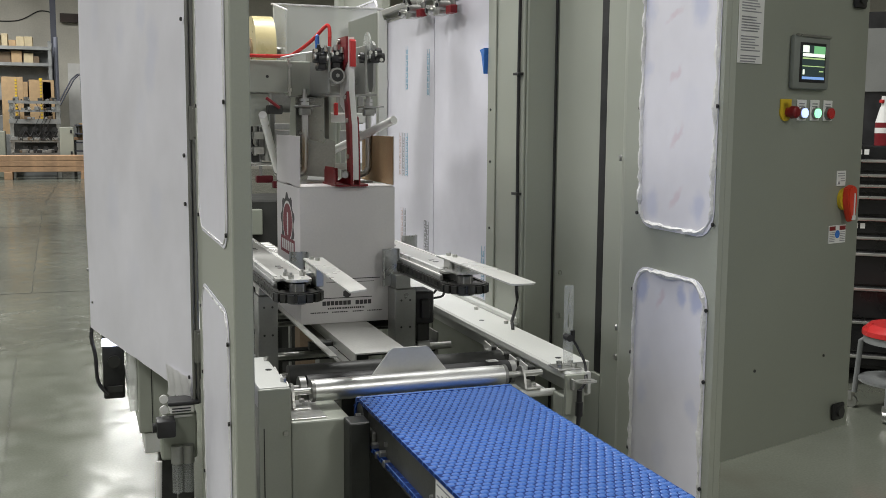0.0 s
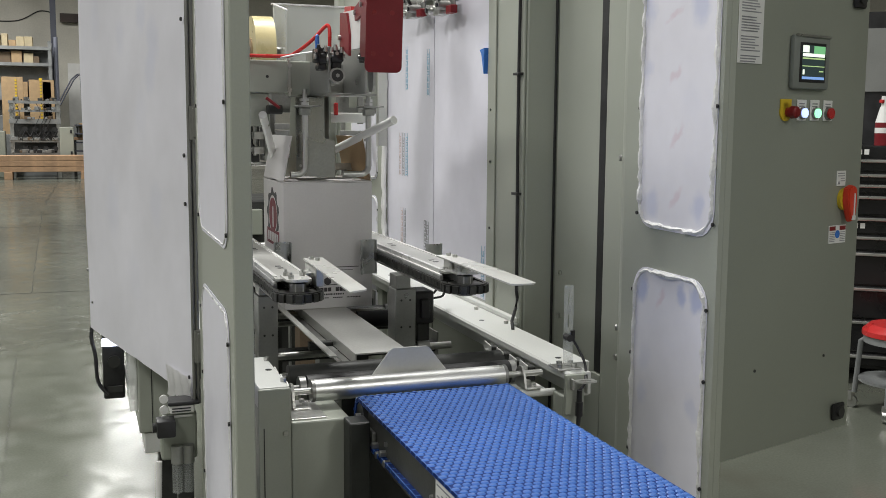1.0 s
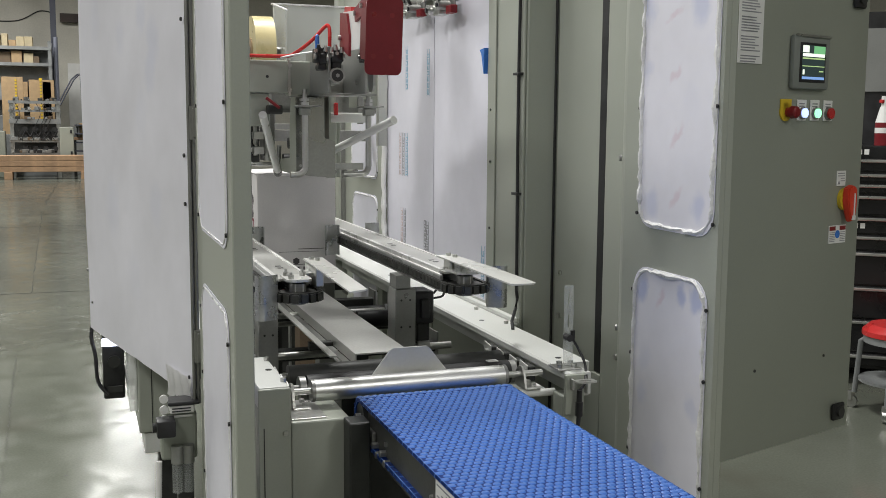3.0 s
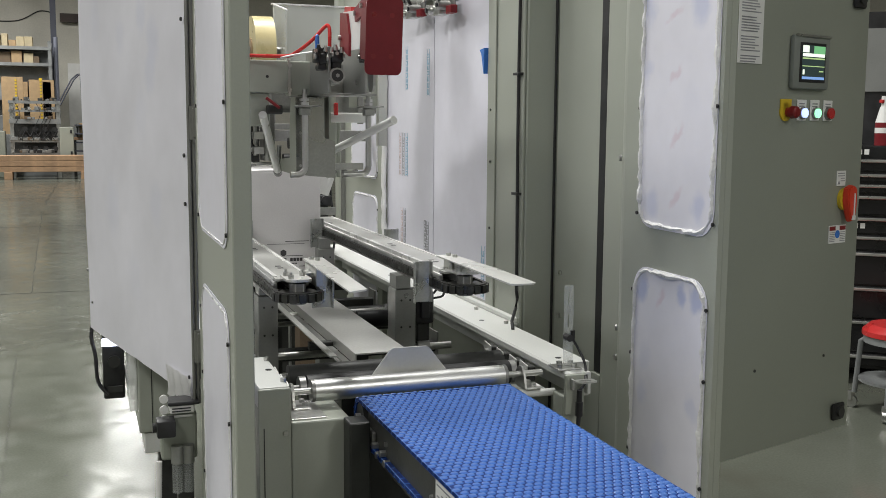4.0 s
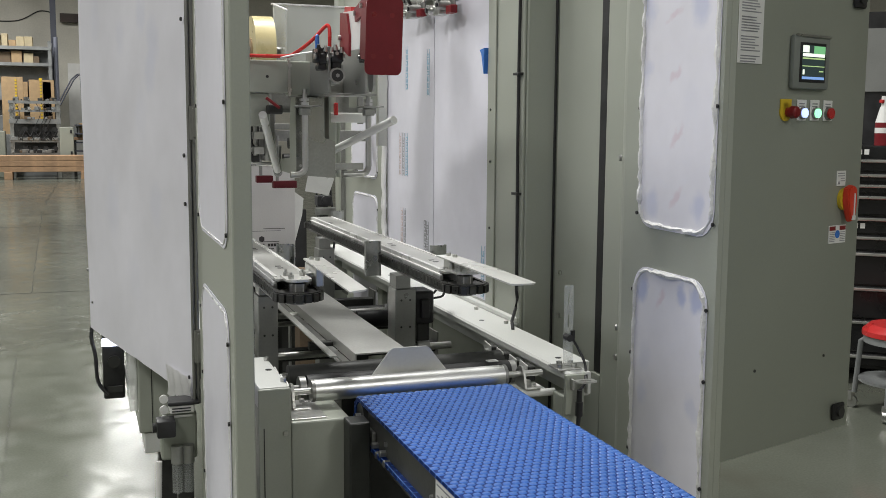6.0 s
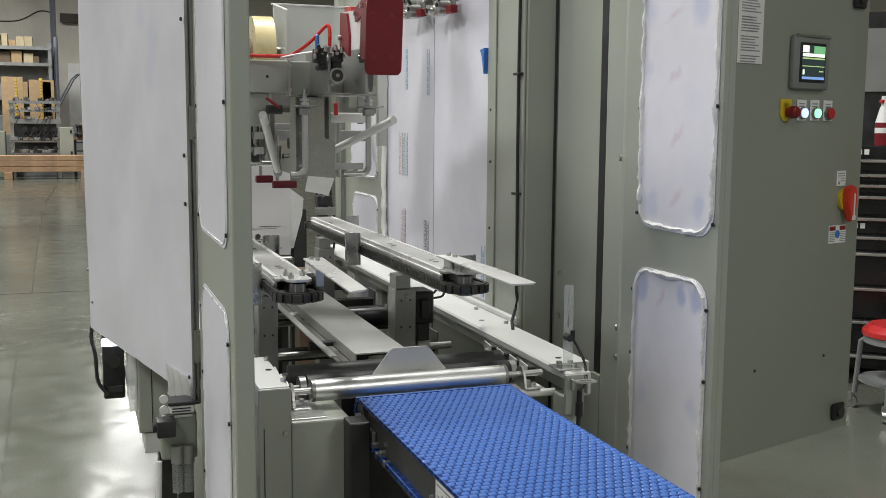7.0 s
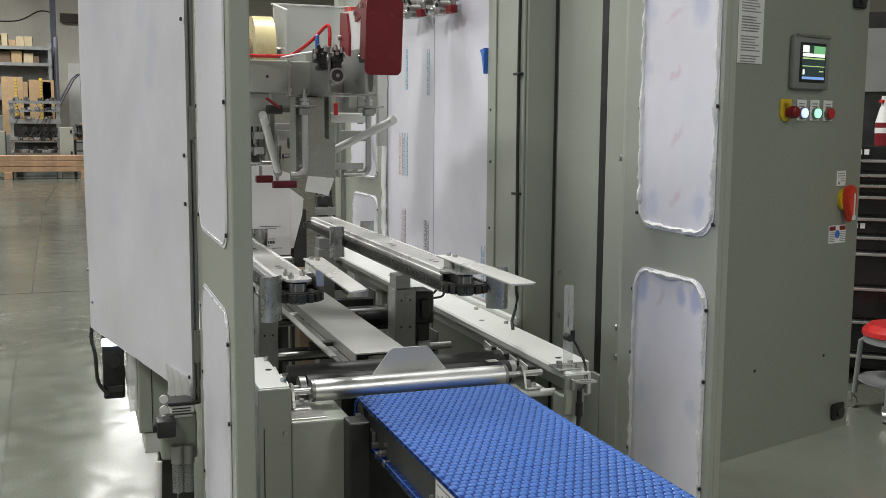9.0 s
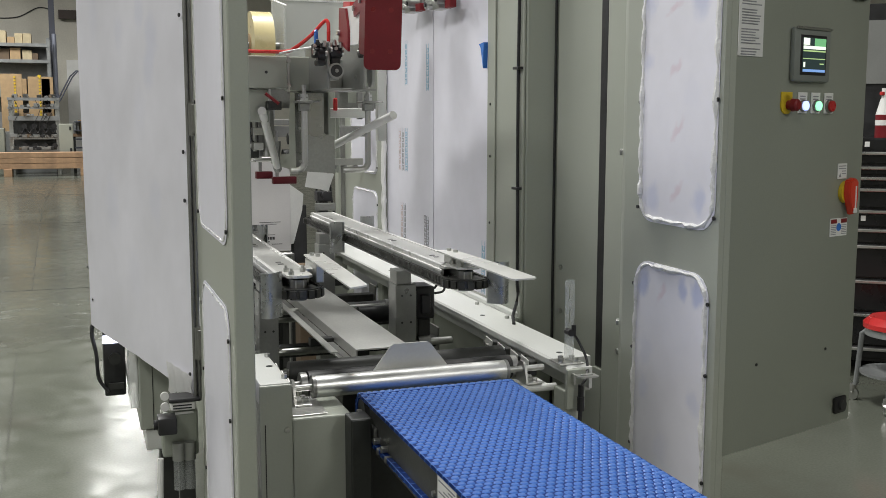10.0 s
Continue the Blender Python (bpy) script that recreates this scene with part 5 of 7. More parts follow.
    part("printed_cog", bm, INK_DK, left, "dark cog emblem")
    bm = B()
    disc = [(yc + 0.074 * math.cos(2 * math.pi * k / 24), zc + 0.059 * math.sin(2 * math.pi * k / 24)) for k in range(24)]
    slot = rrect(yc - 0.012, yc + 0.012, zc - 0.045, zc + 0.03, 0.008, 3)
    sheet(bm, disc, [slot], lambda a, b, d: Vector((BX0 - 0.0006 + d, a, b)), 0.0005)
    bx(bm, BX0 - 0.001, BX0 - 0.0004, yc - 0.115, yc + 0.115, zc - 0.105, zc - 0.052)
    part("printed_badge", bm, INK_RED, left, "maroon badge and band")
    bm = B()
    for k in range(6):
        bx(bm, BX0 - 0.0014, BX0 - 0.0008, yc - 0.1 + k * 0.034, yc - 0.074 + k * 0.034, zc - 0.095, zc - 0.062)
    part("printed_band_mark", bm, CARD_W, left)
    # long flaps, each hinged on a top edge; built upright
    flaps = []
    for x, s in ((BX0, 1), (BX1, -1)):
        bm = B()
        bx(bm, 0 if s > 0 else -0.0035, 0.0035 if s > 0 else 0, 0.004, BD - 0.004, 0.0, 0.153, 0.001)
        for fc in bm.faces:
            if fc.normal.x * s > 0.5:
                fc.material_index = 1
        bmesh.ops.recalc_face_normals(bm, faces=bm.faces[:])
        me = bpy.data.meshes.new("long_flap")
        bm.to_mesh(me)
        bm.free()
        me.materials.append(CARD_W)
        me.materials.append(CARD_B)
        fl = new("long_flap", me)
        fl.parent = t
        fl.location = (x - 0.782, 0, BZ1 + 0.0055 - BZ0)
        tagged(fl, "long top flap, white outside and brown inside")
        flaps.append((fl, s))
    return t, flaps


CARTON, FLAPS = carton()


# ---------------------------------------------------------------- flap folding head above the bed
def head():
    t = thing("tape_head_beam", (0.45, 3.42, 0), "grey-green box beam holding the flap folding and taping head", "machine frame")
    bm = B()
    bx(bm, 0.30, 0.655, 3.36, 3.46, 1.60, 1.705, 0.004)
    part("beam", bm, PAINT, t)
    bm = B()
    bx(bm, 0.665, 0.755, 3.38, 3.47, 1.595, 1.705, 0.004)
    part("end_block", bm, PAINT, t)
    bm = B()
    bx(bm, 0.656, 0.664, 3.365, 3.375, 1.59, 1.71, 0.001)
    part("clamp_strip", bm, STEEL, t)
    bm = B()
    for z in (1.61, 1.69):
        bolt(bm, (0.66, 3.365, z), (0, -1, 0), 0.008, 0.007)
    bolt(bm, (0.745, 3.38, 1.615), (0, -1, 0), 0.008, 0.006)
    part("bolt", bm, STEEL, t)
    bm = B()
    cy(bm, (0.586, 3.3605, 1.652), (0.586, 3.359, 1.652), 0.005, 12)
    part("hole", bm, BLACK, t)
    bm = B()
    bx(bm, 0.28, 0.36, 3.37, 3.45, 0.92, 1.598, 0.004)
    part("column", bm, PAINT, t)
    bm = B()
    bx(bm, 0.361, 0.60, 3.40, 3.45, 1.49, 1.5985, 0.004)
    part("lower_web", bm, PAINT, t)
    bm = B()
    bx(bm, 0.585, 0.63, 3.33, 3.385, 1.53, 1.56, 0.004)
    part("valve_block", bm, DARK, t)
    bm = B()
    cy(bm, (0.575, 3.322, 1.582), (0.618, 3.322, 1.55), 0.005, 10)
    part("valve_lever", bm, RED, t)
    # tape head side plates hanging under the beam
    t = thing("taping_head", (0.72, 3.5, 1.32), "grey steel taping head with side plates and tubes", "taping head")
    bm = B()
    prism_x(bm, [(3.40, 1.59), (3.55, 1.59), (3.58, 1.47), (3.58, 1.38), (3.95, 1.36), (3.95, 1.33), (3.6, 1.325), (3.40, 1.345)], 0.70, 0.707)
    part("side_plate", bm, PAINT, t)
    bm = B()
    prism_x(bm, [(3.40, 1.59), (3.62, 1.59), (3.95, 1.45), (3.95, 1.33), (3.6, 1.325), (3.40, 1.345)], 0.80, 0.807)
    part("side_plate", bm, PAINT, t)
    bm = B()
    prism_y(bm, [(0.686, 1.588), (0.783, 1.588), (0.783, 1.452), (0.819, 1.442), (0.819, 1.318), (0.733, 1.324), (0.686, 1.332)], 3.394, 3.3995)
    part("front_plate", bm, PLATE_H, t)
    bm = B()
    bx(bm, 0.70, 0.80, 3.42, 3.60, 1.5905, 1.63, 0.002)
    part("top_block", bm, STEEL_D, t)
    for y, z, r in ((3.55, 1.36, 0.03), (3.75, 1.36, 0.03), (3.65, 1.43, 0.02)):
        part("press_roller", cy(B(), (0.708, y, z), (0.799, y, z), r, 20), RUBBER, t, smooth=True)
    bm = B()
    bx(bm, 0.735, 0.775, 3.47, 3.52, 1.5, 1.59, 0.002)
    part("latch_block", bm, BLACK, t)
    bm = B()
    cy(bm, (0.60, 3.92, 1.345), (0.6999, 3.92, 1.345), 0.008, 10)
    part("cross_pin", bm, STEEL, t, smooth=True)
    bm = B()
    cy(bm, (0.60, 3.92, 1.40), (0.6999, 3.92, 1.40), 0.008, 10)
    part("cross_pin", bm, STEEL, t, smooth=True)
    bm = B()
    bx(bm, 0.655, 0.6995, 3.86, 3.94, 1.36, 1.56, 0.003)
    part("roller_bracket", bm, STEEL_D, t)
    bm = B()
    cy(bm, (0.668, 3.85, 1.36), (0.668, 3.85, 1.58), 0.012, 14)
    part("guide_shaft", bm, STEEL, t, smooth=True)
    bm = B()
    cy(bm, (0.625, 3.86, 1.38), (0.625, 3.86, 1.60), 0.008, 10)
    part("guide_shaft", bm, STEEL, t, smooth=True)
    for z in (1.40, 1.455, 1.51):
        part("spring_block", bx(B(), 0.61, 0.648, 3.80, 3.85, z - 0.014, z + 0.014, 0.003), STEEL, t)
    bm = B()
    bx(bm, 0.50, 0.655, 3.95, 3.956, 1.34, 1.60, 0.001)
    part("dark_shield", bm, DARK, t)
    bm = B()
    tube(bm, smooth_path([(0.57, 3.84, 1.58), (0.59, 3.82, 1.48), (0.61, 3.83, 1.42), (0.66, 3.85, 1.38)], 6), 0.0045, 8)
    part("air_hose", bm, BLACK, t, smooth=True)
    bm = B()
    for z in (1.34, 1.45, 1.56):
        bolt(bm, (0.70, 3.394, z + 0.02), (0, -1, 0), 0.005, 0.004)
    part("bolt", bm, STEEL, t)
    # frame bar to the right with a red lever
    t = thing("head_cross_bar", (0.95, 3.62, 1.5), "light painted bar across the folding head", "machine frame")
    bm = B()
    bx(bm, 0.8075, 0.985, 3.60, 3.64, 1.505, 1.54, 0.003)
    part("bar", bm, PAINT_L, t)
    bm = B()
    bx(bm, 0.965, 0.985, 3.641, 3.655, 1.50, 1.60, 0.002)
    part("end_plate", bm, STEEL_D, t)
    bm = B()
    bx(bm, 0.862, 0.876, 3.575, 3.595, 1.53, 1.575, 0.004)
    part("lever", bm, RED_P, t)
    # lower clamp rail
    t = thing("height_guide", (0.9, 3.62, 1.33), "bright steel guide bar with clamps under the head", "guide rail")
    bm = B()
    bx(bm, 0.8075, 0.97, 3.58, 3.60, 1.335, 1.36, 0.002)
    part("bar", bm, STEEL, t)
    for x in (0.83, 0.86, 0.9, 0.94):
        part("clamp_knob", cy(B(), (x, 3.572, 1.33), (x, 3.60, 1.33), 0.008, 10), STEEL_D, t)
    # white plastic flap plough rods
    for a, b in (((0.5676, 3.35, 1.5278), (0.690, 3.765, 1.326)), ((0.963, 3.18, 1.514), (0.835, 3.58, 1.395))):
        a, b = Vector(a), Vector(b)
        r = thing("plough_rod", tuple(b), "white plastic flap plough rod", "guide rod", "plough rods")
        bm = B()
        cy(bm, a, b, 0.0135, 24)
        part("rod", bm, WHITE, r, smooth=True)
        bm = B()
        d = (b - a).normalized()
        cy(bm, b - d * 0.005, b + d * 0.02, 0.016, 16)
        cy(bm, b + d * 0.01, (0.698 if b.x < 0.7 else 0.81, 3.765 if b.x < 0.7 else 3.56, 1.42), 0.008, 10)
        part("mount", bm, STEEL_D, r)
    # bent steel tubes
    for x, hook in ((0.705, -0.03), (0.922, -0.07)):
        y = 3.34
        r = thing("bent_guide_tube", (x, y, 1.55), "bent steel tube guide with clamp at its top", "guide rod", "bent tubes")
        bm = B()
        pts = [(x, y, 1.56)] + [(x, y, z) for z in np.linspace(1.54, 1.36, 6)]
        for k in range(1, 7):
            a = math.pi / 2 * k / 6
            pts.append((x + math.copysign(0.028 * (1 - math.cos(a)), hook), y, 1.36 - 0.028 * math.sin(a)))
        pts.append((x + hook - 0.02, y, 1.332))
        tube(bm, pts, 0.0105, 12)
        part("tube", bm, STEEL, r, smooth=True)
        bm = B()
        bx(bm, x - 0.024, x + 0.024, y - 0.02, y + 0.058, 1.553, 1.561, 0.002)
        bx(bm, x - 0.018, x + 0.018, y - 0.016, y + 0.016, 1.528, 1.5525, 0.004)
        part("clamp", bm, STEEL_P, r)
        bm = B()
        cy(bm, (x, y, 1.5615), (x, y, 1.612), 0.0065, 12)
        for k in range(10):
            cy(bm, (x, y, 1.582 + 0.003 * k), (x, y, 1.5835 + 0.003 * k), 0.0078, 12)
        part("threaded_stud", bm, STEEL, r, smooth=True)
        for z in (1.5615, 1.5735):
            part("nut", bolt(B(), (x, y, z), (0, 0, 1), 0.014, 0.009), STEEL, r)
        bm = B()
        tube(bm, [(x + 0.012, y - 0.005, 1.557), (x + 0.05, y - 0.012, 1.559)], 0.003, 8)
        part("clamp_lever", bm, STEEL_D, r, smooth=True)
    # pneumatic knuckle beside the pivot
    t = thing("pivot_bracket", (0.80, 3.2, 1.60), "steel pivot bracket with black air fittings", "bracket")
    bm = B()
    bx(bm, 0.745, 0.93, 3.26, 3.44, 1.592, 1.600, 0.002)
    bx(bm, 0.732, 0.742, 3.12, 3.44, 1.594, 1.738, 0.003)
    bx(bm, 0.85, 0.858, 3.12, 3.44, 1.594, 1.745, 0.003)
    bx(bm, 0.742, 0.85, 3.40, 3.42, 1.60, 1.70, 0.002)
    part("cheek", bm, STEEL_P, t)
    for x, z, r, w in ((0.700, 1.712, 0.017, 0.010), (0.715, 1.700, 0.021, 0.012), (0.752, 1.706, 0.022, 0.009), (0.768, 1.700, 0.017, 0.008), (0.874, 1.712, 0.018, 0.008), (0.893, 1.715, 0.022, 0.010), (0.908, 1.708, 0.015, 0.006), (0.842, 1.706, 0.016, 0.006)):
        part("air_fitting", cy(B(), (x - w, 3.13, z), (x + w, 3.13, z), r, 16), BLACK, t, smooth=True)
    for x, z in ((0.703, 1.735), (0.724, 1.733), (0.756, 1.737), (0.776, 1.73), (0.742, 1.728)):
        bm = cy(B(), (x, 3.118, z - 0.012), (x, 3.118, z), 0.007, 12)
        cy(bm, (x, 3.118, z), (x, 3.118, z + 0.006), 0.005, 12)
        part("push_fitting", bm, BLACK if x < 0.71 else STEEL, t, "chrome push-in air fitting" if x > 0.71 else "", smooth=True)
    bm = prism_x(B(), [(3.12, 1.745), (3.145, 1.76), (3.175, 1.76), (3.2, 1.745), (3.19, 1.62), (3.17, 1.602), (3.14, 1.602), (3.125, 1.62)], 0.878, 0.886)
    part("side_link", bm, STEEL_P, t)
    part("clear_disc", cy(B(), (0.864, 3.15, 1.745), (0.868, 3.15, 1.745), 0.042, 28), CLEAR, t, "clear plastic disc", smooth=True)
    part("link_bolt", bolt(B(), (0.886, 3.157, 1.735), (1, 0, 0), 0.009, 0.008), STEEL, t)
    for x, z in ((0.692, 1.722), (0.758, 1.716), (0.865, 1.722), (0.90, 1.70)):
        part("cap_screw", bolt(B(), (x, 3.111, z), (0, -1, 0), 0.006, 0.006), STEEL, t)
    part("elbow", bx(B(), 0.745, 0.776, 3.118, 3.17, 1.668, 1.692, 0.006), BLACK, t)
    for x0, x1, z0, z1 in ((0.694, 0.724, 1.688, 1.732), (0.744, 0.782, 1.69, 1.728), (0.868, 0.898, 1.69, 1.73)):
        part("valve_body", bx(B(), x0, x1, 3.118, 3.175, z0, z1, 0.005), BLACK, t, smooth=True)
    part("elbow", bx(B(), 0.702, 0.728, 3.118, 3.17, 1.664, 1.684, 0.006), BLACK, t)
    bm = B()
    cy(bm, (0.757, 3.10, 1.648), (0.757, 3.16, 1.648), 0.024, 28)
    bx(bm, 0.7425, 0.78, 3.16, 3.25, 1.622, 1.676, 0.004)
    part("cylinder_end", bm, STEEL_P, t, smooth=False)
    part("cylinder_bore", cy(B(), (0.757, 3.0985, 1.648), (0.757, 3.101, 1.648), 0.0185, 24), BLACK, t)
    part("rod_nut", bolt(B(), (0.757, 3.0985, 1.648), (0, -1, 0), 0.006, 0.005), STEEL_D, t)
    bm = B()
    cy(bm, (0.69, 3.135, 1.708), (0.776, 3.135, 1.708), 0.006, 12)
    cy(bm, (0.83, 3.135, 1.708), (0.915, 3.135, 1.708), 0.006, 12)
    part("shaft", bm, STEEL, t, smooth=True)
    for x, z in ((0.690, 1.705), (0.728, 1.70), (0.744, 1.712), (0.781, 1.705), (0.863, 1.712), (0.883, 1.718)):
        part("collar_ring", cy(B(), (x - 0.003, 3.115, z), (x + 0.003, 3.115, z), 0.009, 14), STEEL, t, smooth=True)
    bm = B()
    tube(bm, smooth_path([(0.50, 3.33, 1.716), (0.63, 3.3, 1.715), (0.66, 3.25, 1.725), (0.70, 3.2, 1.76), (0.733, 3.16, 1.80), (0.742, 3.15, 1.80), (0.744, 3.145, 1.78), (0.742, 3.14, 1.72)], 6), 0.0058, 10)
    part("air_hose", bm, HOSE_R, t, "red air hose", smooth=True)
    bm = B()
    tube(bm, smooth_path([(0.705, 3.16, 1.725), (0.705, 3.16, 1.765), (0.712, 3.17, 1.772), (0.718, 3.19, 1.75)], 5), 0.0036, 8)
    part("air_hose", bm, HOSE_B, t, "blue air hose", smooth=True)
    bm = B()
    tube(bm, smooth_path([(0.62, 3.3, 1.71), (0.66, 3.24, 1.718), (0.70, 3.16, 1.722)], 5), 0.003, 6)
    part("wire", bm, WHITE, t, smooth=True)
    # tape roll under its clear guard box
    t = thing("tape_roll", (0.62, 3.62, 1.76), "cream yellow roll of packing tape on its spindle", "tape roll")
    bm = B()
    cy(bm, (0.575, 3.62, 1.755), (0.645, 3.62, 1.755), 0.115, 56)
    part("tape", bm, TAPE, t, smooth=True)
    bm = B()
    cy(bm, (0.572, 3.62, 1.755), (0.648, 3.62, 1.755), 0.04, 28)
    part("core", bm, CARD_B, t, smooth=True)
    bm = B()
    cy(bm, (0.45, 3.62, 1.755), (0.68, 3.62, 1.755), 0.012, 12)
    bx(bm, 0.44, 0.455, 3.55, 3.69, 1.60, 1.8, 0.002)
    bx(bm, 0.44, 0.60, 3.46, 3.69, 1.5985, 1.6045, 0.002)
    part("spindle", bm, STEEL_D, t)
    t = thing("clear_guard_box", (0.82, 3.75, 1.62), "clear plastic guard box over the tape roll", "guard box")
    bm = B()
    bx(bm, 0.68, 1.08, 3.74, 3.745, 1.61, 1.925, 0.001)
    part("pane", bm, SMOKED, t)
    bm = B()
    prism_x(bm, [(3.50, 1.88), (3.74, 1.925), (3.74, 1.61), (3.70, 1.61), (3.5, 1.70)], 0.675, 0.679)
    part("pane", bm, CLEAR, t)
    bm = B()
    bx(bm, 0.67, 1.09, 3.735, 3.752, 1.925, 1.931, 0.001)
    tube(bm, [(0.68, 3.49, 1.882), (0.68, 3.745, 1.928)], 0.003, 6)
    tube(bm, [(0.68, 3.745, 1.61), (0.68, 3.745, 1.928)], 0.003, 6)
    part("bright_edge", bm, FILM_EDGE, t)
    bm = B()
    bx(bm, 0.67, 1.09, 3.753, 3.76, 1.54, 1.612, 0.001)
    part("base_rail", bm, STEEL_D, t)
    # air cylinder frame on the right of the tape roll
    t = thing("hopper_frame", (1.0, 3.6, 1.6), "light grey angled frame beside the guard box", "machine frame")
    bm = B()
    prism_y(bm, [(0.9415, 1.868), (1.05, 1.909), (1.05, 1.56), (0.9415, 1.56)], 3.68, 3.684)
    part("side_sheet", bm, PAINT, t)
    bm = B()
    prism_y(bm, [(1.0505, 1.912), (1.058, 1.912), (1.081, 1.85), (1.081, 1.42), (1.0505, 1.42)], 3.66, 3.70)
    part("angle", bm, PAINT_L, t)
    for x0, x1, y in ((0.868, 0.902, 3.72), (0.915, 0.928, 3.76)):
        part("upright", bx(B(), x0, x1, y, y + 0.03, 1.30, 1.73, 0.003), PAINT, t)
    # exit folder arm's frame with two red tabs
    t = thing("support_gantry", (0.7, 4.5, 1.4), "dark steel frame behind the taping head", "machine frame")
    bm = B()
    bx(bm, 0.36, 1.27, 4.62, 4.66, 1.42, 1.47, 0.003)
    bx(bm, 0.36, 0.42, 4.61, 4.67, 0.92, 1.42, 0.003)
    bx(bm, 0.69, 0.88, 4.26, 4.62, 1.475, 1.50, 0.003)
    part("bar", bm, STEEL_D, t)
    part("guide_post", bx(B(), 0.7315, 0.7785, 4.28, 4.36, 1.5, 1.93, 0.002), STEEL_D, t)


PLATE_H = mat("dull_steel_plate", (0.30, 0.305, 0.285), 0.28, 0.75, 0.14, 6, 120, 0.08)
head()


def folder_arm():
    """The red and white flap folder; pivots about an x axis at the origin of the thing."""
    P = (0.80, 3.163, 1.768)
    t = thing("flap_folder_arm", P, "white and red swinging flap folder arm with a red foot plate", "folder arm")
    bm = B()
    prism_x(bm, [(3.085, 1.765), (3.078, 1.60), (3.045, 1.50), (3.034, 1.40), (3.034, 1.33), (3.062, 1.33), (3.072, 1.42), (3.10, 1.52), (3.19, 1.56), (3.20, 1.70), (3.15, 1.765)], 0.788, 0.806)
    part("arm_bar", bm, WHITE, t, "white plastic arm bar")
    bm = B()
    prism_x(bm, [(3.088, 1.767), (3.19, 1.767), (3.215, 1.65), (3.15, 1.655), (3.088, 1.69)], 0.780, 0.7875)
    part("pivot_cheek", bm, RED, t)
    bm = B()
    prism_x(bm, [(3.068, 1.752), (3.072, 1.757), (3.086, 1.757), (3.083, 1.675), (3.068, 1.675)], 0.791, 0.807)
    part("cover_cap", bm, RED_P, t, "bright red cap")
    bm = B()
    prism_x(bm, [(3.076, 1.60), (3.112, 1.585), (3.085, 1.48), (3.075, 1.345), (3.2, 1.318), (3.2, 1.3148), (3.03, 1.3148), (3.03, 1.36), (3.04, 1.49)], 0.780, 0.7875)
    part("arm_rib", bm, RED, t)
    bm = B()
    prism_x(bm, [(3.05, 1.52), (3.09, 1.53), (3.075, 1.345), (3.10, 1.3148), (3.032, 1.3148), (3.032, 1.40)], 0.8065, 0.811)
    part("arm_rib", bm, RED, t)
    bm = B()
    sheet(bm, rrect(0.739, 0.843, 3.045, 3.25, 0.016, 5), [], lambda u, v, d: Vector((u, v, 1.3085 + d)), 0.006)
    ft = part("foot_plate", bm, RED, t, smooth=True)
    bm = B()
    prism_x(bm, [(3.07, 1.3148), (3.21, 1.3148), (3.21, 1.352), (3.195, 1.366), (3.10, 1.366), (3.075, 1.352)], 0.739, 0.744)
    bx(bm, 0.7445, 0.7795, 3.19, 3.197, 1.3148, 1.36, 0.003)
    part("gusset", bm, RED, ft)
    for x, y in ((0.762, 3.09), (0.812, 3.09), (0.762, 3.2), (0.812, 3.2)):
        bm = cy(B(), (x, y, 1.3088), (x, y, 1.3079), 0.007, 14)
        part("countersunk_screw", bm, RED_D, ft)
    for y, z in ((3.088, 1.58), (3.065, 1.51), (3.06, 1.40), (3.06, 1.345)):
        part("bolt", bolt(B(), (0.780, y, z), (-1, 0, 0), 0.008, 0.006), STEEL, t)
    part("pivot_pin", cy(B(), (0.772, 3.163, 1.755), (0.832, 3.163, 1.755), 0.008, 16), STEEL, t, smooth=True)
    part("foot_knob", cy(B(), (0.776, 3.06, 1.345), (0.765, 3.04, 1.345), 0.010, 14), STEEL, t)
    return t


ARM = folder_arm()


def exit_tabs():
    t = thing("rear_flap_folder", (0.79, 4.30, 1.40), "red metal folder foot on steel rods", "folder arm")
    for x0, x1, y, z in ((0.765, 0.865, 4.28, 1.225), (0.705, 0.775, 4.34, 1.245)):
        bm = B()
        bx(bm, x0, x1, y - 0.01, y + 0.03, z + 0.004, z + 0.034, 0.003)
        part("tab", bm, RED_K, t, smooth=True)
        bm = B()
        cy(bm, (x0 + 0.02, y + 0.01, z + 0.03), (x0 + 0.02, y + 0.01, 1.45), 0.007, 10)
        part("rod", bm, STEEL_D, t, smooth=True)
    return t


TABS = exit_tabs()


# ---------------------------------------------------------------- infeed conveyor
BELT_X0, BELT_X1 = 0.585, 0.965
BELT_Y0, BELT_Y1, BELT_R = -0.55, 2.205, 0.045
BELT_ZC = 0.88 - BELT_R - 0.006
BELT_PITCH = 0.0325


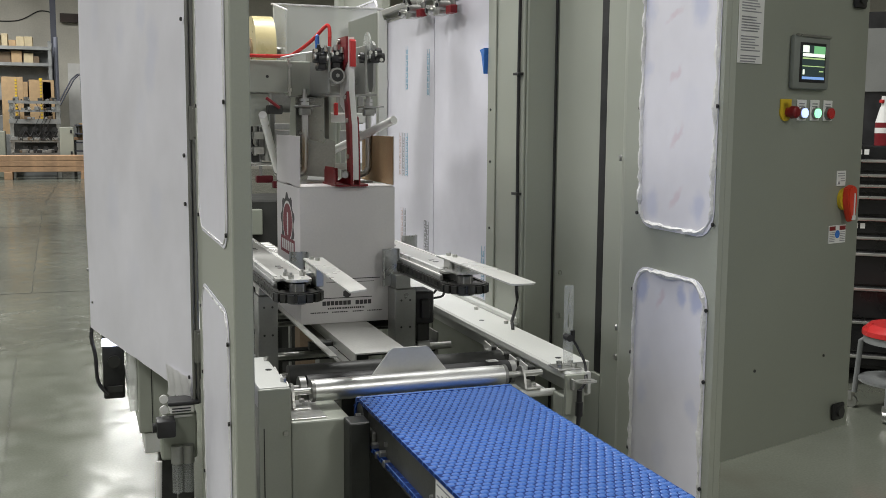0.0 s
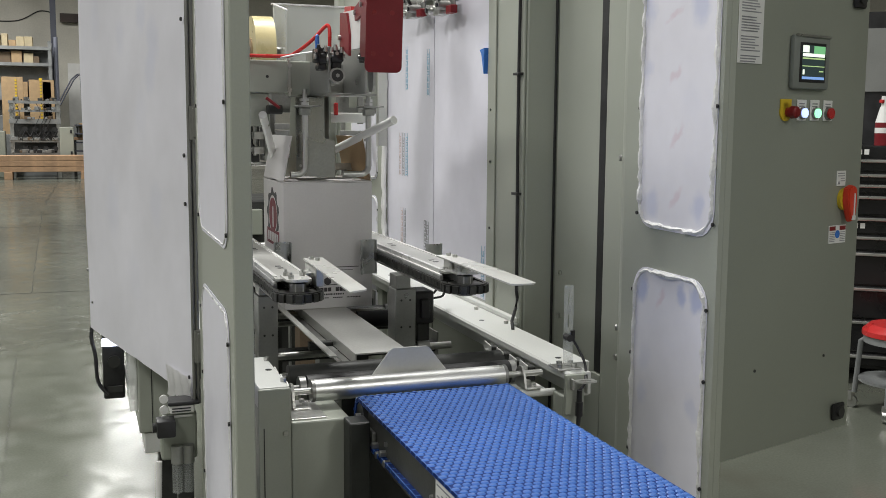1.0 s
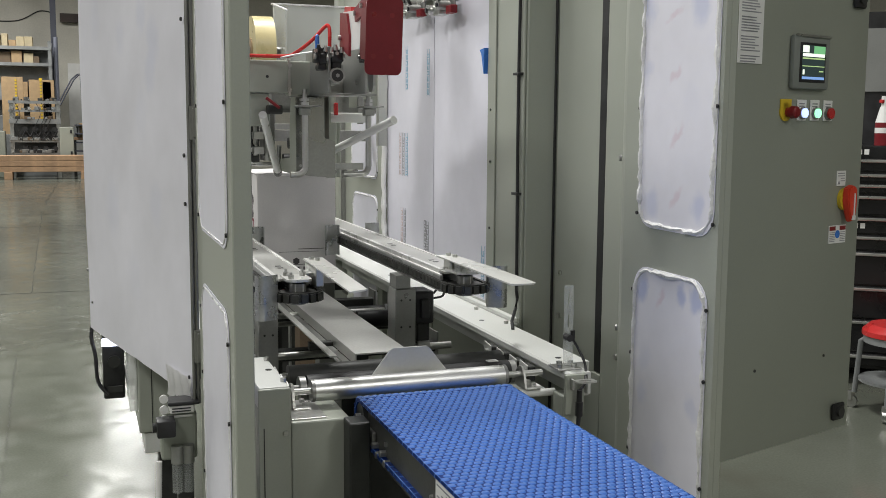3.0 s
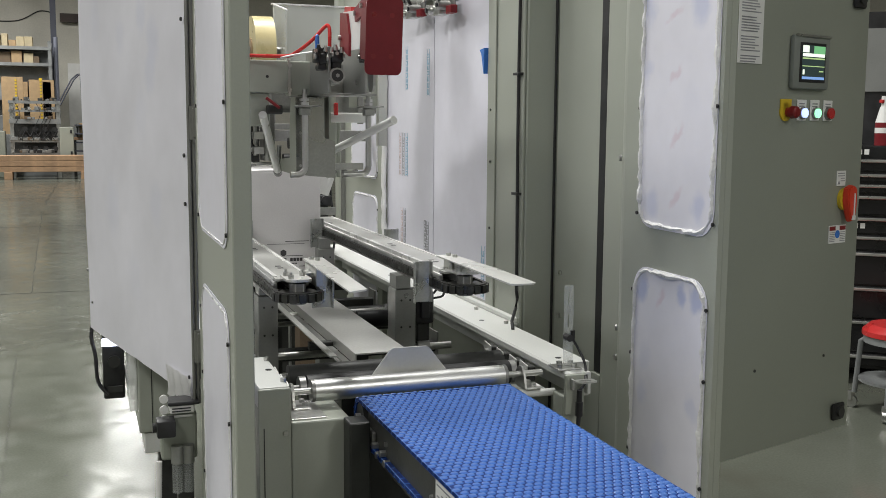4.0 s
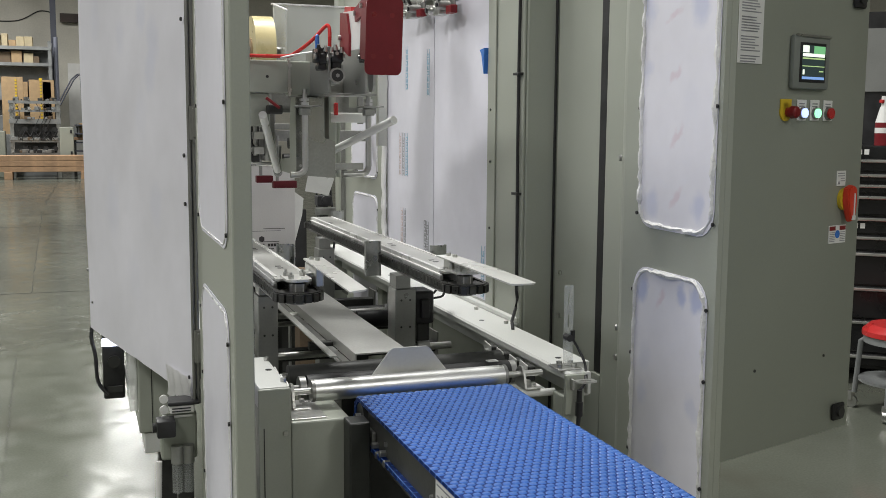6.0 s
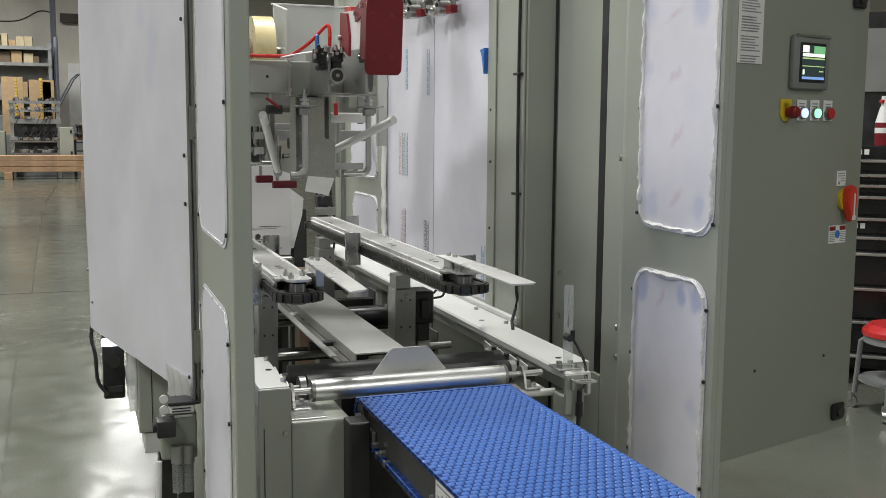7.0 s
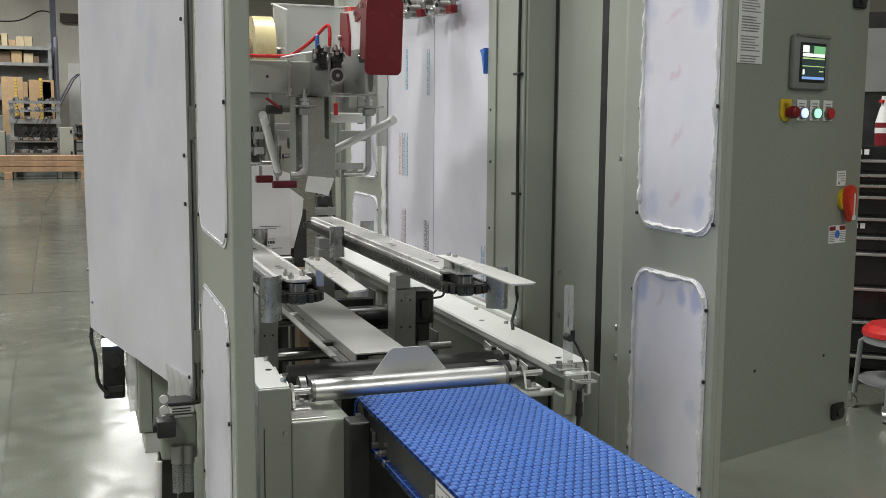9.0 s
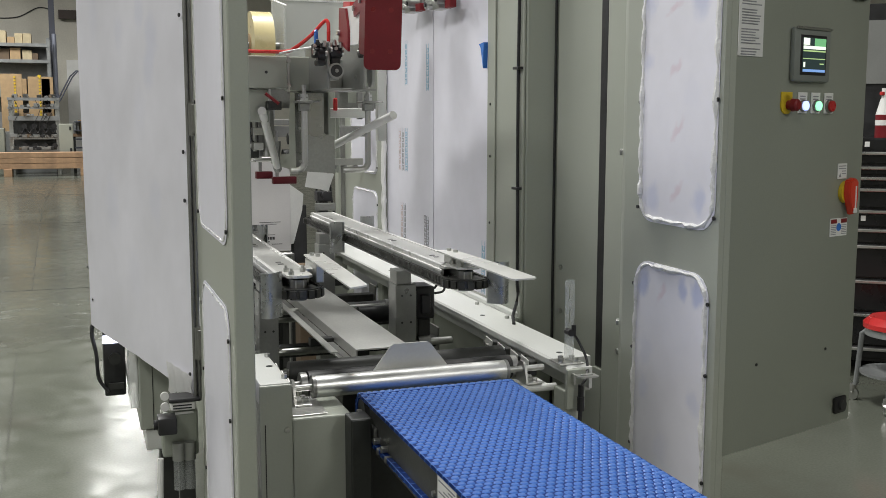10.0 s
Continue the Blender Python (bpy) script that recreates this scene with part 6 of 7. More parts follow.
def conveyor():
    t = thing("infeed_conveyor", (0.775, 0.9, 0.0), "infeed conveyor with a blue modular plastic belt", "conveyor")
    bm = B()
    zt = BELT_ZC + BELT_R - 0.012
    for x0, x1 in ((BELT_X0 + 0.012, BELT_X0 + 0.022), (BELT_X1 - 0.022, BELT_X1 - 0.012)):
        prism_x(bm, [(BELT_Y0 + 0.05, zt - 0.1), (2.12, zt - 0.1), (2.17, zt - 0.06), (2.17, zt), (BELT_Y0 + 0.05, zt)], x0, x1)
    part("side_frame", bm, FRAME_C, t)
    bm = B()
    for x in (BELT_X0 + 0.03, BELT_X1 - 0.05):
        for y in (-0.3, 1.2):
            bx(bm, x, x + 0.02, y, y + 0.05, 0.0, zt - 0.02, 0.003)
    for y in (-0.28, 1.22):
        bx(bm, BELT_X0 + 0.0505, BELT_X1 - 0.05, y, y + 0.02, 0.3, 0.34, 0.003)
    part("stand", bm, DARK, t)
    bm = B()
    for y in (0.4, 0.9, 1.35, 1.8):
        bx(bm, BELT_X0 + 0.0225, BELT_X1 - 0.0225, y, y + 0.03, zt - 0.085, zt - 0.06)
    part("cross_member", bm, DARK, t)
    bm = B()
    for y, z in ((1.72, zt - 0.05), (2.02, zt - 0.04), (1.5, zt - 0.055)):
        bolt(bm, (BELT_X0 + 0.012, y, z), (-1, 0, 0), 0.006, 0.005)
    part("bolt", bm, STEEL, t)
    for y in (BELT_Y0, BELT_Y1):
        part("drum", cy(B(), (BELT_X0 + 0.003, y, BELT_ZC), (BELT_X1 - 0.003, y, BELT_ZC), BELT_R - 0.0095, 24), DARK, t, smooth=True)
    bm = B()
    cy(bm, (BELT_X0 - 0.008, BELT_Y1, BELT_ZC), (BELT_X1 + 0.008, BELT_Y1, BELT_ZC), 0.012, 14)
    bx(bm, BELT_X0 + 0.002, BELT_X0 + 0.011, 2.1, 2.23, BELT_ZC - 0.05, BELT_ZC - 0.005, 0.002)
    part("shaft", bm, STEEL_D, t)
    bm = B()
    for k in range(5):
        bolt(bm, (BELT_X0 + 0.012, 2.0 + 0.03 * k, zt - 0.075 + 0.012 * (k % 2)), (-1, 0, 0), 0.008, 0.014)
    part("adjuster", bm, STEEL, t)
    bm = B()
    bx(bm, BELT_X0 + 0.0105, BELT_X0 + 0.0118, 1.60, 1.70, zt - 0.062, zt - 0.006)
    lab = part("label_plate", bm, PAPER, t, "white printed label")
    bm = B()
    for k in range(7):
        bx(bm, BELT_X0 + 0.0098, BELT_X0 + 0.0104, 1.606, 1.692 - 0.025 * (k % 3), zt - 0.058 + k * 0.007, zt - 0.0555 + k * 0.007)
    part("label_text", bm, INK_GREY, lab)
    # one belt module: a hinge bar with two offset rows of rounded lands, in the belt's own frame
    W = BELT_X1 - BELT_X0
    bm = B()
    # the bar takes the shaded blue, so gaps between the low lands look deep
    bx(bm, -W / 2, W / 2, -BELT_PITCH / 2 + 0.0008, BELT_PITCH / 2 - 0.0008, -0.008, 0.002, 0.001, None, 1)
    n = 22
    st = W / n
    hx, hy = st * 0.465, BELT_PITCH * 0.22
    outline = ((-1, -0.35), (-0.55, -1), (0.55, -1), (1, -0.35), (1, 0.35), (0.55, 1), (-0.55, 1), (-1, 0.35))
    for row in range(2):
        yy = -BELT_PITCH / 4 + row * BELT_PITCH / 2
        for k in range(n):
            xx = -W / 2 + st * (k + (0.38 if row else 0.88))
            xx = min(xx, W / 2 - hx - 0.0005)
            lo = [bm.verts.new((xx + sx * hx, yy + sy * hy, 0.0015)) for sx, sy in outline]
            hi = [bm.verts.new((xx + sx * hx * 0.66, yy + sy * hy * 0.6, 0.0040)) for sx, sy in outline]
            bm.faces.new(hi)
            for i in range(8):
                bm.faces.new((lo[i], lo[(i + 1) % 8], hi[(i + 1) % 8], hi[i]))
    bmesh.ops.recalc_face_normals(bm, faces=bm.faces[:])
    me = bpy.data.meshes.new("belt_module")
    bm.to_mesh(me)
    bm.free()
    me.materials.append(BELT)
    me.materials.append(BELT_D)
    total = belt_len()
    count = int(total / BELT_PITCH)
    mods = []
    for i in range(count):
        ob = new("belt_module", me)
        ob.parent = t
        mods.append((ob, i * total / count))
    return t, mods


def belt_len():
    return 2 * (BELT_Y1 - BELT_Y0) + 2 * math.pi * BELT_R


def belt_pose(s):
    """A module on the belt's loop, in the conveyor's space; s = 0 at the start of the top run."""
    L, half = BELT_Y1 - BELT_Y0, math.pi * BELT_R
    s = s % (2 * L + 2 * half)
    if s < L:
        y, z, a = BELT_Y0 + s, BELT_R, 0.0
    elif s < L + half:
        p = (s - L) / BELT_R
        y, z, a = BELT_Y1 + BELT_R * math.sin(p), BELT_R * math.cos(p), -math.degrees(p)
    elif s < 2 * L + half:
        y, z, a = BELT_Y1 - (s - L - half), -BELT_R, -180.0
    else:
        p = (s - 2 * L - half) / BELT_R
        y, z, a = BELT_Y0 - BELT_R * math.sin(p), -BELT_R * math.cos(p), -180.0 - math.degrees(p)
    return pose(0.0, y - 0.9, z + BELT_ZC, a, 0, 0)


FRAME_C = mat("conveyor_side_frame", (0.09, 0.092, 0.082), 0.4, 0.4, 0.12, 6, 140, 0.08)
CONVEYOR, MODULES = conveyor()


# ---------------------------------------------------------------- things under the open door
def service_side():
    t = thing("junction_box", (0.23, 3.5, 0.0), "grey steel junction box below the open guard door", "junction box")
    bm = B()
    bx(bm, 0.156, 0.30, 3.4, 3.65, 0.482, 1.0, 0.004)
    part("body", bm, PAINT, t)
    bm = B()
    bx(bm, 0.197, 0.1995, 3.3985, 3.4, 0.49, 1.0)
    part("seam", bm, BLACK, t)
    bm = B()
    bx(bm, 0.172, 0.315, 3.405, 3.6, 0.41, 0.478, 0.004)
    part("cable_tray", bm, PAINT_L, t)
    bm = B()
    bx(bm, 0.22, 0.30, 3.45, 3.55, 0.0, 0.409, 0.004)
    part("pedestal", bm, DARK, t)
    bm = B()
    bx(bm, 0.128, 0.154, 3.43, 3.6, 0.55, 0.98, 0.002)
    part("side_cover", bm, SMOKED, t, "hazy clear side cover")
    t = thing("power_supply", (0.09, 3.85, 0.5), "black power unit with a lit white lamp, beside the junction box", "power unit")
    bm = B()
    bx(bm, 0.054, 0.129, 3.8, 3.93, 0.50, 0.745, 0.008)
    part("body", bm, BLACK, t, smooth=True)
    bm = B()
    bx(bm, 0.052, 0.122, 3.792, 3.80, 0.697, 0.726, 0.002)
    part("lamp_lens", bm, LED, t, "lit white lamp lens")
    bm = B()
    tube(bm, smooth_path([(0.07, 3.79, 0.52), (0.036, 3.8, 0.57), (0.03, 3.81, 0.66), (0.018, 3.82, 0.73), (0.03, 3.83, 0.78), (0.06, 3.85, 0.76)], 5), 0.007, 8)
    part("cable", bm, BLACK, t, smooth=True)
    bm = B()
    bx(bm, 0.068, 0.122, 3.791, 3.8, 0.525, 0.55, 0.002)
    part("face_plate", bm, DARK, t)
    bm = B()
    cy(bm, (0.093, 3.8, 0.64), (0.093, 3.788, 0.64), 0.022, 16)
    part("dial", bm, DARK, t, smooth=True)
    bm = B()
    bx(bm, 0.1295, 0.20, 3.652, 3.86, 0.58, 0.61, 0.002)
    part("mount_arm", bm, STEEL_D, t)
    t = thing("air_regulator", (0.22, 2.56, 0.0), "air preparation unit with regulator, gauge and clear bowls", "air regulator")
    bm = B()
    bx(bm, 0.168, 0.256, 2.55, 2.60, 0.66, 0.781, 0.006)
    part("manifold", bm, PAINT_D, t)
    bm = B()
    bx(bm, 0.19, 0.25, 2.535, 2.60, 0.782, 0.8025, 0.004)
    part("cap", bm, WHITE, t)
    for z in (0.787, 0.794):
        part("cap_line", bx(B(), 0.195, 0.24, 2.5335, 2.5348, z, z + 0.003), BLACK, t)
    for z in (0.832, 0.805, 0.78):
        part("knob", cy(B(), (0.176, 2.548, z - 0.012), (0.176, 2.54, z - 0.012), 0.0105, 16), WHITE, t, smooth=True)
    bm = B()
    bx(bm, 0.155, 0.20, 2.49, 2.545, 0.735, 0.778, 0.005)
    cy(bm, (0.146, 2.515, 0.757), (0.156, 2.515, 0.757), 0.012, 14)
    part("valve", bm, BLACK, t, smooth=True)
    bm = B()
    bx(bm, 0.185, 0.262, 2.53, 2.60, 0.803, 0.812, 0.003)
    part("cover_strip", bm, BLACK, t)
    for x in (0.205, 0.232):
        part("bowl", cy(B(), (x, 2.54, 0.58), (x, 2.54, 0.655), 0.013, 16), BOWL, t, smooth=True)
    for x in (0.205, 0.232):
        part("collar", cy(B(), (x, 2.54, 0.655), (x, 2.54, 0.70), 0.015, 16), STEEL_P, t, smooth=True)
    for z in (0.77, 0.785):
        part("vent_slot", bx(B(), 0.20, 0.245, 2.545, 2.549, z, z + 0.006), STEEL, t)
    bm = B()
    cy(bm, (0.162, 2.55, 0.66), (0.142, 2.55, 0.0), 0.007, 10)
    part("drain_pipe", bm, WHITE, t, smooth=True)
    bm = B()
    bx(bm, 0.21, 0.25, 2.60, 2.64, 0.0, 0.8, 0.003)
    part("stand", bm, DARK, t)
    # odds and ends seen through the exit
    t = thing("hanging_papers", (0.97, 4.67, 1.3), "white paper sheets hanging on a clip at the exit", "papers")
    for k in range(3):
        bm = B()
        M = Matrix.Translation((1.0 + 0.005 * k, 4.50 + 0.006 * k, 1.20)) @ pose(0, 0, 0, 8, 10 + 4 * k, 0)
        bx(bm, -0.052, 0.052, 0, 0.001, -0.01, 0.075, 0, M)
        part("paper_sheet", bm, PAPER, t)
    bm = B()
    tube(bm, smooth_path([(1.06, 4.615, 1.44), (1.06, 4.53, 1.40), (1.03, 4.50, 1.30), (1.015, 4.497, 1.262), (1.0, 4.496, 1.255), (0.99, 4.498, 1.275)], 5), 0.003, 8)
    part("clip", bm, BLACK, t)
    t = thing("exit_sensor", (1.0, 4.6, 1.1), "black photo sensor on the rail end", "sensor")
    bm = B()
    bx(bm, 1.02, 1.09, 4.57, 4.64, 1.125, 1.172, 0.006)
    cy(bm, (1.055, 4.57, 1.155), (1.055, 4.555, 1.155), 0.018, 16)
    part("housing", bm, BLACK, t)
    bm = B()
    bx(bm, 1.03, 1.07, 4.57, 4.63, 0.5, 1.1248, 0.003)
    part("post", bm, DARK, t)
    bm = B()
    bx(bm, 1.005, 1.1, 4.545, 4.568, 1.085, 1.12, 0.004)
    part("cover", bm, PLATE_H, t)
    bm = B()
    bx(bm, 1.03, 1.07, 4.57, 4.63, 0.0, 0.4995, 0.003)
    part("base", bm, DARK, t)
    t = thing("exit_rollers", (0.78, 5.0, 0.0), "small steel rollers carrying cartons at the exit", "roller track")
    for k in range(9):
        y = 4.74 + 0.075 * k
        part("roller", cy(B(), (0.62, y, 0.862), (0.93, y, 0.862), 0.016, 14), STEEL, t, smooth=True)
    bm = B()
    for x in (0.612, 0.93):
        bx(bm, x, x + 0.008, 4.71, 5.4, 0.82, 0.872, 0.001)
        bx(bm, x, x + 0.008, 4.8, 4.84, 0.0, 0.8195, 0.001)
        bx(bm, x, x + 0.008, 5.3, 5.34, 0.0, 0.8195, 0.001)
    part("side_rail", bm, STEEL_D, t)
    # leaning sheet behind the carton at the exit
    t = thing("side_guide_sheet", (0.97, 4.96, 0.0), "white leaning side guide sheet at the exit", "guide plate")
    bm = B()
    prism_y(bm, [(0.95, 0.885), (0.982, 0.89), (1.027, 1.055), (1.034, 1.135), (0.972, 1.18), (0.95, 1.18)], 4.95, 4.954)
    part("sheet", bm, WHITE, t)
    bm = B()
    bx(bm, 0.965, 0.985, 4.9545, 4.97, 0.0, 1.1, 0.002)
    part("stand", bm, DARK, t)
    t = thing("floor_carton", (1.15, 5.5, 0.0), "dull brown cardboard carton standing beyond the exit", "carton")
    part("body", bx(B(), 1.10, 1.25, 5.4, 5.6, 0.0, 0.70, 0.004), CARD_D, t)
    t = thing("exit_cables", (1.05, 4.75, 0.0), "black cables hanging down at the exit post", "cable")
    for k in range(4):
        bm = B()
        x = 1.045 + 0.022 * k
        tube(bm, smooth_path([(x, 4.645, 1.42), (x - 0.01, 4.66, 1.2), (x + 0.012 * (k % 2), 4.66, 1.0), (x - 0.006, 4.66, 0.8), (x + 0.01, 4.66, 0.4), (x, 4.66, 0.0)], 5), 0.0055, 6)
        part("cable", bm, BLACK, t, smooth=True)
    # dark machinery beyond the exit
    t = thing("outfeed_machine", (0.95, 6.2, 0.0), "dark outfeed machine body beyond the exit", "machine")
    bm = B()
    bx(bm, 0.6, 1.25, 6.0, 6.6, 0.0, 1.05, 0.01)
    part("body", bm, DARK, t)
    bm = B()
    bx(bm, 1.10, 1.25, 5.9, 5.998, 0.3, 1.0, 0.006)
    part("motor_cover", bm, BLACK, t)
    bm = B()
    bx(bm, 0.62, 1.0, 5.95, 5.999, 0.85, 1.0, 0.006)
    part("panel", bm, PAINT_D, t)


CHEST = mat("black_chest_enamel", (0.008, 0.008, 0.009), 0.3, 0, 0.2, 6, 120, 0.03)
# a white board standing in shadow: the shade is put into this grey
RACK_L = mat("shaded_white_enamel", (0.22, 0.225, 0.215), 0.5, 0, 0.06, 4, 80, 0.03)
LED = glow("white_led", (0.75, 0.8, 1.0), 4.0)
service_side()


# ---------------------------------------------------------------- right background
def tool_corner():
    t = thing("tool_chest", (4.75, 4.6, 0.0), "black steel tool chest with many drawers and bright handles", "tool chest")
    x0, y0 = 4.08, 4.82
    M = Matrix.Translation((x0, y0, 0)) @ pose(0, 0, 0, 0, 0, -38)
    bm = B()
    bx(bm, 0, 1.1, 0, 0.5, 0.10, 1.40, 0.01, M)
    part("body", bm, CHEST, t)
    zs = [0.12, 0.20, 0.40, 0.595, 0.798, 0.892, 1.0, 1.125, 1.19, 1.25]
    for z0, z1 in zip(zs, zs[1:] + [1.333]):
        bm = B()
        bx(bm, 0.03, 1.07, -0.02, 0, z0 + 0.006, z1 - 0.006, 0.004, M)
        d = part("drawer", bm, CHEST, t)
        bm = B()
        bx(bm, 0.04, 1.06, -0.045, -0.02, z1 - 0.03, z1 - 0.012, 0.004, M)
        part("drawer_handle", bm, STEEL, d, "bright metal pull rail")
    for z in (1.348, 0.925):
        bm = B()
        for k, w in enumerate((0.03, 0.026, 0.026, 0.024, 0.026)):
            bx(bm, 0.05 + 0.036 * k, 0.05 + 0.036 * k + w, -0.024, -0.02, z, z + 0.03, 0.001, M)
        part("name_mark", bm, WHITE, t, "white mark blocks")
    bm = B()
    for u, v in ((0.05, 0.05), (1.0, 0.05), (0.05, 0.4), (1.0, 0.4)):
        a = M @ Vector((u, v, 0.05))
        cy(bm, a + Vector((-0.02, 0, 0)), a + Vector((0.02, 0, 0)), 0.05, 18)
        bx(bm, a.x - 0.03, a.x + 0.03, a.y - 0.03, a.y + 0.03, 0.06, 0.1)
    part("castor", bm, RUBBER, t)
    # things on the chest
    c = M @ Vector((0.292, 0.05, 1.4))
    t = thing("spray_bottle", (c.x, c.y, 1.4), "white and red spray bottle standing on the tool chest", "bottle")
    bm = B()
    cy(bm, (c.x, c.y, 1.4), (c.x, c.y, 1.53), 0.045, 20)
    part("lower_body", bm, RED, t, smooth=True)
    part("label", cy(B(), (c.x, c.y, 1.47), (c.x, c.y, 1.50), 0.0455, 20), PAPER, t, "white label band", smooth=True)
    bm = B()
    cy(bm, (c.x, c.y, 1.53), (c.x, c.y, 1.62), 0.045, 20, 0.022)
    cy(bm, (c.x, c.y, 1.62), (c.x, c.y, 1.68), 0.018, 14)
    part("upper_body", bm, WHITE, t, smooth=True)
    bm = B()
    bx(bm, c.x - 0.03, c.x + 0.03, c.y - 0.012, c.y + 0.012, 1.64, 1.66, 0.004)
    part("cap_band", bm, RED_P, t)
    bm = B()
    bx(bm, 0.42, 0.56, 0.1, 0.3, 1.4005, 1.62, 0.008, M)
    solo("display_case", bm, BLACK, tuple(M @ Vector((0.49, 0.2, 1.4))), "black case standing on the tool chest", "case")
    bm = B()
    bx(bm, 0.0, 1.1, 0.5, 0.56, 0.0, 2.2, 0.004, M)
    t = solo("pegboard", bm, BLACK, tuple(M @ Vector((0.5, 0.5, 0))), "dark back board behind the tool chest", "board")
    bm = B()
    bx(bm, -0.2, 0.9, -0.004, 0, 1.72, 2.1, 0, Matrix.Translation(M @ Vector((0.0, 0.49, 0))) @ pose(0, 0, 0, 0, 0, -38))
    t = solo("white_board", bm, RACK_L, tuple(M @ Vector((0.3, 0.49, 1.9))), "white board above the tool chest", "board")
    bm = B()
    pts = [M @ Vector((0.12 + 0.09 * math.cos(a), 0.475, 1.86 + 0.11 * math.sin(a))) for a in np.linspace(0.6, 5.2, 18)]
    tube(bm, pts, 0.004, 6)
    part("marker_line", bm, INK_GREY, t)
    # castor stool
    S = Vector((4.02, 4.13, 0))
    t = thing("castor_stool", tuple(S), "round red padded stool on grey legs and castors", "stool")
    bm = B()
    cy(bm, S + Vector((0, 0, 0.42)), S + Vector((0, 0, 0.445)), 0.185, 36)
    cy(bm, S + Vector((0, 0, 0.445)), S + Vector((0, 0, 0.478)), 0.185, 36, 0.15)
    part("seat", bm, RED_P, t, "red padded seat", smooth=True)
    bm = B()
    cy(bm, S + Vector((0, 0, 0.38)), S + Vector((0, 0, 0.4195)), 0.175, 36)
    part("seat_ring", bm, RACK_GREY, t, smooth=True)
    bm = B()
    cy(bm, S + Vector((0, 0, 0.17)), S + Vector((0, 0, 0.185)), 0.19, 32)
    part("tool_tray", bm, RACK_GREY, t)
    for k in range(4):
        a = radians(35 + 90 * k)
        d = Vector((math.cos(a), math.sin(a), 0))
        bm = B()
        tube(bm, [S + d * 0.15 + Vector((0, 0, 0.40)), S + d * 0.19 + Vector((0, 0, 0.37)), S + d * 0.21 + Vector((0, 0, 0.085))], 0.014, 10)
        part("leg", bm, RACK_GREY, t, smooth=True)
        bm = B()
        c = S + d * 0.225 + Vector((0, 0, 0.033))
        s = Vector((-d.y, d.x, 0))
        cy(bm, c - s * 0.012, c + s * 0.012, 0.033, 18)
        bx(bm, c.x - 0.016, c.x + 0.016, c.y - 0.016, c.y + 0.016, 0.04, 0.088, 0.003)
        part("castor", bm, STEEL, t, smooth=True)


tool_corner()


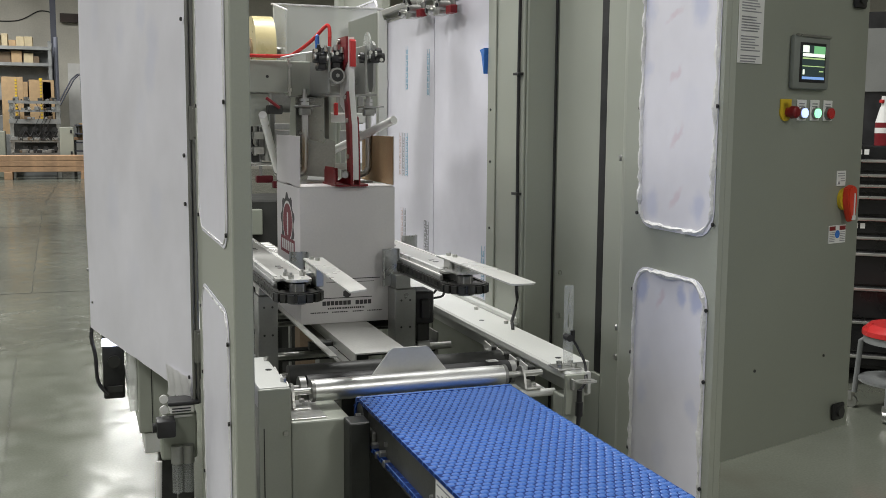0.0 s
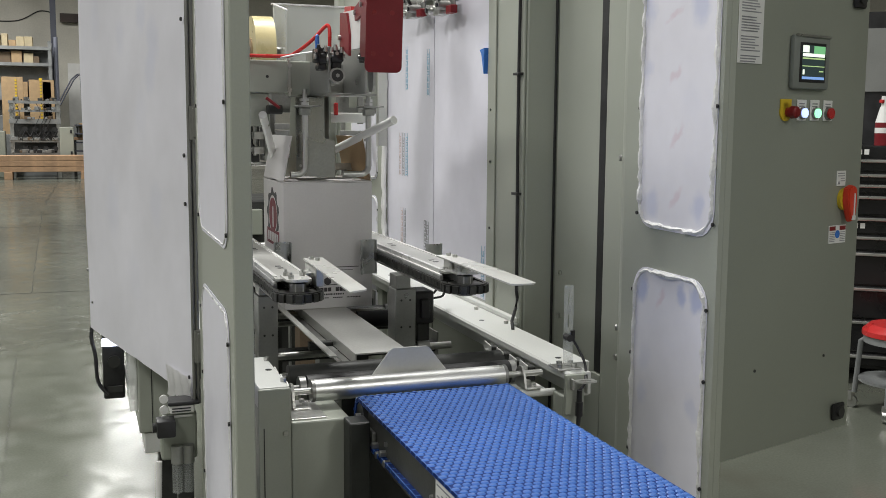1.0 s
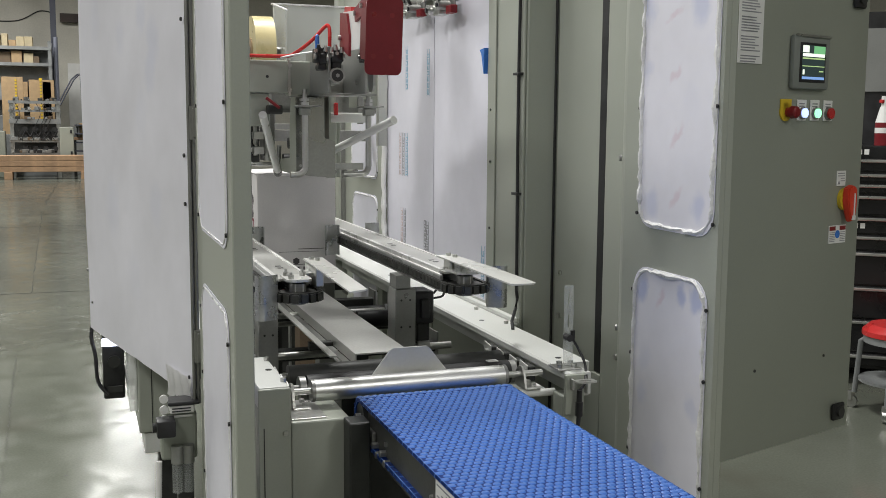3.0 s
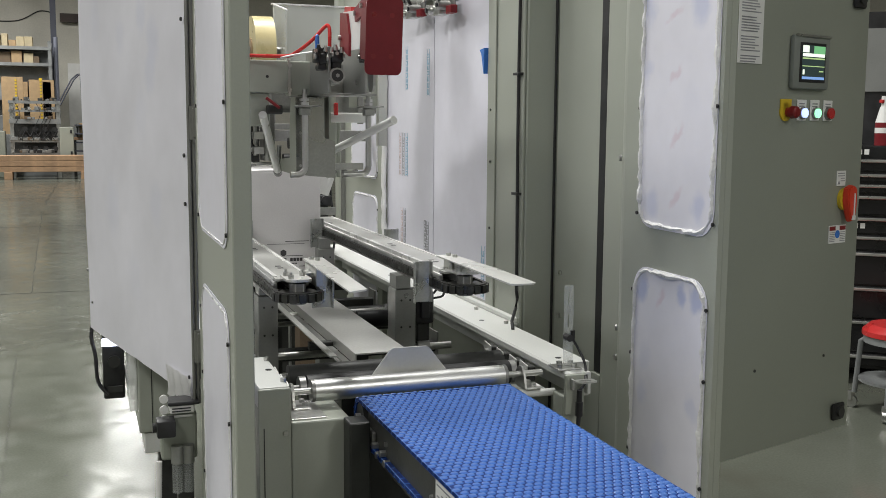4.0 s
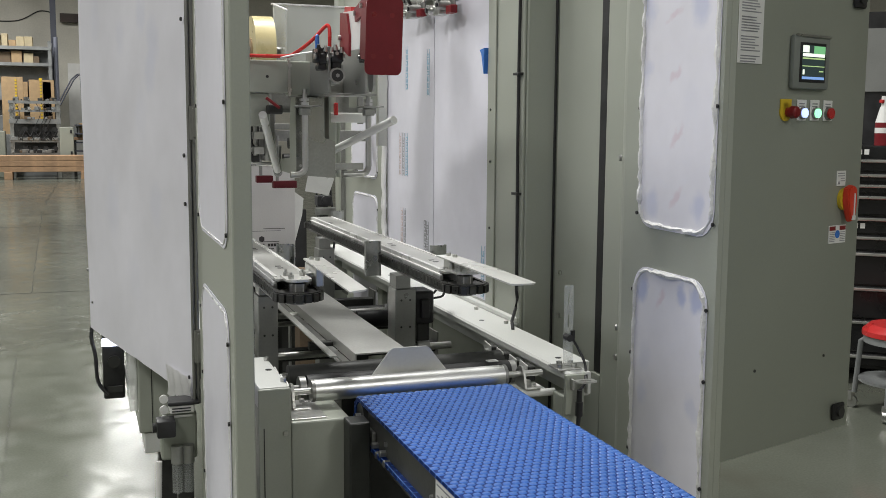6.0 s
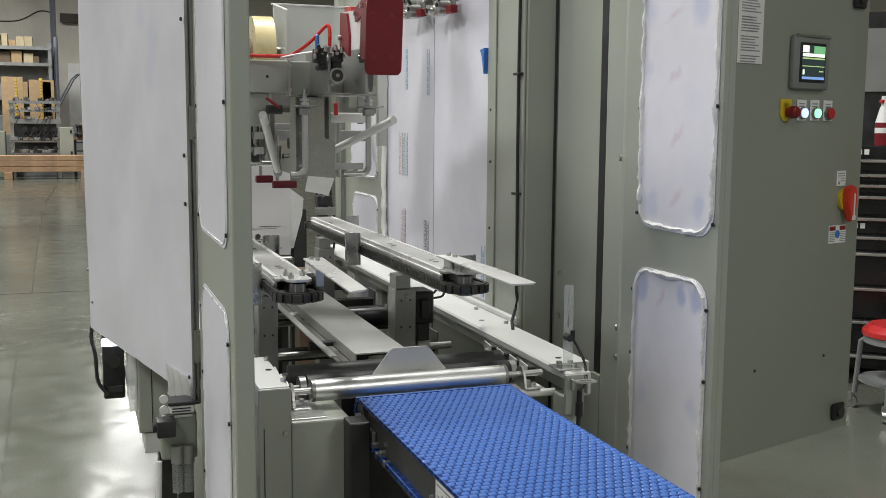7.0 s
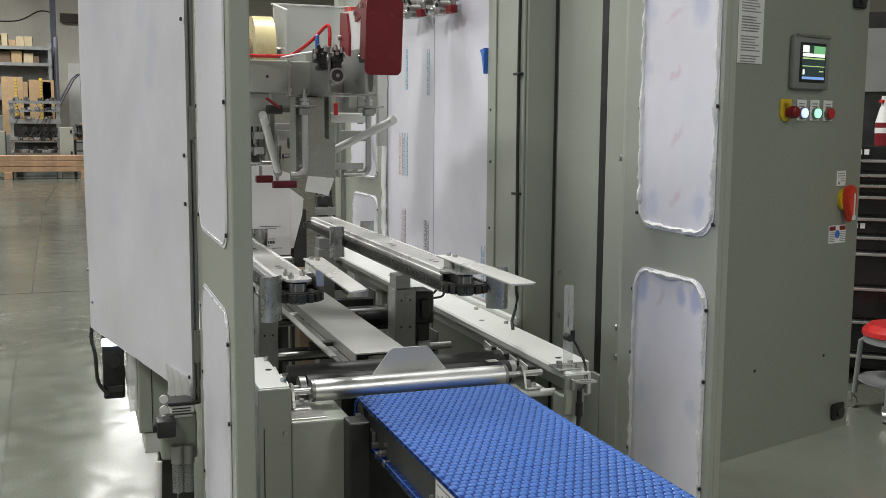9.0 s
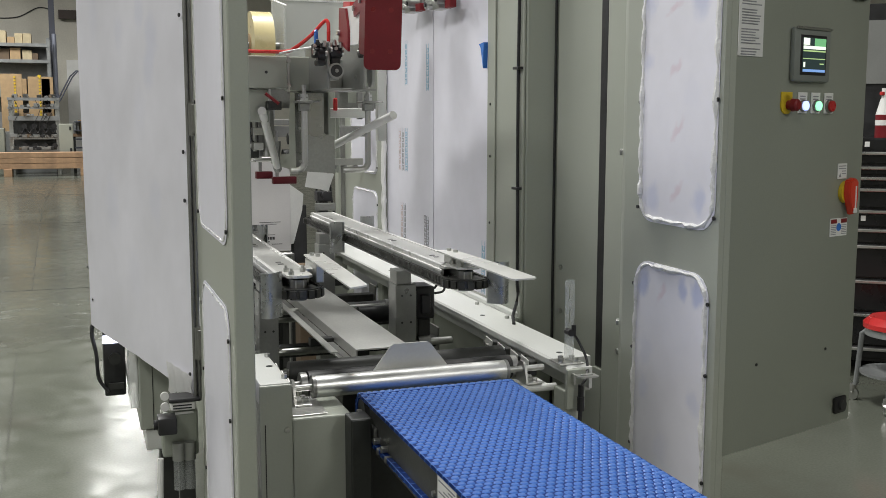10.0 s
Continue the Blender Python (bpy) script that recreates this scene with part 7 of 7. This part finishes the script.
# ---------------------------------------------------------------- far end of the hall
def far_end():
    rnd = random.Random(11)
    # low stack of long timbers on blocks
    for lay in range(3):
        for k in range(4):
            y = 28.6 + 0.16 * k
            z = 0.2 + lay * 0.145
            bm = B()
            bx(bm, -6.0 + rnd.uniform(-0.1, 0.1), 0.25 + rnd.uniform(-0.08, 0.05), y, y + 0.145, z, z + 0.135, 0.008)
            solo("timber_beam", bm, WOOD, (-2.8, y, z), "long raw pine beam in a low stack", "timber", "timber stack")
    for x in (-5.0, -2.9, 0.02, -1.85):
        bm = B()
        bx(bm, x, x + 0.2, 28.58, 29.25, 0.0, 0.2, 0.01)
        solo("timber_block", bm, WOOD, (x, 28.9, 0), "short wood block under the timber stack", "timber", "timber blocks")
    # steel columns and eaves beam against the far wall
    t = thing("steel_column", (-0.595, 32.4, 0), "blue-grey steel column of the hall with conduit", "column")
    bm = B()
    bx(bm, -0.675, -0.515, 32.3, 32.33, 0, 6.6)
    bx(bm, -0.675, -0.515, 32.5, 32.53, 0, 6.6)
    bx(bm, -0.605, -0.585, 32.33, 32.5, 0, 6.6)
    part("flange", bm, BLUE_IRON, t)
    bm = B()
    cy(bm, (-0.55, 32.22, 0), (-0.55, 32.22, 3.95), 0.065, 12)
    part("conduit", bm, CONDUIT, t, smooth=True)
    bm = B()
    bx(bm, -0.42, 2.2, 33.7, 33.9, 4.53, 4.79)
    solo("wall_girt", bm, DARKWOOD, (1, 33.8, 4.3), "dark brown steel girt on the far wall", kind="structure")
    bm = B()
    bx(bm, -0.25, 2.2, 33.93, 33.99, 0.0, 3.3)
    solo("white_wall_panel", bm, WHITE, (1, 33.95, 0), "white lower wall panel", kind="structure")
    bm = B()
    tube(bm, smooth_path([(-3.5, 33.975, 4.45), (-2.4, 33.975, 4.5), (-1.6, 33.975, 4.55), (-1.0, 33.975, 4.85), (-0.6, 33.975, 4.8)], 6), 0.018, 6)
    solo("wall_cable", bm, DARK, (-2, 33.9, 4.5), "cable sagging along the far wall", "cable")
    # pallet rack with cartons
    t = thing("storage_rack", (-2.6, 31.5, 0), "grey steel storage rack with loaded shelves", "storage rack")
    for x in (-4.6, -0.74):
        for y in (31.1, 31.9):
            part("upright", bx(B(), x, x + 0.09, y, y + 0.09, 0, 3.75), RACK_GREY, t)
    for z in (3.5, 3.05, 2.1, 1.2):
        bm = B()
        bx(bm, -4.6, -0.65, 31.08, 31.98, z, z + 0.09)
        part("shelf", bm, RACK_GREY, t)
    # grey sheet added to stand for the shade between the shelves
    part("shelf_gap_shade", bx(B(), -4.6, -0.65, 31.99, 32.0, 0.2, 3.5), RACK_GREY, t)
    for z, n in ((3.5, 9), (3.05, 7), (2.1, 6), (1.2, 6)):
        x = -4.5
        while x < -0.85:
            w = rnd.uniform(0.13, 0.34)
            h = rnd.uniform(0.16, 0.34) * (1.6 if z < 3 else 1.0)
            if x + w > -0.8:
                break
            if rnd.random() < 0.93:
                bm = B()
                bx(bm, x, x + w, 31.15 + rnd.uniform(0, 0.15), 31.7, z + 0.092, z + 0.092 + h, 0.01)
                solo("stored_carton", bm, rnd.choice((CARD_B, CARD_B, CARD_D, CARD_D, CARD_T, RACK_GREY)), (x + w / 2, 31.4, z + 0.092), "cardboard carton stored on the rack shelf", "carton", "stored cartons")
            x += w + rnd.uniform(0.005, 0.05)
    # tall cardboard sheets and spacers leaning in front of the rack
    for x, w, z1, m in ((-1.95, 0.55, 2.72, CARD_B), (-1.25, 0.65, 2.65, CARD_B), (-0.9, 0.22, 2.6, CARD_D)):
        bm = B()
        bx(bm, x, x + w, 30.6, 30.68, 1.15, z1, 0.005, pose(0, 0, 0, 0, 0, 0))
        solo("cardboard_sheet", bm, m, (x + w / 2, 30.64, 1.15), "upright brown cardboard sheet at the rack", "cardboard", "cardboard sheets")
    bm = B()
    for k in range(14):
        for x in (-1.61, -0.97):
            bx(bm, x, x + 0.05, 30.585, 30.6, 1.5 + 0.085 * k, 1.55 + 0.085 * k)
    bx(bm, -1.63, -1.55, 30.6005, 30.64, 1.15, 2.7)
    bx(bm, -0.99, -0.91, 30.6005, 30.64, 1.15, 2.7)
    solo("striped_posts", bm, YELLOW, (-1.3, 30.6, 1.15), "yellow striped protective posts", "post")
    bm = B()
    bx(bm, -2.2, -0.6, 30.5, 30.72, 0, 1.148, 0.01)
    solo("low_cabinet", bm, RACK_GREY, (-1.4, 30.6, 0), "grey low cabinet in front of the rack", "cabinet")
    # half-built machine frame
    t = thing("packaging_machine", (-1.0, 29.9, 0), "half-built steel packaging machine frame", "machine")
    bm = B()
    for x in (-1.72, -0.56):
        for y in (29.6, 30.3):
            bx(bm, x, x + 0.1, y, y + 0.08, 0.0, 2.05)
    part("post", bm, STEEL_P, t)
    for z, h in ((1.98, 0.08), (1.76, 0.05), (1.45, 0.12), (0.95, 0.05), (0.62, 0.05)):
        bm = B()
        bx(bm, -1.74, -0.44, 29.55, 29.63, z, z + h)
        part("rail", bm, RACK_GREY if z > 1.4 else STEEL_D, t)
    for k in range(90):
        x = rnd.uniform(-1.72, -0.58)
        z = rnd.choice((0.67, 0.67, 1.0, 1.0, 1.57, 1.81, 2.06))
        s = rnd.uniform(0.03, 0.10)
        bm = bx(B(), x, x + s * rnd.uniform(0.6, 2.0), 29.5 + rnd.uniform(0, 0.1), 29.7, z, z + s, 0.006)
        part("fitting", bm, rnd.choice((STEEL_D, STEEL_D, RACK_GREY, DARK, BLACK, CARD_D)), t)
    for x in (-1.35, -1.1, -0.85, -0.6):
        for z in (0.78, 1.08, 1.3):
            part("wheel", cy(B(), (x, 29.58, z), (x, 29.68, z), 0.07, 12), BLACK, t, smooth=True)
    for k in range(5):
        bm = B()
        a = rnd.uniform(-1.7, -0.65)
        tube(bm, smooth_path([(a, 29.5, 2.0), (a + 0.1, 29.48, 1.7), (a - 0.05, 29.5, 1.3), (a + 0.15, 29.5, 1.0)], 4), 0.007, 6)
        part("cable_loom", bm, BLACK, t)
    bm = B()
    bx(bm, -1.65, -0.5, 29.9, 29.95, 0.45, 1.45)
    part("back_sheet", bm, DARK, t)
    bm = B()
    bx(bm, -0.487, -0.127, 29.5, 29.9, 0.42, 1.365, 0.02)
    cab = part("side_cabinet", bm, PAINT, t)
    for z in (0.62, 1.2):
        part("cabinet_latch", bx(B(), -0.22, -0.17, 29.48, 29.499, z, z + 0.09, 0.004), BLACK, cab)
    for k in range(5):
        part("cable_loop", tube(B(), smooth_path([(-1.5 + 0.2 * k, 29.52, 1.25), (-1.42 + 0.2 * k, 29.5, 1.12), (-1.34 + 0.2 * k, 29.52, 1.25)], 5), 0.018, 6), BLACK, t)
    bm = B()
    bx(bm, -2.6, -1.85, 29.6, 30.1, 0.0, 1.25, 0.02)
    solo("machine_cabinet", bm, PAINT_D, (-2.2, 29.8, 0), "plain grey-green steel machine cabinet", "cabinet")
    t = thing("work_bench", (0.6, 30.6, 0), "cluttered wooden work bench", "work bench")
    bm = B()
    bx(bm, -0.2, 1.8, 30.4, 31.1, 1.0, 1.08, 0.01)
    part("bench_top", bm, WOOD, t)
    for x in (-0.15, 1.7):
        part("leg", bx(B(), x, x + 0.08, 30.45, 31.05, 0.0, 1.0), DARK, t)
    for k in range(14):
        x = 0.0 + 0.065 * k
        h = rnd.uniform(0.1, 0.45)
        bm = B()
        bx(bm, x - 0.12, x + rnd.uniform(0.0, 0.05), 30.45, 30.6, 1.081, 1.081 + h, 0.01)
        solo("bench_clutter", bm, rnd.choice((WHITE, STEEL_D, CARD_B, CARD_D, RACK_GREY, BLACK)), (x, 30.5, 1.081), "small boxes and parts on the work bench", "clutter", "bench clutter")
    t = thing("step_ladder_rail", (0.1, 30.2, 0), "blue-grey steel safety ladder handrail", "ladder")
    bm = B()
    tube(bm, [(-0.50, 30.2, 2.0), (-0.14, 30.2, 2.66), (0.02, 30.2, 2.81), (0.10, 30.2, 2.83), (0.125, 30.2, 1.7), (0.15, 30.2, 0.0)], 0.02, 8)
    tube(bm, [(-0.46, 30.5, 1.95), (-0.08, 30.5, 2.66), (0.05, 30.5, 2.80), (0.17, 30.5, 2.82), (0.22, 30.5, 0.0)], 0.02, 8)
    part("handrail", bm, BLUE_IRON, t)
    bm = B()
    for k in range(6):
        bx(bm, -0.1 + 0.0 * k, 0.28, 30.15, 30.55, 0.2 + 0.24 * k, 0.23 + 0.24 * k)
    part("tread", bm, BLUE_IRON, t)


CONDUIT = mat("pale_blue_conduit", (0.30, 0.32, 0.40), 0.5, 0.2, 0.1, 3, 40, 0.05)
DARKWOOD = mat("dark_brown_girt", (0.07, 0.055, 0.05), 0.7, 0, 0.2, 2, 30, 0.1)
far_end()


# ---------------------------------------------------------------- motions
V_CHAIN = 0.265
STOP = 7.9
FLIGHT_GAP = (0.0, 1.375, 2.66)


def chain_s(t):
    """Distance run by the chains at t seconds; they ease to a stop."""
    if t < STOP - 0.2:
        return V_CHAIN * t
    u = min((t - (STOP - 0.2)) / 0.4, 1.0)
    return V_CHAIN * (STOP - 0.2 + 0.4 * (u - 0.5 * u * u))


def carton_y(t):
    if t < 6.2:
        return 3.075 + V_CHAIN * t
    u = min((t - 6.2) / 0.4, 1.0)
    return 3.075 + V_CHAIN * (6.2 + 0.4 * (u - 0.5 * u * u))


def motions():
    times = [0.1 * k for k in range(101)]
    walk(CARTON, [(t, pose(0.782, carton_y(t), BZ0)) for t in times[::2]])
    fold = [(0.0, 0.0), (0.7, 0.0), (0.8, 2.0), (0.9, 5.5), (1.0, 11.0), (1.1, 18.0), (1.2, 26.0), (1.3, 34.0), (1.4, 42.0), (1.5, 49.0), (1.6, 57.0), (1.8, 73.0), (2.0, 84.0), (2.2, 88.5), (10.0, 88.5)]
    for fl, s in FLAPS:
        loc = fl.location.copy()
        walk(fl, [(t, pose(loc.x, loc.y, loc.z, 0, s * a, 0)) for t, a in fold])
    swing = [(0.0, 0.0), (0.6, 0.0), (0.7, 4.0), (0.75, 18.0), (0.8, 46.0), (0.85, 75.0), (0.9, 98.0), (0.95, 103.0), (1.0, 102.0), (1.1, 101.0), (10.0, 101.0)]
    walk(ARM, [(t, pose(0.80, 3.163, 1.768, -0.832 * a, 0, 0)) for t, a in swing])
    drop = [(0.0, 0.0), (0.7, 0.0), (0.8, 0.05), (0.95, 0.4), (4.55, 0.4), (4.7, 0.06), (4.8, 0.015), (4.9, 0.0), (10.0, 0.0)]
    walk(TABS, [(t, pose(0.79, 4.30, 1.40 + d)) for t, d in drop])
    L = CHAIN_Y1 - CHAIN_Y0
    for ob, xc, sg, k in FLIGHTS:
        rows = []
        for t in times:
            # the flight rides outside the chain line
            r = 0.056
            s = 0.43 + chain_s(t) - FLIGHT_GAP[k]
            x, y, a = loop_xy(s, r, xc, sg, L)
            rows.append((t, pose(x, y, ZR - 0.03, 0, 0, a)))
        walk(ob, rows)
    for ob, sg in SPROCKETS:
        o = ORIGIN[ob]
        walk(ob, [(t, pose(o.x, o.y, o.z, 0, 0, -sg * math.degrees(chain_s(t) / 0.056))) for t in times])
    for ob in SPIN:
        walk(ob, [(k / 15, pose(0.79, 2.45, 0.845, -80.0 * k, 0, 0)) for k in range(151)])
    v_belt = 0.40
    for ob, s0 in MODULES:
        walk(ob, [(t, belt_pose(s0 + v_belt * t)) for t in times])


motions()
